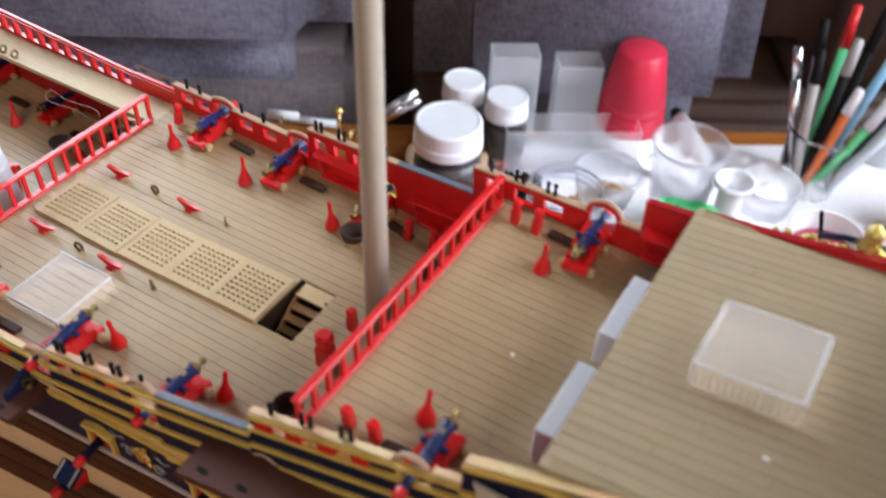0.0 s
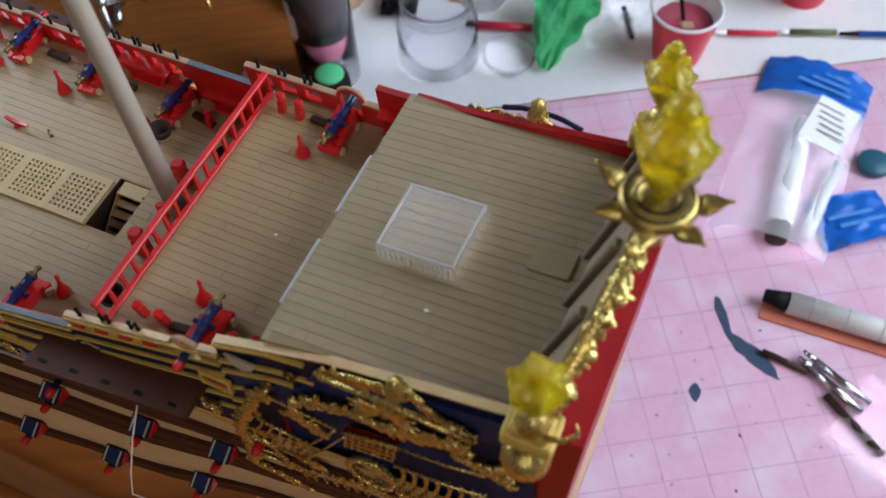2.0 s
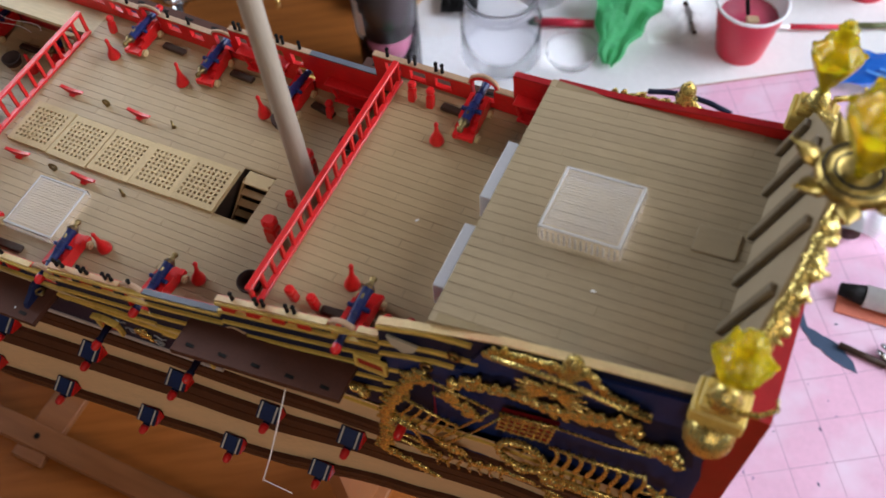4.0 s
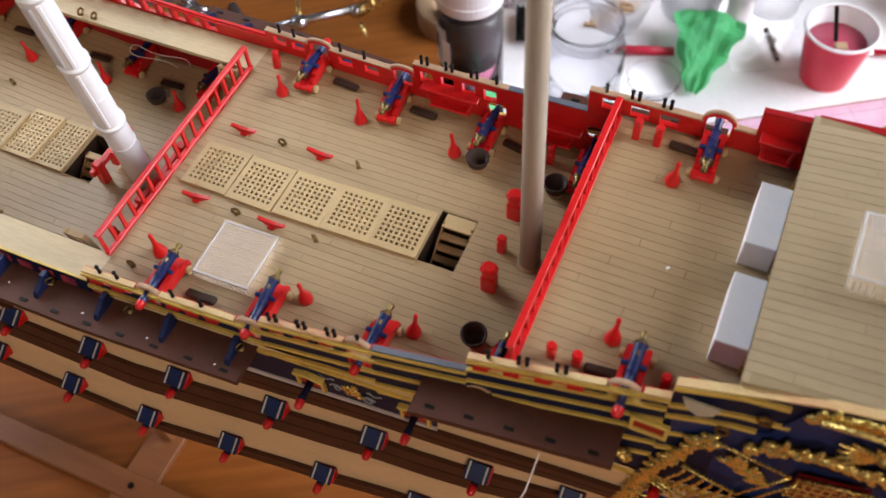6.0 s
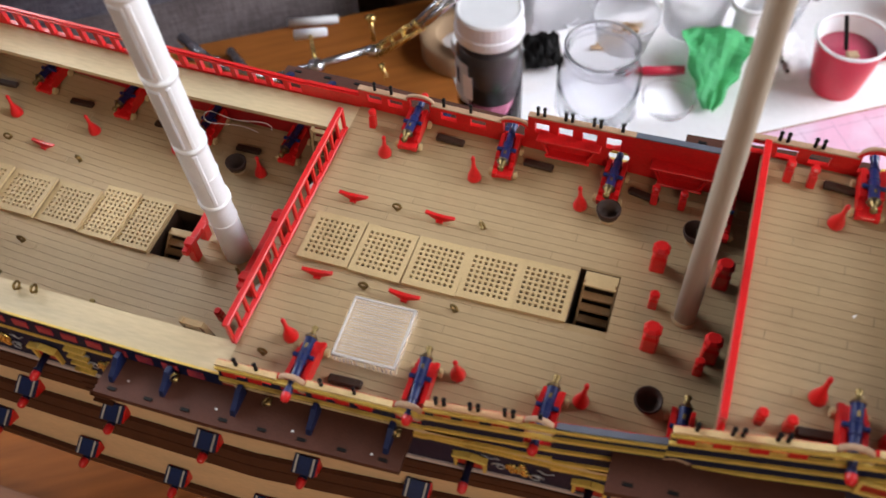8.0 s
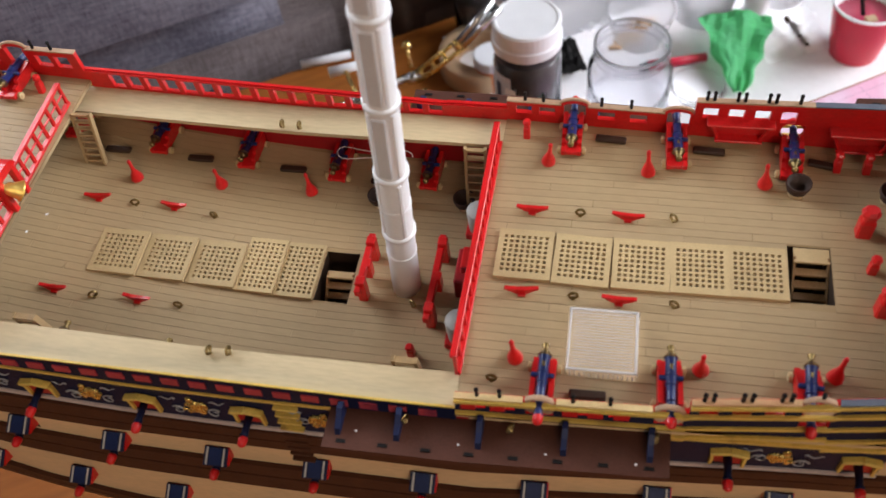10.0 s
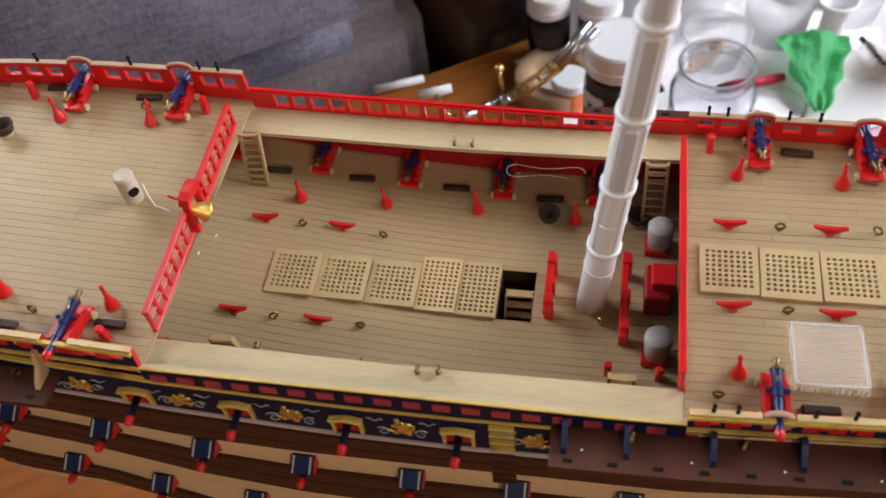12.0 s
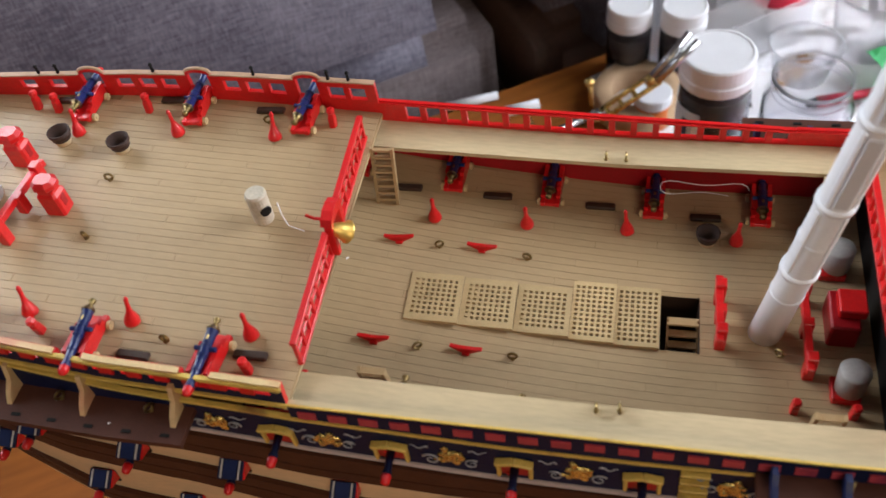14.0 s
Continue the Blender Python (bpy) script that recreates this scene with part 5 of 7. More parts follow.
for x, y in ((63.5, 18.6), (66.5, -13.2), (85.0, 17.5), (85.5, -12.0)):
    bollard("bitt", (x, y, 30), 5.2, 4.8, 13.0)
for x, y in ((64.8, 2.6), (83.0, -18.2)):
    bollard("bitt", (x, y, 30), 3.0, 3.0, 8.0)
for x, y, z in ((57.0, 46.5, 30), (67.0, 46.5, 30), (-55.5, 54, 30), (97, 44.5, 58.5), (104.5, 44.0, 58.5), (98.8, -44.5, 58.5), (106.5, -44.5, 58.5), (131.5, -42.0, 58.5), (138.5, -40.5, 58.5), (-88.5, -29.8, 0), (-70.5, -30, 0), (-258.6, 54.5, 38.8), (-333.5, 52.8, 44.8), (-370, 48, 47.7), (-379, 48.6, 48.4), (-257, -56.5, 38.7), (-329, -52.4, 44.4)):
    b = bollard("kevel", (x, y, z), 2.6, 2.8, 8.2)
    b.rotation_euler[0] = radians(-8 if y > 0 else 8)


def bitts(at, span, h, rz=0.0):
    b = thing("mast_bitts", at, "red painted bitts with a cross beam", "bitts", "bitts round the masts", rz)
    for y in (-span / 2, 0, span / 2):
        bm = mesh()
        box(bm, (0, y, h / 2), (3.6, 3.8, h if y else h * 0.7), None, 0.3)
        part("post", bm, RED, b)
    bm = mesh()
    box(bm, (-0.6, 0, h * 0.72), (2.6, span + 9, 3.0), None, 0.3)
    part("cross_beam", bm, RED, b)
    return b


bitts((-111.5, 2.5, 0), 19, 12.0)
bitts((-83.5, -1.0, 0), 30, 12.5)
bitts((-357, -5, z_fore(-357)), 27, 12.0, -4)
for x, y in ((-346.5, -1), (-370.5, 20)):
    bollard("bitt", (x, y, z_fore(x)), 8.2, 7.0, 15.5)

# pumps and capstan block beside the main mast
for y in (-21.5, 29.0):
    d = thing("pump_barrel", (-71.5, y, 0), "grey drum on a red block at the mast foot", "drum", "drums beside the mast")
    bm = mesh()
    lathe(bm, [(3.6, 3.0), (4.6, 3.4), (5.0, 13.5), (4.6, 14.2), (0.5, 14.3)], 20)
    part("drum", bm, GREYP, d, "", True)
    bm = mesh()
    box(bm, (-1, 0, 1.6), (9, 9, 3.2), None, 0.4)
    part("block", bm, RED, d)
blk = thing("red_block", (-72.0, 4.5, 0), "red painted box standing behind the mast", "box")
bm = mesh()
box(bm, (0, 0, 5.5), (9.5, 16, 11), None, 0.6)
part("body", bm, DARKRED, blk)
bm = mesh()
box(bm, (2.0, 1.0, 13.0), (9.0, 10, 4.0), None, 0.5)
part("lid", bm, RED, blk)


# masts
PALEGREY = material("pale_grey_plastic", (0.60, 0.60, 0.62), 0.45, vary=0.08, scale=60, bump=0.05)
def white_mast(name, x, y, z0, z1, r0, r1, rx, ry):
    m = thing(name, (x, y, z0), "unpainted white plastic mast with raised bands", "mast")
    m.rotation_euler = (radians(rx), radians(ry), 0)

    def rad(z):
        return r0 + (r1 - r0) * min(1, z / 120)

    L = z1 - z0
    bm = mesh()
    lathe(bm, [(rad(0), -1.0), (rad(35), 35), (rad(120), 120), (rad(120), L)], 28)
    part("pole", bm, WHITE, m, "", True)
    bands = [z for z in (30, 44, 61.5, 80, 115, 150, 185) if z < L]
    for k, z in enumerate(bands):
        t, w = (0.25, 0.4) if k in (0, 2) else (0.7, 1.0)
        bm = mesh()
        lathe(bm, [(rad(z), z - w - 0.2), (rad(z) + t, z - w), (rad(z) + t, z + w), (rad(z), z + w + 0.2)], 28, None, False)
        part("band", bm, WHITE, m, "", True)
    for a, s, e in ((-2.5, 46, 78), (-0.9, 46, 78), (-2.3, 82, 113), (-0.7, 82, 113), (-2.5, 117, 148), (-0.9, 117, 148), (-2.4, 152, 183), (-1.0, 152, 183)):
        if e < L:
            bm = mesh()
            box(bm, (rad(s) * math.cos(a), rad(s) * math.sin(a), (s + e) / 2), (0.9, 1.6, e - s), turn(0, 0, math.degrees(a)), 0.3)
            part("fish_strip", bm, WHITE, m)
    for a, s, e in ((-1.62, 82, 113), (-1.62, 117, 148), (-1.62, 152, 183)):
        if e < L:
            bm = mesh()
            box(bm, ((rad(s) - 0.1) * math.cos(a), (rad(s) - 0.1) * math.sin(a), (s + e) / 2), (0.9, 4.2, e - s - 2), turn(0, 0, math.degrees(a)), 0.3)
            part("inset_strip", bm, PALEGREY, m, "pale grey strip between the bands")
    return m


white_mast("main_mast", -96.3, 0.0, 0, 300, 5.5, 4.8, 7.1, 5.0)
white_mast("fore_mast", -378, 0, z_fore(-378), 150, 7.5, 6.0, 5, 3)
mz = thing("mizzen_mast", (75.9, 1.0, 30), "grey-brown wooden dowel mast standing bare", "mast")
mz.rotation_euler[1] = radians(-0.6)
bm = mesh()
lathe(bm, [(3.7, 0), (3.4, 60), (3.1, 300)], 24)
part("pole", bm, MASTW, mz, "", True)
bm = mesh()
lathe(bm, [(4.4, 0), (4.4, 0.7), (3.9, 1.2)], 24)
part("collar", bm, DECK, mz)

# white card boxes against the poop bulkhead
for y0, y1 in ((-29.2, -4.7), (6.4, 31.0)):
    b = thing("card_box", (144.9, (y0 + y1) / 2, 58.5), "small plain white card box lying on the deck", "box", "white boxes under the poop")
    bm = mesh()
    box(bm, (0, 0, 5.75), (9.6, y1 - y0, 11.5), None, 0.25)
    part("body", bm, PAPER, b)

ACRYL = material("clear_plastic", (0.93, 0.92, 0.92), 0.10, vary=0.04, scale=120, bump=0.0, fine=20000, trans=0.94, ior=1.12)
EDGE = material("clear_plastic_edge", (0.92, 0.92, 0.94), 0.2, vary=0.03, scale=300, bump=0.0, trans=0.62, ior=1.2)


def clear_box(at, w, d, h, rz, ry=0.0):
    b = thing("clear_plastic_box", at, "shallow clear plastic box lying upside down on the deck", "box", "clear boxes on the decks", rz)
    b.rotation_euler[1] = radians(ry)
    bm = mesh()
    box(bm, (0, 0, h - 0.3), (w - 0.8, d - 0.8, 0.5), None, 0.1)
    top = part("top", bm, ACRYL, b)
    top.visible_shadow = False
    for c, s in (((-w / 2 + 0.5, 0, h), (0.7, d, 0.4)), ((w / 2 - 0.5, 0, h), (1.0, d, 0.5)), ((0, -d / 2 + 0.5, h), (w, 1.0, 0.5)), ((0, d / 2 - 0.5, h), (w, 1.0, 0.5))):
        bm = mesh()
        box(bm, c, s, None, 0.2)
        part("rim", bm, EDGE, b)
    for k in range(19):
        bm = mesh()
        box(bm, (0, -d / 2 + 2.0 + k * (d - 4.0) / 18, h), (w - 3.2, 0.22, 0.2))
        part("ridge", bm, EDGE, b)
    for k in range(14):
        bm = mesh()
        box(bm, (-w / 2 + 1.4 + k * (w - 2.8) / 13, -d / 2 - 0.3, h * 0.48), (0.35, 0.3, h * 0.8))
        part("side_rib", bm, EDGE, b)
    for c, s in (((-w / 2, 0, h / 2), (0.5, d, h)), ((w / 2, 0, h / 2), (0.5, d, h)), ((0, -d / 2, h / 2), (w, 0.5, h)), ((0, d / 2, h / 2), (w, 0.5, h))):
        bm = mesh()
        box(bm, c, s, None, 0.2)
        part("side", bm, ACRYL, b).visible_shadow = False
    return b


clear_box((-20.6, -35.8, 30.05), 22.2, 23.4, 3.6, 1)
clear_box((179.2, -1.4, z_poop(179.2) + 0.1), 24.0, 23.0, 6.0, -1, -5.2)

# dark boards beside the guns, red racks on the bulwarks, the bell and the stove pipe
DB = thing("dark_board", (-23.5, 54.5, 30), "small dark brown board lying on the deck", "board", "dark boards beside the guns", -4)
bm = mesh()
box(bm, (0, 0, 0.9), (11.5, 3.2, 1.8), None, 0.5)
part("body", bm, BARK, DB)
for x, y, zf, r in ((12.5, 51.5, z_quarter, -3), (53, 48.0, z_quarter, -12), (114.3, 44.6, z_half, -4), (114.5, -44.6, z_half, 6), (-24, -54.5, z_quarter, 2), (-196, 50, z_waist, 0), (-156, 52, z_waist, 0), (-116, 51, z_waist, 0), (-231, 47, z_waist, 0), (-367, 54, z_fore, 4), (-325, 59.7, z_fore, 3), (-285, 59, z_fore, 2), (-295, -57, z_fore, -2), (-258, -51.4, z_fore, 0)):
    here(DB, (x, y, zf(x)), r)


def rack(x, z, w, side):
    """Two shelves against the bulwark, the lower one shorter, with slanting ends and a front board between."""
    y = breadth(x, z) - 2.0
    r = thing("kevel_rack", (x, side * y, z), "red painted rack of two shelves against the bulwark", "rack", "red racks on the bulwarks", 0 if side < 0 else 180)
    low, deep = w * 0.31, 5.6 if side > 0 else 2.4
    bm = mesh()
    box(bm, (0, deep / 2 - 0.4, 8.4), (w, deep, 1.1), None, 0.3)
    part("upper_shelf", bm, RED, r)
    bm = mesh()
    box(bm, (0, deep / 2 - 0.4, 0.8), (low * 2 + 2, deep, 1.1), None, 0.3)
    part("lower_shelf", bm, RED, r)
    bm = mesh()
    hexa(bm, [(-low, -0.4, 1.2), (low, -0.4, 1.2), (low, 1.4, 1.2), (-low, 1.4, 1.2)], [(-w * 0.43, -0.4, 8.0), (w * 0.43, -0.4, 8.0), (w * 0.43, 1.0, 8.0), (-w * 0.43, 1.0, 8.0)])
    part("back_board", bm, RED, r)
    for k in (-1, 1):
        bm = mesh()
        rod(bm, (k * w * 0.43, deep - 2.2, 8.0), (k * low, deep - 2.0, 1.2), 0.7, n=8)
        part("strut", bm, RED, r)
    return r


for side in (-1, 1):
    rack(22.5, 33.0, 24, side)
    rack(64.5, 33.0, 23, side)
    rack(142.0, 62.5, 13, side)

bell = thing("ship_bell", (-241.5, -2.0, 37.5), "small brass bell in a red belfry at the deck edge", "bell")
for s in (-1, 1):
    bm = mesh()
    box(bm, (0, s * 4.6, 8.0), (3.0, 2.4, 16.0), None, 0.3)
    part("post", bm, RED, bell)
bm = mesh()
plate(bm, [(-6.4, 0), (6.4, 0), (5.2, 2.4), (2.0, 3.6), (-2.0, 3.6), (-5.2, 2.4)], 4.0, Matrix(((0, 0, 1, -2.0), (1, 0, 0, 0), (0, 1, 0, 15.2), (0, 0, 0, 1))))
part("canopy", bm, RED, bell)
bm = mesh()
lathe(bm, [(3.6, 0), (3.2, 0.6), (2.4, 3.0), (2.0, 5.0), (0.8, 6.4), (0.4, 7.4)], 18, shift(4.6, -1.5, 8.0) @ turn(24, -40, 0) @ Matrix.Diagonal((1.15, 1.15, 1.0, 1)))
part("bell", bm, material("polished_brass", (0.85, 0.58, 0.15), 0.42, metal=0.8, vary=0.1, scale=300, bump=0.05), bell, "polished brass bell", True)
bm = mesh()
tube(bm, [(-2, 0, 12), (-7, 0.5, 11.6), (-10, 1.0, 12.4)], 0.6)
part("bar", bm, RED, bell)

BONE = material("bone_paint", (0.50, 0.44, 0.34), 0.6, vary=0.3, scale=150, bump=0.2)
pipe = thing("stove_pipe", (-271.0, 5.0, z_fore(-271)), "off-white round stove chimney with a dark opening", "chimney")
bm = mesh()
lathe(bm, [(3.5, 0), (3.7, 0.6), (3.7, 11.4), (3.9, 11.6), (3.9, 12.8), (3.3, 13.6), (0.5, 13.7)], 20)
part("body", bm, BONE, pipe)
bm = mesh()
lathe(bm, [(1.9, -0.5), (1.9, 0.5)], 14, shift(3.0, -2.2, 6.6) @ turn(0, 0, -36) @ turn(0, 90, 0) @ Matrix.Diagonal((1, 1.1, 1, 1)))
part("mouth", bm, BLACK, pipe)
bm = mesh()
tube(bm, [(-262.5 + 270.8, -2, 11), (9.0, -3, 6), (11, -4.5, 2.2), (17, -6.0, 1.6)], 0.22)
part("thread_end", bm, PAPER, pipe)

# small white flakes of paint lying on the decks
FL = thing("paint_flake", (187.2, -24.2, z_poop(187.2)), "tiny white flake of paint on the deck", "flake", "white flakes")
bm = mesh()
plate(bm, [(-0.7, -0.3), (0.6, -0.35), (0.8, 0.2), (-0.3, 0.45)], 0.25)
part("chip", bm, PAPER, FL)
speck = thing("dust_speck", (-95, -(breadth(-95, 26) + 8), 26.6), "tiny pale speck of dust on the channel board", "speck", "dust specks")
bm = mesh()
plate(bm, [(-0.4, -0.2), (0.4, -0.25), (0.35, 0.25), (-0.2, 0.3)], 0.2)
part("chip", bm, PAPER, speck)
for x, o in ((-62, 9), (-35, 10), (-8, 11), (-300, 9)):
    z = 26.5 if x > -200 else 31.5
    here(speck, (x, -(breadth(x, z) + o), z + 0.1), x * 17 % 90)
for x, o in ((-80, 3), (-46.5, 3), (-2.5, 3), (-320, 3), (-288, 3)):
    z = 26.5 if x > -200 else 31.5
    here(eb, (x, -(breadth(x, z) + o), z), 60)
for x, y, zf in ((121.5, -3.0, z_half), (-246, 8, z_waist), (-250, -2, z_waist)):
    here(FL, (x, y, zf(x)), x * 13 % 90)
# a loop of white thread under the gangway
TH = thing("thread_loop", (-118, 52, 16), "loose loop of white thread at the side", "thread")
bm = mesh()
tube(bm, [(16 * math.cos(a) , 1.5 * math.sin(3 * a), 3.5 * math.sin(a)) for a in (k * 0.28 for k in range(20))], 0.15)
part("loop", bm, PAPER, TH)


# ---- the table, what lies on it, and the room ----
TZ = -283.0
TA = 32.0
CA, SA = math.cos(radians(TA)), math.sin(radians(TA))


def on_table(u, v, z=0.0):
    return (104 + CA * u - SA * v, 385 + SA * u + CA * v, TZ + z)


WOOD = material("orange_wood", (0.34, 0.112, 0.022), 0.5, vary=0.35, scale=14, fine=160, bump=0.05, stretch=(0.12, 1, 1), coat=0.0, spec=0.22)
MAT = material("pink_mat", (0.72, 0.42, 0.56), 0.6, vary=0.07, scale=20, fine=300, bump=0.05, stain=(0.74, 0.56, 0.68), stain_at=(0.48, 0.72), stain_scale=30)
SHEET = material("white_sheet", (0.80, 0.785, 0.79), 0.75, vary=0.05, scale=14, fine=200, bump=0.1, stain=(0.78, 0.70, 0.66), stain_at=(0.62, 0.8), stain_scale=18)
def woven(name, dark, pale, pitch):
    """A coarse woven cloth: short threads crossing both ways, worn paler in patches."""
    m = bpy.data.materials.new(name)
    m.use_nodes = True
    n, l = m.node_tree.nodes, m.node_tree.links
    b = n["Principled BSDF"]
    co = n.new("ShaderNodeTexCoord")
    sums = None
    for stretch in ((0.12, 1, 1), (1, 1, 0.10), (0.02, 0.02, 0.02)):
        mp, t = n.new("ShaderNodeMapping"), n.new("ShaderNodeTexNoise")
        mp.inputs["Scale"].default_value = stretch
        t.inputs["Scale"].default_value, t.inputs["Detail"].default_value = pitch, 2
        l.new(co.outputs["Object"], mp.inputs["Vector"])
        l.new(mp.outputs["Vector"], t.inputs["Vector"])
        if sums is None:
            sums = t.outputs["Fac"]
        else:
            add = n.new("ShaderNodeMath")
            add.operation = "ADD"
            l.new(sums, add.inputs[0])
            l.new(t.outputs["Fac"], add.inputs[1])
            sums = add.outputs[0]
    ramp = n.new("ShaderNodeMapRange")
    ramp.inputs["From Min"].default_value, ramp.inputs["From Max"].default_value = 1.15, 1.9
    l.new(sums, ramp.inputs["Value"])
    mix = n.new("ShaderNodeMix")
    mix.data_type = "RGBA"
    mix.inputs[6].default_value, mix.inputs[7].default_value = (*dark, 1), (*pale, 1)
    l.new(ramp.outputs["Result"], mix.inputs["Factor"])
    l.new(mix.outputs[2], b.inputs["Base Color"])
    b.inputs["Roughness"].default_value = 0.95
    b.inputs["Specular IOR Level"].default_value = 0.15
    bp = n.new("ShaderNodeBump")
    bp.inputs["Strength"].default_value, bp.inputs["Distance"].default_value = 0.35, 0.0008
    l.new(ramp.outputs["Result"], bp.inputs["Height"])
    l.new(bp.outputs["Normal"], b.inputs["Normal"])
    return m


SOFA = woven("grey_fabric", (0.088, 0.082, 0.108), (0.235, 0.222, 0.265), 700)
BROWN = material("brown_leather", (0.085, 0.045, 0.032), 0.5, vary=0.3, scale=20, fine=200, bump=0.2)
# for the unseen walls and ceiling, kept dark to cut bounced light
WALL = material("wall_paint", (0.18, 0.16, 0.14), 0.8, vary=0.05, scale=4, fine=80, bump=0.05)
FLOOR = material("floor_wood", (0.20, 0.11, 0.06), 0.5, vary=0.2, scale=6, fine=60, bump=0.05)

table = thing("table", on_table(0, 0), "orange-brown varnished wooden table", "table", rz=TA)
bm = mesh()
box(bm, (-180, -350, -15), (1940, 1210, 30), None, 4)
part("tabletop", bm, WOOD, table)
for u in (-1090, 730):
    for v in (-900, 180):
        bm = mesh()
        box(bm, (u, v, -270), (60, 60, 480), None, 3)
        part("leg", bm, WOOD, table)

mat_ob = thing("cutting_mat", on_table(0, 0, 0.05), "pink cutting mat with a faint ruled grid, paint-stained", "mat", rz=TA)
bm = mesh()
box(bm, (130, -215, 1.2), (640, 430, 2.4), None, 0.8)
part("sheet", bm, MAT, mat_ob)
RULE = material("rule_line", (0.54, 0.33, 0.45), 0.7, vary=0.2)
for i in range(22):
    bm = mesh()
    box(bm, (-180 + i * 29.6, -215, 2.46), (0.6, 424, 0.12))
    part("rule", bm, RULE, mat_ob)
for i in range(15):
    bm = mesh()
    box(bm, (130, -424 + i * 29.6, 2.46), (634, 0.6, 0.12))
    part("rule", bm, RULE, mat_ob)

sheet = thing("paper_sheet", on_table(0, 0, 0.05), "crumpled white protective paper spread on the table", "paper", rz=TA)
bm = mesh()
nx, ny = 48, 18
vv = [[bm.verts.new((-205 + 690 * i / nx, 2 + 226 * j / ny, 0.8 + 1.6 * noise.noise((i * 0.45, j * 0.5, 3.0)) ** 2 * 2)) for j in range(ny + 1)] for i in range(nx + 1)]
for i in range(nx):
    for j in range(ny):
        bm.faces.new((vv[i][j], vv[i + 1][j], vv[i + 1][j + 1], vv[i][j + 1]))
part("paper", bm, SHEET, sheet, "", True)

# the wooden cradle that carries the model
CRADLE = material("brown_cradle_wood", (0.29, 0.115, 0.042), 0.45, vary=0.25, scale=30, fine=200, bump=0.1, stretch=(0.15, 1, 1))
cradle = thing("ship_cradle", (0, 0, TZ + 0.05), "reddish-brown wooden cradle under the model ship", "stand")
for y in (-67, 67):
    bm = mesh()
    box(bm, (-110, y, 3.5), (420, 17, 7), None, 0.6)
    part("side_beam", bm, CRADLE, cradle)
for x in (-166, 60):
    bm = mesh()
    box(bm, (x, 0, 2.8), (25, 168, 5.6), None, 0.6)
    part("cross_beam", bm, CRADLE, cradle)
    bm = mesh()
    hexa(bm, [(x - 5, -30, 5.6), (x + 5, -30, 5.6), (x + 5, 30, 5.6), (x - 5, 30, 5.6)], [(x - 5, -30, 176), (x + 5, -30, 176), (x + 5, 30, 176), (x - 5, 30, 176)])
    part("upright", bm, CRADLE, cradle)
    for y in (-67, 67):
        bm = mesh()
        lathe(bm, [(2.2, 0), (2.2, 0.5), (0.4, 0.6)], 12, shift(x - 2, y, 7.0))
        part("screw_hole", bm, BLACK, cradle)

# the sofa
sofa = thing("sofa", on_table(0, 430, -420), "grey-purple fabric sofa with large back cushions", "sofa", rz=TA)


# the sofa's own fabric again, darker and browner to paint the seat's shade
SOFA_SHADED = woven("grey_fabric_shaded", (0.085, 0.066, 0.066), (0.18, 0.145, 0.145), 700)


def cushion(name, c, s, r, lean=0.0, mat=SOFA):
    bm = mesh()
    box(bm, (0, 0, 0), s, None)
    bmesh.ops.bevel(bm, geom=bm.edges[:], offset=r, segments=5, affect="EDGES")
    bmesh.ops.transform(bm, matrix=shift(*c) @ turn(lean), verts=bm.verts)
    return part(name, bm, mat, sofa, "" if mat is SOFA else "brown leather cushion" if mat is BROWN else "seat cushion of the same fabric, coloured brown-grey for shade", True)


cushion("back_cushion", (-757, -24, 704), (960, 240, 560), 62, -12)
cushion("back_cushion", (-50, -24, 684), (340, 240, 600), 55, -12)
cushion("seat_cushion", (-715, 55, 385), (900, 400, 170), 26, 0.0, SOFA_SHADED)
cushion("leather_seat", (230, 60, 332), (900, 380, 170), 24, 0.0, BROWN)
cushion("arm_rest", (330, -20, 640), (420, 300, 420), 60, 0.0, BROWN)
bm = mesh()
box(bm, (-180, 80, 76), (2300, 460, 404), None, 10)
part("base", bm, BROWN, sofa, "dark brown base")
bm = mesh()
box(bm, (-180, 230, 500), (2300, 160, 900), None, 20)
part("back_frame", bm, BROWN, sofa, "dark brown back frame")

# the room
wall_specs = (("wall_east", (1465, 0, 600), (60, 4800, 3000)), ("wall_west", (-1640, 0, 600), (60, 4800, 3000)), ("wall_north", (-87, 2350, 600), (3045, 60, 3000)), ("wall_south", (-87, -2350, 600), (3045, 60, 3000)))
for nm, c, s in wall_specs:
    bm = mesh()
    if nm != "wall_north":
        # an unseen wall with a window opening added round its area lamp
        a = (650, 750) if nm == "wall_east" else (350, 745) if nm == "wall_west" else (520, 1400)
        w, h, lo = (1300, 1420, 30) if nm == "wall_east" else (1200, 1000, 245) if nm == "wall_west" else (2300, 1400, 600)
        L = max(s[0], s[1])
        T = 60
        z0, z1 = c[2] - s[2] / 2, c[2] + s[2] / 2
        for cc, ll, zz0, zz1 in (((-L / 2 + a[0] - w / 2) / 2, L / 2 + a[0] - w / 2, z0, z1), ((L / 2 + a[0] + w / 2) / 2, L / 2 - a[0] - w / 2, z0, z1), (a[0], w, z0, lo), (a[0], w, lo + h, z1)):
            at, size = (c[0], cc, (zz0 + zz1) / 2), (T, ll, zz1 - zz0)
            box(bm, at if s[0] < s[1] else (cc, c[1], at[2]), size if s[0] < s[1] else (ll, T, size[2]))
    else:
        box(bm, c, s)
    tagged(part(nm, bm, WALL), "plain dull painted room wall", "wall", kind="structure")
bm = mesh()
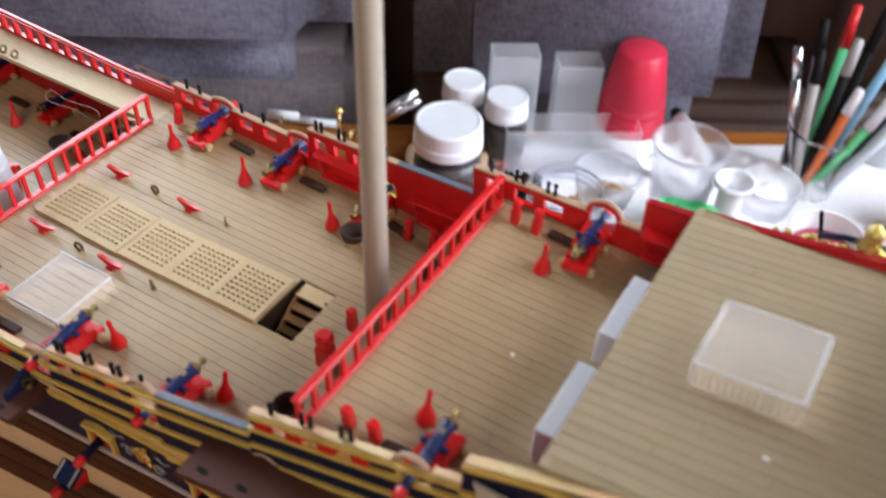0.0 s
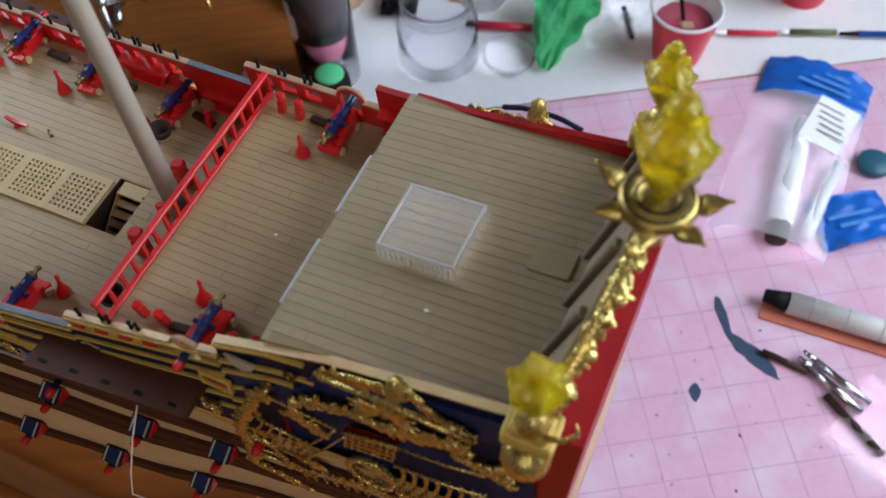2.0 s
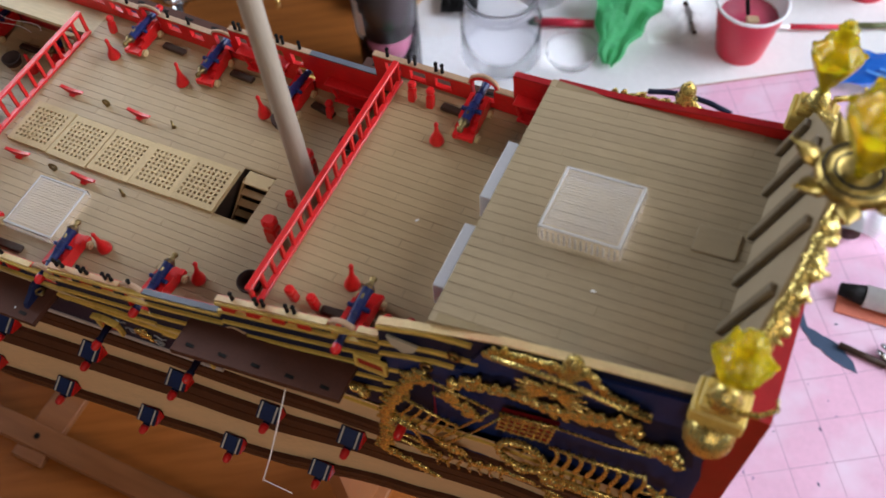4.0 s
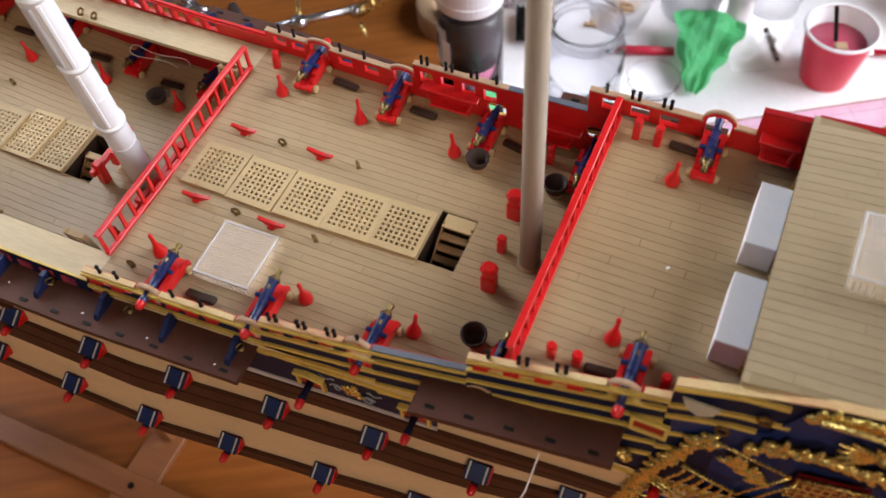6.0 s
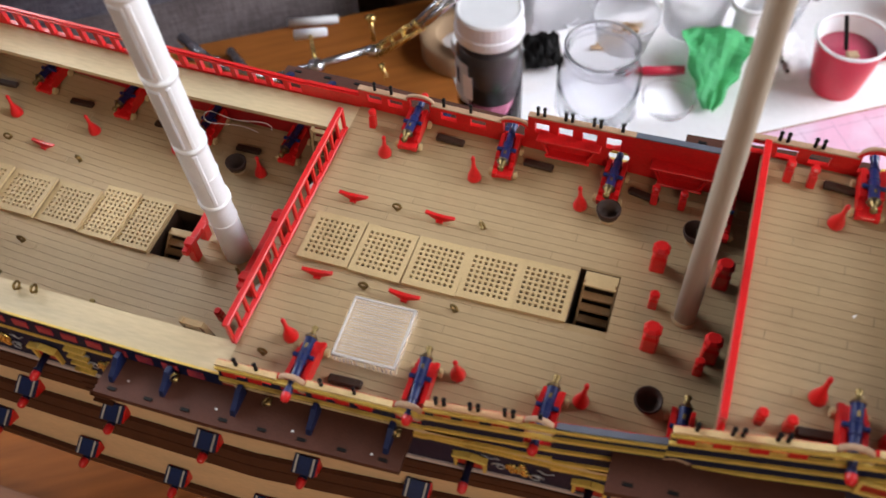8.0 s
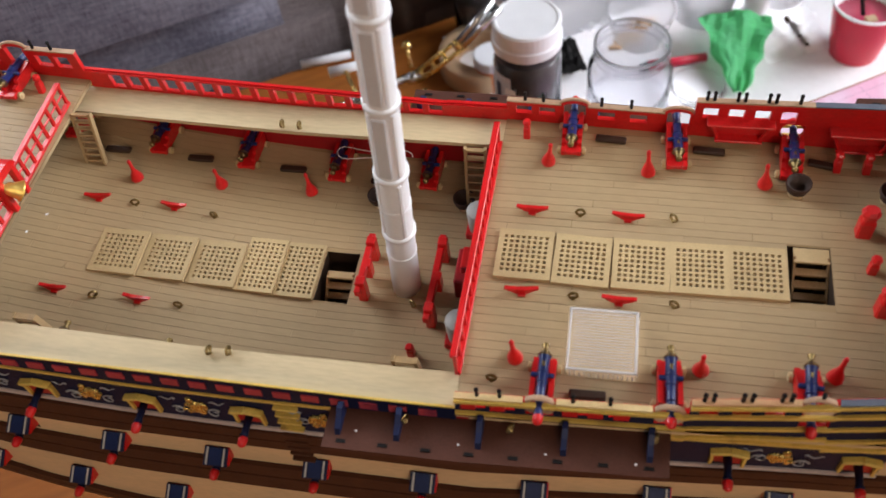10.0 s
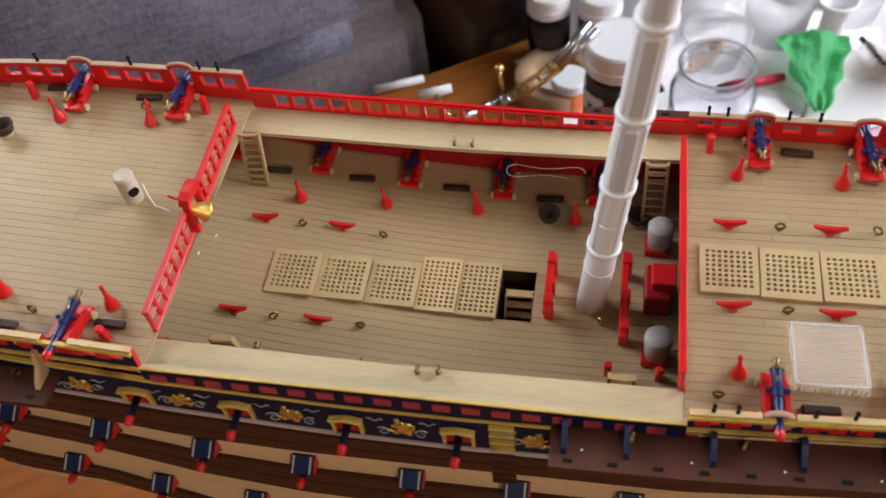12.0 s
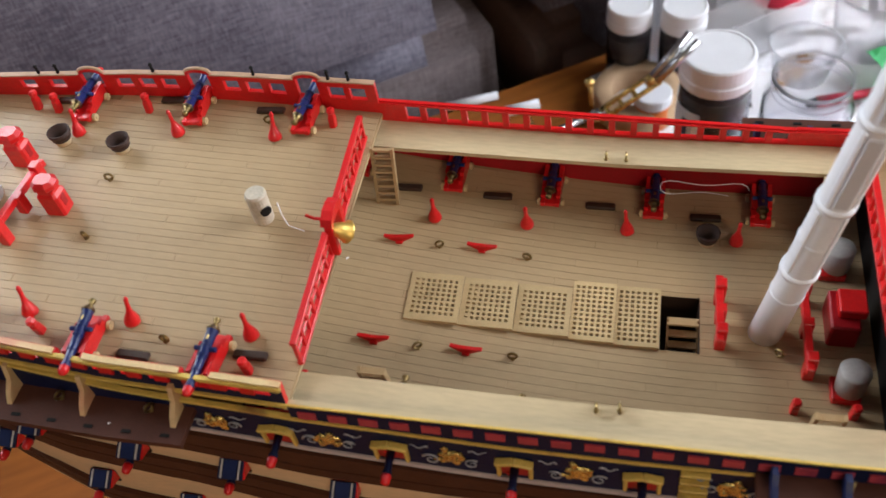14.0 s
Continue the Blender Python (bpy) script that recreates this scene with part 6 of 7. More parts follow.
box(bm, (-87, 0, -860), (3170, 4760, 60))
tagged(part("floor", bm, FLOOR), "dark wooden room floor", "floor", kind="structure")
bm = mesh()
box(bm, (-87, 0, 2130), (3170, 4760, 60))
tagged(part("ceiling", bm, WALL), "plain dull painted ceiling", "ceiling", kind="structure")


# ---- things on the table ----
GLASS = material("clear_glass", (0.97, 0.97, 0.98), 0.05, vary=0.01, scale=50, bump=0.0, trans=1.0, ior=1.14)
HAZY = material("hazy_clear_plastic", (0.93, 0.93, 0.95), 0.3, vary=0.02, scale=60, bump=0.0, fine=20000, trans=0.9, ior=1.1)
PINK = material("pink_paint_water", (0.55, 0.07, 0.13), 0.15, vary=0.15, scale=30, bump=0.02)
CUPRED = material("red_cup_plastic", (0.62, 0.025, 0.06), 0.35, vary=0.08, scale=40, bump=0.03)
GREEN = material("green_tape", (0.16, 0.68, 0.30), 0.55, vary=0.1, scale=30, bump=0.1)
BAGBLUE = material("blue_print", (0.02, 0.13, 0.55), 0.3, vary=0.15, scale=30, bump=0.2)
STEEL = material("bright_steel", (0.60, 0.60, 0.60), 0.22, metal=1.0, vary=0.15, scale=200, bump=0.1)
ORANGE = material("orange_paint", (0.65, 0.16, 0.03), 0.4, vary=0.1, scale=60, bump=0.05)
TAN = material("kraft_tan", (0.50, 0.33, 0.19), 0.65, vary=0.15, scale=60, bump=0.15)
MAUVE = material("mauve_paint", (0.30, 0.18, 0.34), 0.5, vary=0.2, scale=60, bump=0.1)
BLOT = material("dark_blue_paint", (0.035, 0.060, 0.115), 0.5, vary=0.2, scale=60, bump=0.1)
LABEL = material("pale_label", (0.62, 0.68, 0.74), 0.5, vary=0.1, scale=40, bump=0.05)


PINKBAND = material("pink_sediment", (0.55, 0.17, 0.27), 0.4, vary=0.15, scale=40, bump=0.05, coat=0.5)
JARGLASS = material("grey_jar_glass", (0.90, 0.90, 0.93), 0.04, vary=0.02, scale=50, bump=0.0, trans=1.0, ior=1.15)
GREYMUD = material("grey_paint_water", (0.045, 0.038, 0.036), 0.25, vary=0.5, scale=30, bump=0.03, coat=0.4)
PLUM = material("plum_paint_water", (0.035, 0.010, 0.018), 0.2, vary=0.3, scale=30, bump=0.03, coat=0.4)
RUST = material("rust_red_pigment", (0.40, 0.07, 0.03), 0.5, vary=0.4, scale=60, bump=0.05)


def shell(bm, prof, t, n=32):
    """A thin-walled turned vessel, open at the top."""
    lathe(bm, prof + [(max(r - t, 0.2), z) for r, z in reversed(prof[1:])] + [(0.3, prof[0][1] + t)], n)


def curved_label(bm, r, a0, a1, z0, z1):
    n = 8
    q = [[bm.verts.new((r * math.cos(a), r * math.sin(a), z)) for z in (z0, z1)] for a in np.linspace(a0, a1, n)]
    for a, b in zip(q, q[1:]):
        bm.faces.new((a[0], b[0], b[1], a[1]))


def lidded_jar(name, at, r, h, lid_h, label, layers):
    """A clear glass jar with a white lid over layers of settled paint water: (material, from, to, name)."""
    j = thing(name, at, label, "jar", "lidded jars")
    bm = mesh()
    shell(bm, [(r * 0.88, 0), (r * 0.98, 3), (r * 0.98, h * 0.86), (r * 0.88, h * 0.95), (r * 0.88, h)], 1.2)
    part("glass_body", bm, JARGLASS, j, "clear glass body", True).visible_shadow = False
    for mat, z0, z1, nm in layers:
        bm = mesh()
        lathe(bm, [(r * 0.84, z0), (r * 0.91, z0 + 1.0), (r * 0.91, z1 - 0.6), (r * 0.86, z1), (0.4, z1)], 32)
        part(nm, bm, mat, j, "", True)
    bm = mesh()
    prof = [(r * 0.97, h - 2), (r * 1.0, h - 1), (r * 1.0, h + lid_h * 0.3), (r * 0.965, h + lid_h * 0.34), (r * 0.965, h + lid_h - 2.0), (r * 0.92, h + lid_h - 0.3), (r * 0.86, h + lid_h), (r * 0.84, h + lid_h - 0.8), (0.5, h + lid_h - 0.8)]
    lathe(bm, prof, 40)
    part("lid", bm, WHITE, j, "white plastic screw lid")
    return j


J = lidded_jar("paint_jar", (-92, 336, TZ), 26.5, 118, 21, "glass jar of dark paint water with a white lid", ((PLUM, 3, 34, "settled_water"), (PINKBAND, 34.5, 58, "pink_layer"), (GREYMUD, 58.5, 108, "grey_water")))
bm = mesh()
curved_label(bm, 26.7, -2.9, -1.95, 60, 100)
part("paper_label", bm, LABEL, J, "pale blue paper label")
bm = mesh()
curved_label(bm, 27.0, -2.15, -1.8, 66, 90)
part("label_patch", bm, PAPER, J)
bm = mesh()
curved_label(bm, 27.1, -2.5, -2.3, 76, 92)
part("label_mark", bm, BLOT, J)
for x, y in ((-158, 478), (-112, 476)):
    lidded_jar("paint_jar", (x, y, TZ), 20, 58, 18, "small glass paint jar with a white lid", ((RUST, 3, 16, "pigment"), (GREYMUD, 16.5, 46, "grey_water")))

g = thing("glass_jar", (-14, 393, TZ), "empty clear wide-mouthed glass jar", "jar")
bm = mesh()
shell(bm, [(33, 0), (35, 4), (35, 44), (30, 56), (29, 66), (30.5, 68), (30.5, 71)], 1.6)
part("body", bm, JARGLASS, g, "", True).visible_shadow = False
bm = mesh()
ring(bm, (0, 0, 70), 30, 1.3, 32)
part("rim", bm, HAZY, g, "", True)
for z, r in ((58, 30.2), (64, 30.0), (6, 35.0)):
    bm = mesh()
    ring(bm, (0, 0, z), r, 0.9, 32)
    part("glass_thread", bm, JARGLASS, g, "", True)


def cup(at, r0, r1, h, mat, label, fill=None, fz=0.7, name="plastic_cup"):
    c = thing(name, at, label, "cup", "plastic cups")
    bm = mesh()
    shell(bm, [(r0, 0), (r0 * 1.02, 1), (r0 + (r1 - r0) * 0.96, h * 0.96), (r1, h)], 1.4)
    o = part("wall", bm, mat, c, "", True)
    if mat is GLASS or mat is HAZY:
        o.visible_shadow = False
    bm = mesh()
    ring(bm, (0, 0, h), r1, 1.5, 32)
    part("rim", bm, WHITE if mat is CUPRED else mat, c, "", True)
    if mat is CUPRED:
        bm = mesh()
        lathe(bm, [(r0 - 1.6, 2), (r1 - 1.7, h - 0.2)], 32, None, False)
        part("white_lining", bm, WHITE, c, "white inner lining", True)
    if fill:
        bm = mesh()
        rr = r0 + (r1 - r0) * fz - 2.2
        lathe(bm, [(r0 - 2.2, 2.5), (rr, h * fz), (0.4, h * fz)], 28)
        part("liquid", bm, fill, c, "", True)
    return c


cup((178, 474, TZ + 1), 20, 29, 54, CUPRED, "red plastic cup of pink paint water", PINK, 0.72)
cup((262, 590, TZ + 1), 20, 29, 54, CUPRED, "red plastic cup of pink paint water", PINK, 0.6)
s = thing("stirring_stick", (178, 474, TZ + 14), "dark stick standing in the cup", "stick")
bm = mesh()
rod(bm, (5, 0, 4), (-10, 5, 56), 1.8, n=10)
part("rod", bm, BLACK, s)
bm = mesh()
box(bm, (4, -5, 27), (11, 7, 3), turn(15, 10, 30), 0.8)
part("scrap", bm, TAN, s)
for x, y, r0, r1, h in ((45, 412, 20, 23, 9), (48, 520, 26, 33, 60), (118, 548, 22, 27, 30), (-8, 478, 22, 30, 34)):
    cup((x, y, TZ + 1), r0, r1, h, GLASS if x == 45 else HAZY, "clear hazy plastic cup standing empty")

# the green tape, folded and propped on a cup
t = thing("green_tape", (79, 449, TZ + 18), "crumpled piece of bright green masking tape", "tape")
bm = mesh()
rows = []
for r in range(15):
    v = r / 14
    w = 5 + 33 * v ** 0.75 + 2.5 * math.sin(v * 17)
    row = []
    for k in range(13):
        u = k / 6 - 1
        crease = noise.noise((u * 1.9 + 3, v * 3.1, 2.2)) * 9 + abs(noise.noise((u * 3.4, v * 4.2 + 5, 7.7))) * 8
        row.append(bm.verts.new((w * u * (1 - 0.12 * abs(u)) - 6 * v + 2 * noise.noise((v * 5, u, 1.0)), -40 + 76 * v + 3 * noise.noise((u * 3, v, 9.0)) - 5 * u * u * v, -12 + 22 * v ** 0.6 + crease * (0.3 + 0.7 * v))))
    rows.append(row)
for p, q in zip(rows, rows[1:]):
    for k in range(12):
        bm.faces.new((p[k], p[k + 1], q[k + 1], q[k]))
bmesh.ops.solidify(bm, geom=bm.faces[:], thickness=0.8)
part("strip", bm, GREEN, t)


def lying(name, a, b, r, mat, label, cat, tip=None, tip_mat=None):
    a, b = Vector(a), Vector(b)
    o = thing(name, tuple(a), label, cat)
    d = b - a
    bm = mesh()
    rod(bm, (0, 0, 0), tuple(d), r, r * 0.96, 14)
    part("barrel", bm, mat, o, "", True)
    if tip:
        bm = mesh()
        e = d.normalized()
        rod(bm, tuple(-e * tip), (0, 0, 0), r * 0.55, r * 0.9, 12)
        part("tip", bm, tip_mat or mat, o, "", True)
    return o


Z = TZ + 2
lying("red_pen", (2, 436, Z + 5), (52, 452, Z + 5), 4, CUPRED, "short red pen lying on the paper", "pen", 8, BLACK)
lying("brush", (212, 512, Z + 4), (252, 527, Z + 4), 2.4, CUPRED, "paint brush with a pink handle", "brush", 16, PAPER)
lying("brush", (262, 533, Z + 4), (300, 548, Z + 4), 2.6, material("olive_plastic", (0.12, 0.15, 0.06), 0.4), "paint brush with an olive handle", "brush", 10, PAPER)
lying("brush", (318, 553, Z + 4), (420, 592, Z + 4), 2.6, BAGBLUE, "long paint brush with a blue handle", "brush", 16, BLACK)
gt = lying("marker_pen", (322, 258, Z + 9), (424, 262, Z + 9), 8.5, material("grey_white_plastic", (0.60, 0.58, 0.56), 0.45, vary=0.2, scale=30, bump=0.05), "grey-white marker pen lying on the mat", "marker", 17, BLACK)
for k in range(4):
    bm = mesh()
    ring(bm, (16 + 24 * k, 0.6 + 0.9 * k, 0), 8.5, 0.35, 20, turn(0, 90, 0))
    part("ridge", bm, GREYP, gt)
G = thing("tube_strip", (312, 250, Z + 1), "brick-red card strip lying under the marker", "strip")
bm = mesh()
box(bm, (52, 2, 0.6), (116, 15, 1.2), turn(0, 0, 2.5), 0.4)
part("strip", bm, material("brick_red_card", (0.56, 0.16, 0.10), 0.6, vary=0.25, scale=40, bump=0.1), G)

# paint blots on the mat
def blob(path, widths, n=28, seed=1.0):
    """The outline of a run of paint along a path, uneven at its edge."""
    left, right = [], []
    for i in range(n + 1):
        t = i / n * (len(path) - 1)
        k = min(int(t), len(path) - 2)
        f = t - k
        f = f * f * (3 - 2 * f)
        p, q = Vector(path[k]), Vector(path[k + 1])
        c, d = p.lerp(q, t - k), (q - p).normalized()
        w = (widths[k] * (1 - f) + widths[k + 1] * f) * math.sqrt(max(0.02, 1 - (2 * i / n - 1) ** 6))
        e = Vector((-d.y, d.x))
        left.append(c + e * w * (1 + 0.3 * noise.noise((t * 2.1, seed, 0.0))))
        right.append(c - e * w * (1 + 0.3 * noise.noise((t * 2.1, seed, 4.0))))
    return [tuple(v) for v in right + left[::-1]]


BLOTS = [(((274, 248), (281, 237), (290, 222), (300, 216), (311, 212), (322, 206), (331, 200)), (3.4, 3.6, 2.2, 5.0, 6.2, 5.0, 1.2)), (((279, 175), (281, 169), (283, 162)), (2.2, 4.0, 1.6))]
rng = random.Random(21)
for k in range(30):
    x, y = rng.uniform(250, 400), rng.uniform(95, 235)
    q = rng.uniform(0.4, 1.2)
    a = rng.uniform(0, 6.28)
    BLOTS.append((((x, y), (x + 2.2 * q * math.cos(a), y + 2.2 * q * math.sin(a))), (0.5 * q, 0.35 * q)))
for k, (path, widths) in enumerate(BLOTS):
    b = thing("paint_blot", (*path[0], TZ + 2.6), "dried dark blue paint blot on the mat" if k < 2 else "small dried fleck of dark paint on the mat", "paint stain", "paint blots" if k < 2 else "paint flecks")
    bm = mesh()
    plate(bm, [(x - path[0][0], y - path[0][1]) for x, y in blob(path, widths, 28 if k < 2 else 5, k * 1.7)], 0.4)
    part("skin", bm, BLOT if k < 2 or k % 4 == 0 else MAUVE, b)

lying("brown_stick", (315, 216, Z + 3), (347, 212, Z + 3), 2.4, BARK, "short brown stick lying on the mat", "stick")
lying("brown_stick", (362, 200, Z + 3), (404, 172, Z + 3), 2.8, BARK, "brown stick lying on the mat", "stick")
lying("steel_tweezers", (348, 216, Z + 4), (386, 196, Z + 4), 3.2, STEEL, "bright steel tweezers lying on the mat", "tool", 10, STEEL)
lying("steel_tweezers", (350, 222, Z + 5), (390, 204, Z + 5), 2.6, STEEL, "bright steel tweezers lying on the mat", "tool", 10, STEEL)


def crumple(name, at, size, mat, label, cat, seed, n=16, h=0.4, rz=0):
    """A sheet crushed into folds."""
    o = thing(name, at, label, cat, "", rz)
    bm = mesh()
    g = [[bm.verts.new((size[0] * (i / n - 0.5), size[1] * (j / n - 0.5), size[2] * (0.12 + 0.9 * abs(noise.noise((i * h + seed, j * h, seed * 1.7))) * (1 - max(abs(i / n - 0.5), abs(j / n - 0.5)) * 1.5)))) for j in range(n + 1)] for i in range(n + 1)]
    for i in range(n):
        for j in range(n):
            bm.faces.new((g[i][j], g[i + 1][j], g[i + 1][j + 1], g[i][j + 1]))
    ob = part("sheet", bm, mat, o, "", True)
    if mat is HAZY or mat is GLASS:
        ob.visible_shadow = False
    return o


crumple("crumpled_film", (420, 185, TZ + 3), (90, 60, 16), HAZY, "crumpled clear plastic film", "film", 3.1, rz=-20)
for k in range(6):
    pg = thing("wooden_peg", (-22 + k * 3.4, 462 + k * 7.5, TZ + 3), "short pale wooden stick lying on the paper", "stick", "wooden sticks", 12)
    bm = mesh()
    box(bm, (0, 0, 2.0), (24, 4.2, 3.6), None, 0.5)
    part("stick", bm, TAN, pg)
crumple("crumpled_film", (122, 486, TZ + 3), (66, 60, 30), HAZY, "crumpled clear plastic film", "film", 2.3, rz=25)
crumple("crumpled_film", (-40, 500, TZ + 3), (60, 46, 20), HAZY, "crumpled clear plastic film", "film", 6.1, rz=-10)
lying("dark_brush", (120, 500, TZ + 14), (138, 470, TZ + 8), 2.2, BARK, "small dark brush lying on the film", "brush")
crumple("tissue", (100, 585, TZ + 3), (70, 60, 34), PAPER, "crumpled white paper tissue on the table", "tissue", 7.7)
crumple("tissue", (12, 560, TZ + 3), (90, 50, 22), PAPER, "crumpled white paper tissue on the table", "tissue", 5.2)
crumple("black_rag", (-74, 440, TZ + 3), (34, 44, 40), BLACK, "crumpled scrap of black plastic", "scrap", 9.4, rz=20)

# the packet: clear bag with blue printed bands, paper insert and parts inside
PALEBLUE = material("pale_blue_print", (0.10, 0.30, 0.72), 0.4, vary=0.1, scale=60, bump=0.0)
FILM = material("milky_clear_film", (0.88, 0.88, 0.93), 0.22, vary=0.05, scale=30, bump=0.0, trans=0.72, ior=1.1)
pk = thing("parts_packet", (296, 402, TZ + 3), "clear plastic packet with a blue printed header and white parts", "packet", "", -1)


def pillow(bm, x0, x1, y0, y1, h, seed, n=14):
    """A puffed, slightly crumpled sheet of film."""
    q = [[bm.verts.new((x0 + (x1 - x0) * i / n + 2.0 * noise.noise((j * 0.5, seed, 0.3)), y0 + (y1 - y0) * j / n + 2.0 * noise.noise((i * 0.5, seed, 7.3)), 2 + h * (1 - abs(2 * i / n - 1) ** 2) + 4 * noise.noise((i * 0.4, j * 0.5, seed)))) for j in range(n + 1)] for i in range(n + 1)]
    for i in range(n):
        for j in range(n):
            bm.faces.new((q[i][j], q[i + 1][j], q[i + 1][j + 1], q[i][j + 1]))


bm = mesh()
pillow(bm, -44, 44, -98, 52, 16, 1.3)
part("window", bm, FILM, pk, "milky clear window", True).visible_shadow = False
bm = mesh()
pillow(bm, -44, 44, 52, 96, 10, 4.1)
part("header", bm, BAGBLUE, pk, "blue printed header", True)
bm = mesh()
box(bm, (18, 24, 17), (34, 50, 0.8), turn(0, 6, -10))
part("paper_insert", bm, PAPER, pk, "white paper insert")
for k in range(5):
    bm = mesh()
    box(bm, (16 + k * 1.2, 40 - 7 * k, 18.2), (22 - 3 * (k % 2), 1.6, 0.3), turn(0, 6, -10))
    part("print_bar", bm, GREYP, pk)
bm = mesh()
rod(bm, (6, -82, 9), (-2, 24, 9), 9.5, n=20)
tb = part("white_tube", bm, WHITE, pk, "white plastic tube", True)
bm = mesh()
rod(bm, (7, -95, 9), (6, -82, 9), 8.0, 9.0, n=20)
part("tube_cap", bm, RIBBROWN, tb, "dark brown cap", True)
bm = mesh()
rod(bm, (26, -84, 7), (34, -4, 7), 5, n=12)
part("white_bar", bm, WHITE, pk, "", True)
for k in range(3):
    bm = mesh()
    box(bm, (6 + k * 4, 66 + 8 * k, 13.6 - k), (44 - 12 * k, 3.0, 0.5), turn(0, 3, -6))
    part("print_bar", bm, PALEBLUE, pk)
fl = thing("blue_card", (352, 352, TZ + 3), "glossy blue printed card with pale lettering bars", "card", "", 38)
bm = mesh()
pillow(bm, -32, 30, -22, 22, 6, 8.8)
part("card", bm, BAGBLUE, fl, "", True)
for k in range(2):
    bm = mesh()
    box(bm, (-4 + 6 * k, 2 - 8 * k, 9.4), (36, 3, 0.5))
    part("print_bar", bm, PALEBLUE, fl)
dc = thing("teal_disc", (356, 412, TZ + 3), "small round teal cap lying on the mat", "cap")
bm = mesh()
lathe(bm, [(12, 0), (13, 1), (13, 6), (12, 7), (0.5, 7)], 24)
part("disc", bm, material("teal_plastic", (0.03, 0.11, 0.17), 0.4), dc, "", True)

# the soldering stand with arms and clips, tape roll and small pots
YBRASS = material("bright_brass", (0.78, 0.56, 0.20), 0.25, metal=1.0, vary=0.15, scale=300, bump=0.1)
st = thing("soldering_stand", (-240, 252, TZ + 1), "metal soldering stand with jointed arms and spring clips", "stand")
bm = mesh()
lathe(bm, [(26, 0), (27, 2), (26, 8), (8, 11), (5, 14)], 28)
part("foot", bm, BARK, st, "dark cast foot", True)
bm = mesh()
rod(bm, (0, 0, 10), (2, 2, 106), 3.4, 3.0, 14)
part("post", bm, STEEL, st, "", True)
ARM = [((4, 6, 102), (66, 52, 106), 3.6, STEEL, "arm"), ((30, 24, 104), (12, 55, 105), 1.8, YBRASS, "pin"), ((0, 52, 104), (24, 60, 106), 4.2, WHITE, "white_sleeve"), ((66, 52, 106), (104, 58, 138), 2.0, YBRASS, "rod"), ((70, 46, 104), (109, 52, 136), 2.0, YBRASS, "rod"),
       ((100, 52, 134), (126, 74, 160), 3.4, STEEL, "clip_jaw"), ((106, 52, 136), (132, 68, 158), 3.0, STEEL, "clip_jaw"), ((62, 62, 104), (60, 66, 122), 1.8, YBRASS, "screw"), ((76, 40, 104), (82, 34, 96), 2.2, YBRASS, "screw"),
       ((-4, 4, 103), (-46, 4, 104), 3.2, STEEL, "arm"), ((-40, 2, 102), (-84, 24, 106), 4.6, STEEL, "clip_jaw"), ((-44, 10, 104), (-70, 6, 104), 3.4, STEEL, "clip_jaw")]
for a, b, r, m, nm in ARM:
    bm = mesh()
    rod(bm, a, b, r, r * 0.85, 12)
    part(nm, bm, m, st, "", True)
for k in range(4):
    f = 0.15 + 0.23 * k
    bm = mesh()
    rod(bm, (66 + 38 * f, 52 + 6 * f, 106 + 32 * f), (70 + 39 * f, 46 + 6 * f, 104 + 32 * f), 1.5, n=8)
    part("rung", bm, YBRASS, st)
for c, r in (((30, 24, 104), 7.0), ((66, 50, 105), 6.0), ((2, 3, 104), 6.0), ((-44, 5, 103), 6.0), ((60, 66, 122), 4.0), ((102, 54, 136), 4.5)):
    bm = mesh()
    lump(bm, shift(*c), r, r, r * 0.85)
    part("joint", bm, STEEL if r > 5.5 else YBRASS, st, "", True)
lying("white_stick", (-316, 418, TZ + 5), (-272, 436, TZ + 5), 4, WHITE, "short white plastic stick on the table edge", "stick")
lying("steel_tweezers", (-352, 366, TZ + 6), (-318, 340, TZ + 6), 5, STEEL, "steel tool lying on the table", "tool")
lying("steel_tweezers", (-330, 350, TZ + 5), (-306, 318, TZ + 5), 4, STEEL, "steel tool lying on the table", "tool")
rl = thing("tape_roll", (-147, 432, TZ), "roll of tan masking tape lying flat", "tape roll")
bm = mesh()
lathe(bm, [(24, 0), (37, 0), (38, 1), (38, 21), (37, 22), (24, 22), (23, 21), (23, 1)], 36)
part("roll", bm, TAN, rl, "", True)
pt = thing("paint_pot", (-134, 412, TZ + 1), "small paint pot with orange paint and a white lid", "pot")
bm = mesh()
lathe(bm, [(14, 0), (15, 1), (15, 24), (13, 25)], 24)
part("pot", bm, ORANGE, pt, "", True)
bm = mesh()
lathe(bm, [(15.5, 24), (16, 25), (16, 33), (15, 34), (0.5, 34)], 24)
part("lid", bm, WHITE, pt, "white lid")
gp = thing("green_capped_pot", (-66, 298, TZ + 1), "dark pot with a bright green top", "pot")
bm = mesh()
lathe(bm, [(15, 0), (16, 2), (16, 44), (14, 47), (14, 49), (11, 49)], 24)
part("pot", bm, BLACK, gp, "", True)
bm = mesh()
lathe(bm, [(11.5, 48.5), (12, 50), (10, 51.5), (0.5, 52)], 20)
part("top", bm, GREEN, gp, "bright green top", True)

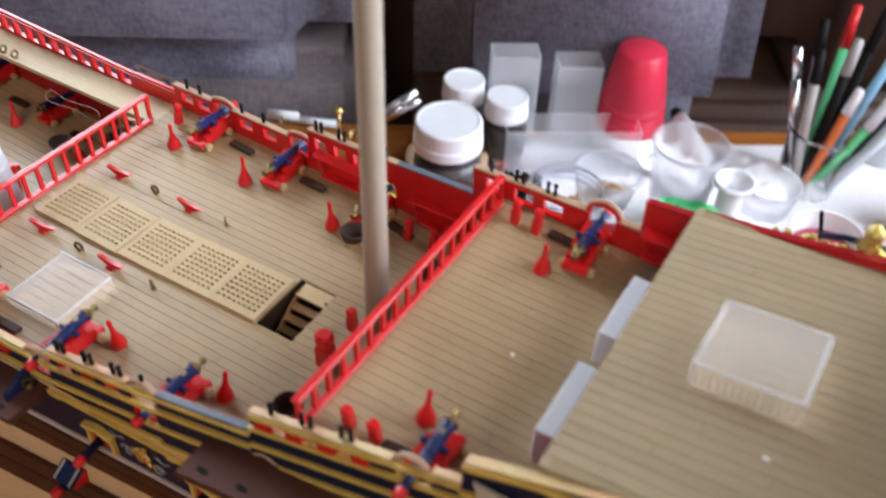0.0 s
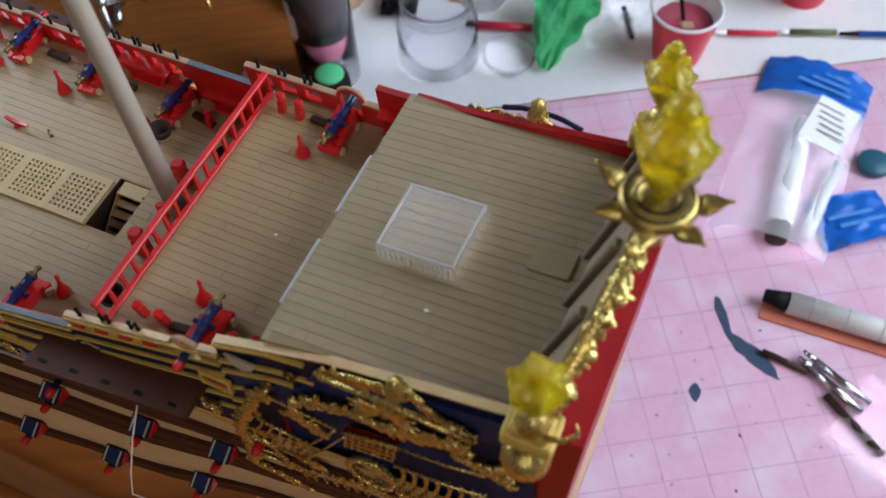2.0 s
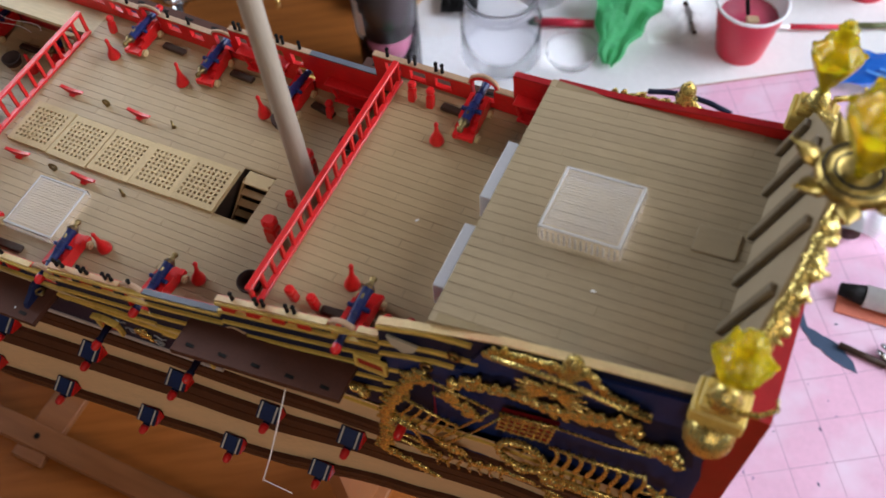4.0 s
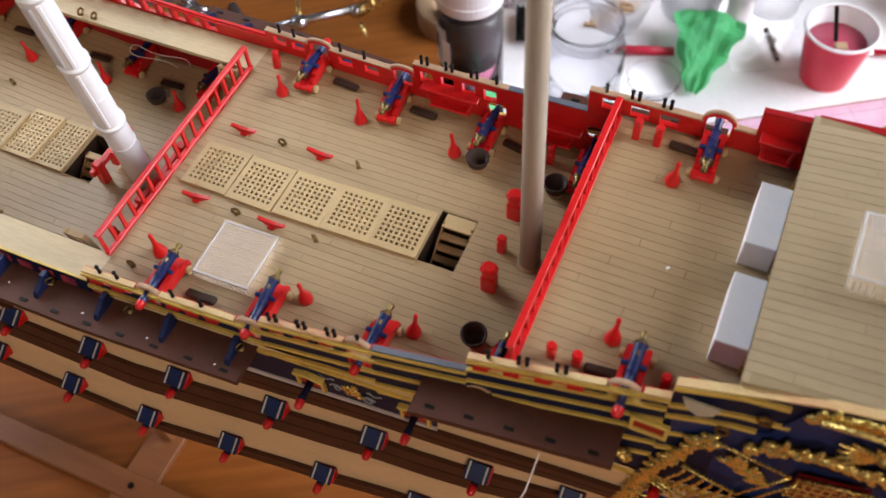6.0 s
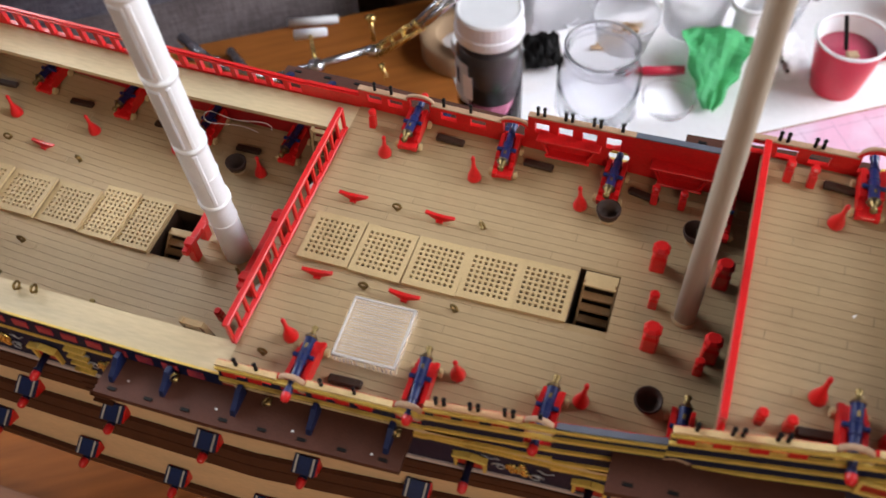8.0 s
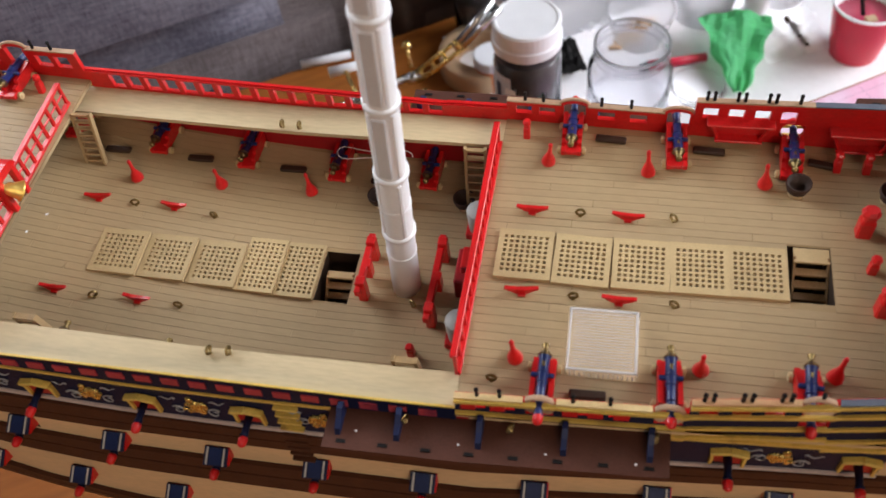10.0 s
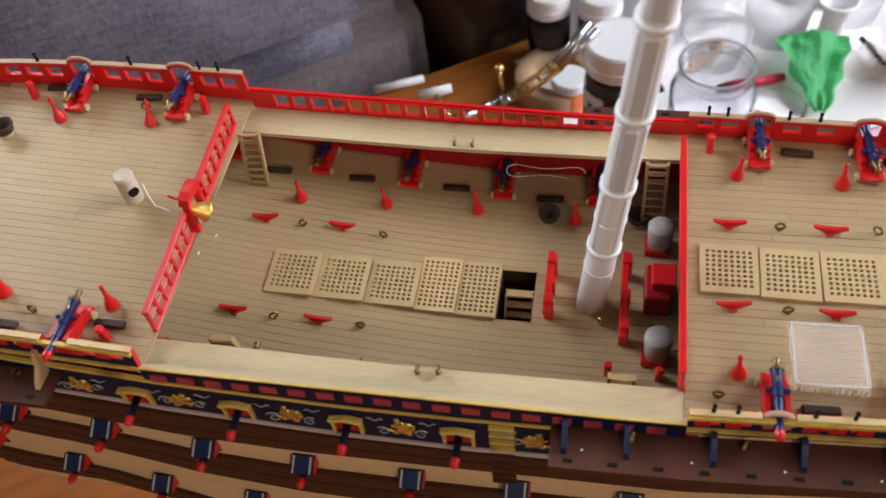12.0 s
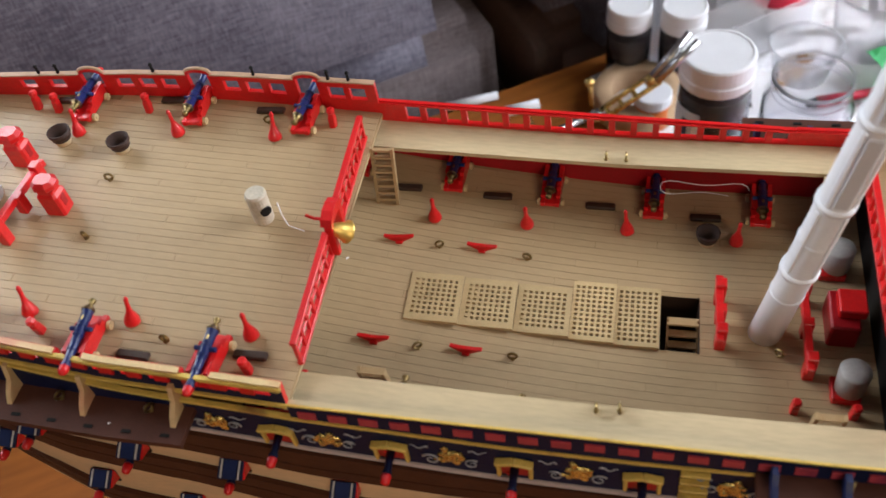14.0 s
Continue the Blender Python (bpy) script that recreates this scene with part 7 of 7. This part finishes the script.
# stacked cups, trays and the pot of pens by the sofa
sc = thing("cup_stack", (-26, 568, TZ + 1), "stack of red cups turned upside down on a white cup", "cups")
bm = mesh()
lathe(bm, [(34, 0), (35, 26), (34, 28), (20, 28)], 32)
part("white_cup", bm, WHITE, sc, "white cup at the bottom", True)
for k in range(4):
    bm = mesh()
    z = 28 + k * 9
    lathe(bm, [(33 - k, z), (33.4 - k, z + 1.5), (25 - k, z + 50), (23 - k, z + 52), (0.5, z + 52)] if k == 3 else [(33 - k, z), (33.6 - k, z + 1.5), (31.5 - k, z + 12)], 32)
    part("red_cup", bm, CUPRED, sc, "", True)
for x, y, w, d, h, rz in ((-124, 510, 42, 26, 100, 34), (-74, 542, 40, 26, 92, 34), (-58, 505, 122, 30, 50, 34)):
    tr = thing("clear_tray", (x, y, TZ + 1), "hazy clear plastic tray standing on end", "tray", "clear trays", rz)
    bm = mesh()
    box(bm, (0, d / 2, h / 2), (w, 1.4, h), None, 0.4)
    part("back", bm, HAZY, tr).visible_shadow = False
    for k in (-1, 1):
        bm = mesh()
        box(bm, (k * w / 2, 0, h / 2), (1.4, d, h), None, 0.4)
        part("side", bm, HAZY, tr).visible_shadow = False
    bm = mesh()
    box(bm, (0, -d / 2, h / 2), (w, 1.4, h), None, 0.4)
    part("front", bm, HAZY, tr).visible_shadow = False
    bm = mesh()
    box(bm, (0, 0, 0.8), (w, d, 1.4))
    part("bottom", bm, HAZY, tr)
lying("white_marker", (12, 606, TZ + 26), (56, 574, TZ + 9), 8, WHITE, "white marker pen with a black end", "marker", 10, BLACK)
cup((141, 603, TZ + 1), 25, 30, 64, GLASS, "clear plastic pot holding pens", None, 0.7, "pen_pot")
ICE = material("ice_blue_plastic", (0.30, 0.58, 0.82), 0.3, vary=0.1, scale=60, bump=0.02)
PENS = ((-22, 10, 164, STEEL, BLACK), (-12, 18, 180, GREEN, RED), (0, 22, 182, BLACK, BLACK), (12, 16, 186, ICE, ICE), (-28, -4, 140, STEEL, STEEL), (-18, -14, 150, GREYP, BLACK), (2, -12, 122, ORANGE, WHITE), (20, -6, 158, WHITE, WHITE), (14, -12, 112, GREEN, WHITE), (28, 6, 176, BLACK, BLACK), (34, -10, 166, ICE, LABEL), (30, -16, 150, LABEL, ICE), (38, 12, 170, WHITE, BLACK), (-6, 0, 160, BLACK, GREYP))
for k, (dx, dy, h, m1, m2) in enumerate(PENS):
    pen = thing("pen", (141 + dx * 0.5, 603 + dy * 0.6, TZ + 4), "pen standing in the clear pot", "pen", "pens in the pot")
    e = Vector((dx * 1.5 + 12, dy * 0.6 + 6, h * 0.92))
    bm = mesh()
    rod(bm, (0, 0, 0), tuple(e * 0.78), 4.4, 4.4, 12)
    part("barrel", bm, m1, pen, "", True)
    bm = mesh()
    rod(bm, tuple(e * 0.78), tuple(e), 5.0, 4.0, 12)
    part("cap", bm, m2, pen, "", True)
yb = thing("yellow_bottle", (195, 690, TZ + 1), "small yellow capped bottle", "bottle")
bm = mesh()
lathe(bm, [(18, 0), (19, 2), (19, 48), (10, 58)], 24)
part("bottle", bm, LABEL, yb, "", True)
bm = mesh()
lathe(bm, [(14, 56), (14, 86), (12, 88), (0.5, 88)], 20)
part("cap", bm, YELLOW, yb, "yellow cap", True)
wr = thing("white_roll", (94, 506, TZ + 3), "white plastic spool with a hollow core", "spool")
bm = mesh()
shell(bm, [(18, 0), (18, 4), (11, 8), (11, 40), (18, 44), (18, 48)], 3)
part("spool", bm, WHITE, wr, "", True)
# a thread hanging from the side
ht = thing("hanging_thread", (104, -67, 40), "loose pale thread hanging from the channel", "thread")
bm = mesh()
tube(bm, [(0, 0, 0), (-1, -8, -12), (-6, -14, -34), (-14, -16, -60), (-12, -10, -90)], 0.28)
part("strand", bm, PAPER, ht)


# ---- deck planks, one by one: those along the middle as pieces, the rest joined by deck ----
plank_jobs.sort(key=lambda j: abs(j[3] + j[4]) + (0 if j[0].name in ("waist_deck", "quarter_deck", "poop_deck") else 60))
rest = {}
for k, (deck, a, b, y0, y1, zf) in enumerate(plank_jobs):
    bm = mesh() if k < 300 else rest.setdefault(deck.name, (mesh(), deck))[0]
    xs = [a] + [x for x in range(-430, 230, 8) if a + 1 < x < b - 1] + [b] if deck.name == "waist_deck" else [a, b]
    rings = [[bm.verts.new((x, y, zf(x) - d)) for y, d in ((y0, 0.0), (y1, 0.0), (y1, 0.5), (y0, 0.5))] for x in xs]
    for p, q in zip(rings, rings[1:]):
        for i in range(4):
            bm.faces.new((p[i], q[i], q[(i + 1) % 4], p[(i + 1) % 4]))
    bm.faces.new(rings[0])
    bm.faces.new(rings[-1][::-1])
    if k < 300:
        part("plank", bm, POOPDECK if deck.name == "poop_deck" else DECK, deck)
for bm, deck in rest.values():
    tagged(part("deck_planking", bm, POOPDECK if deck.name == "poop_deck" else DECK, deck), kind="stuff")
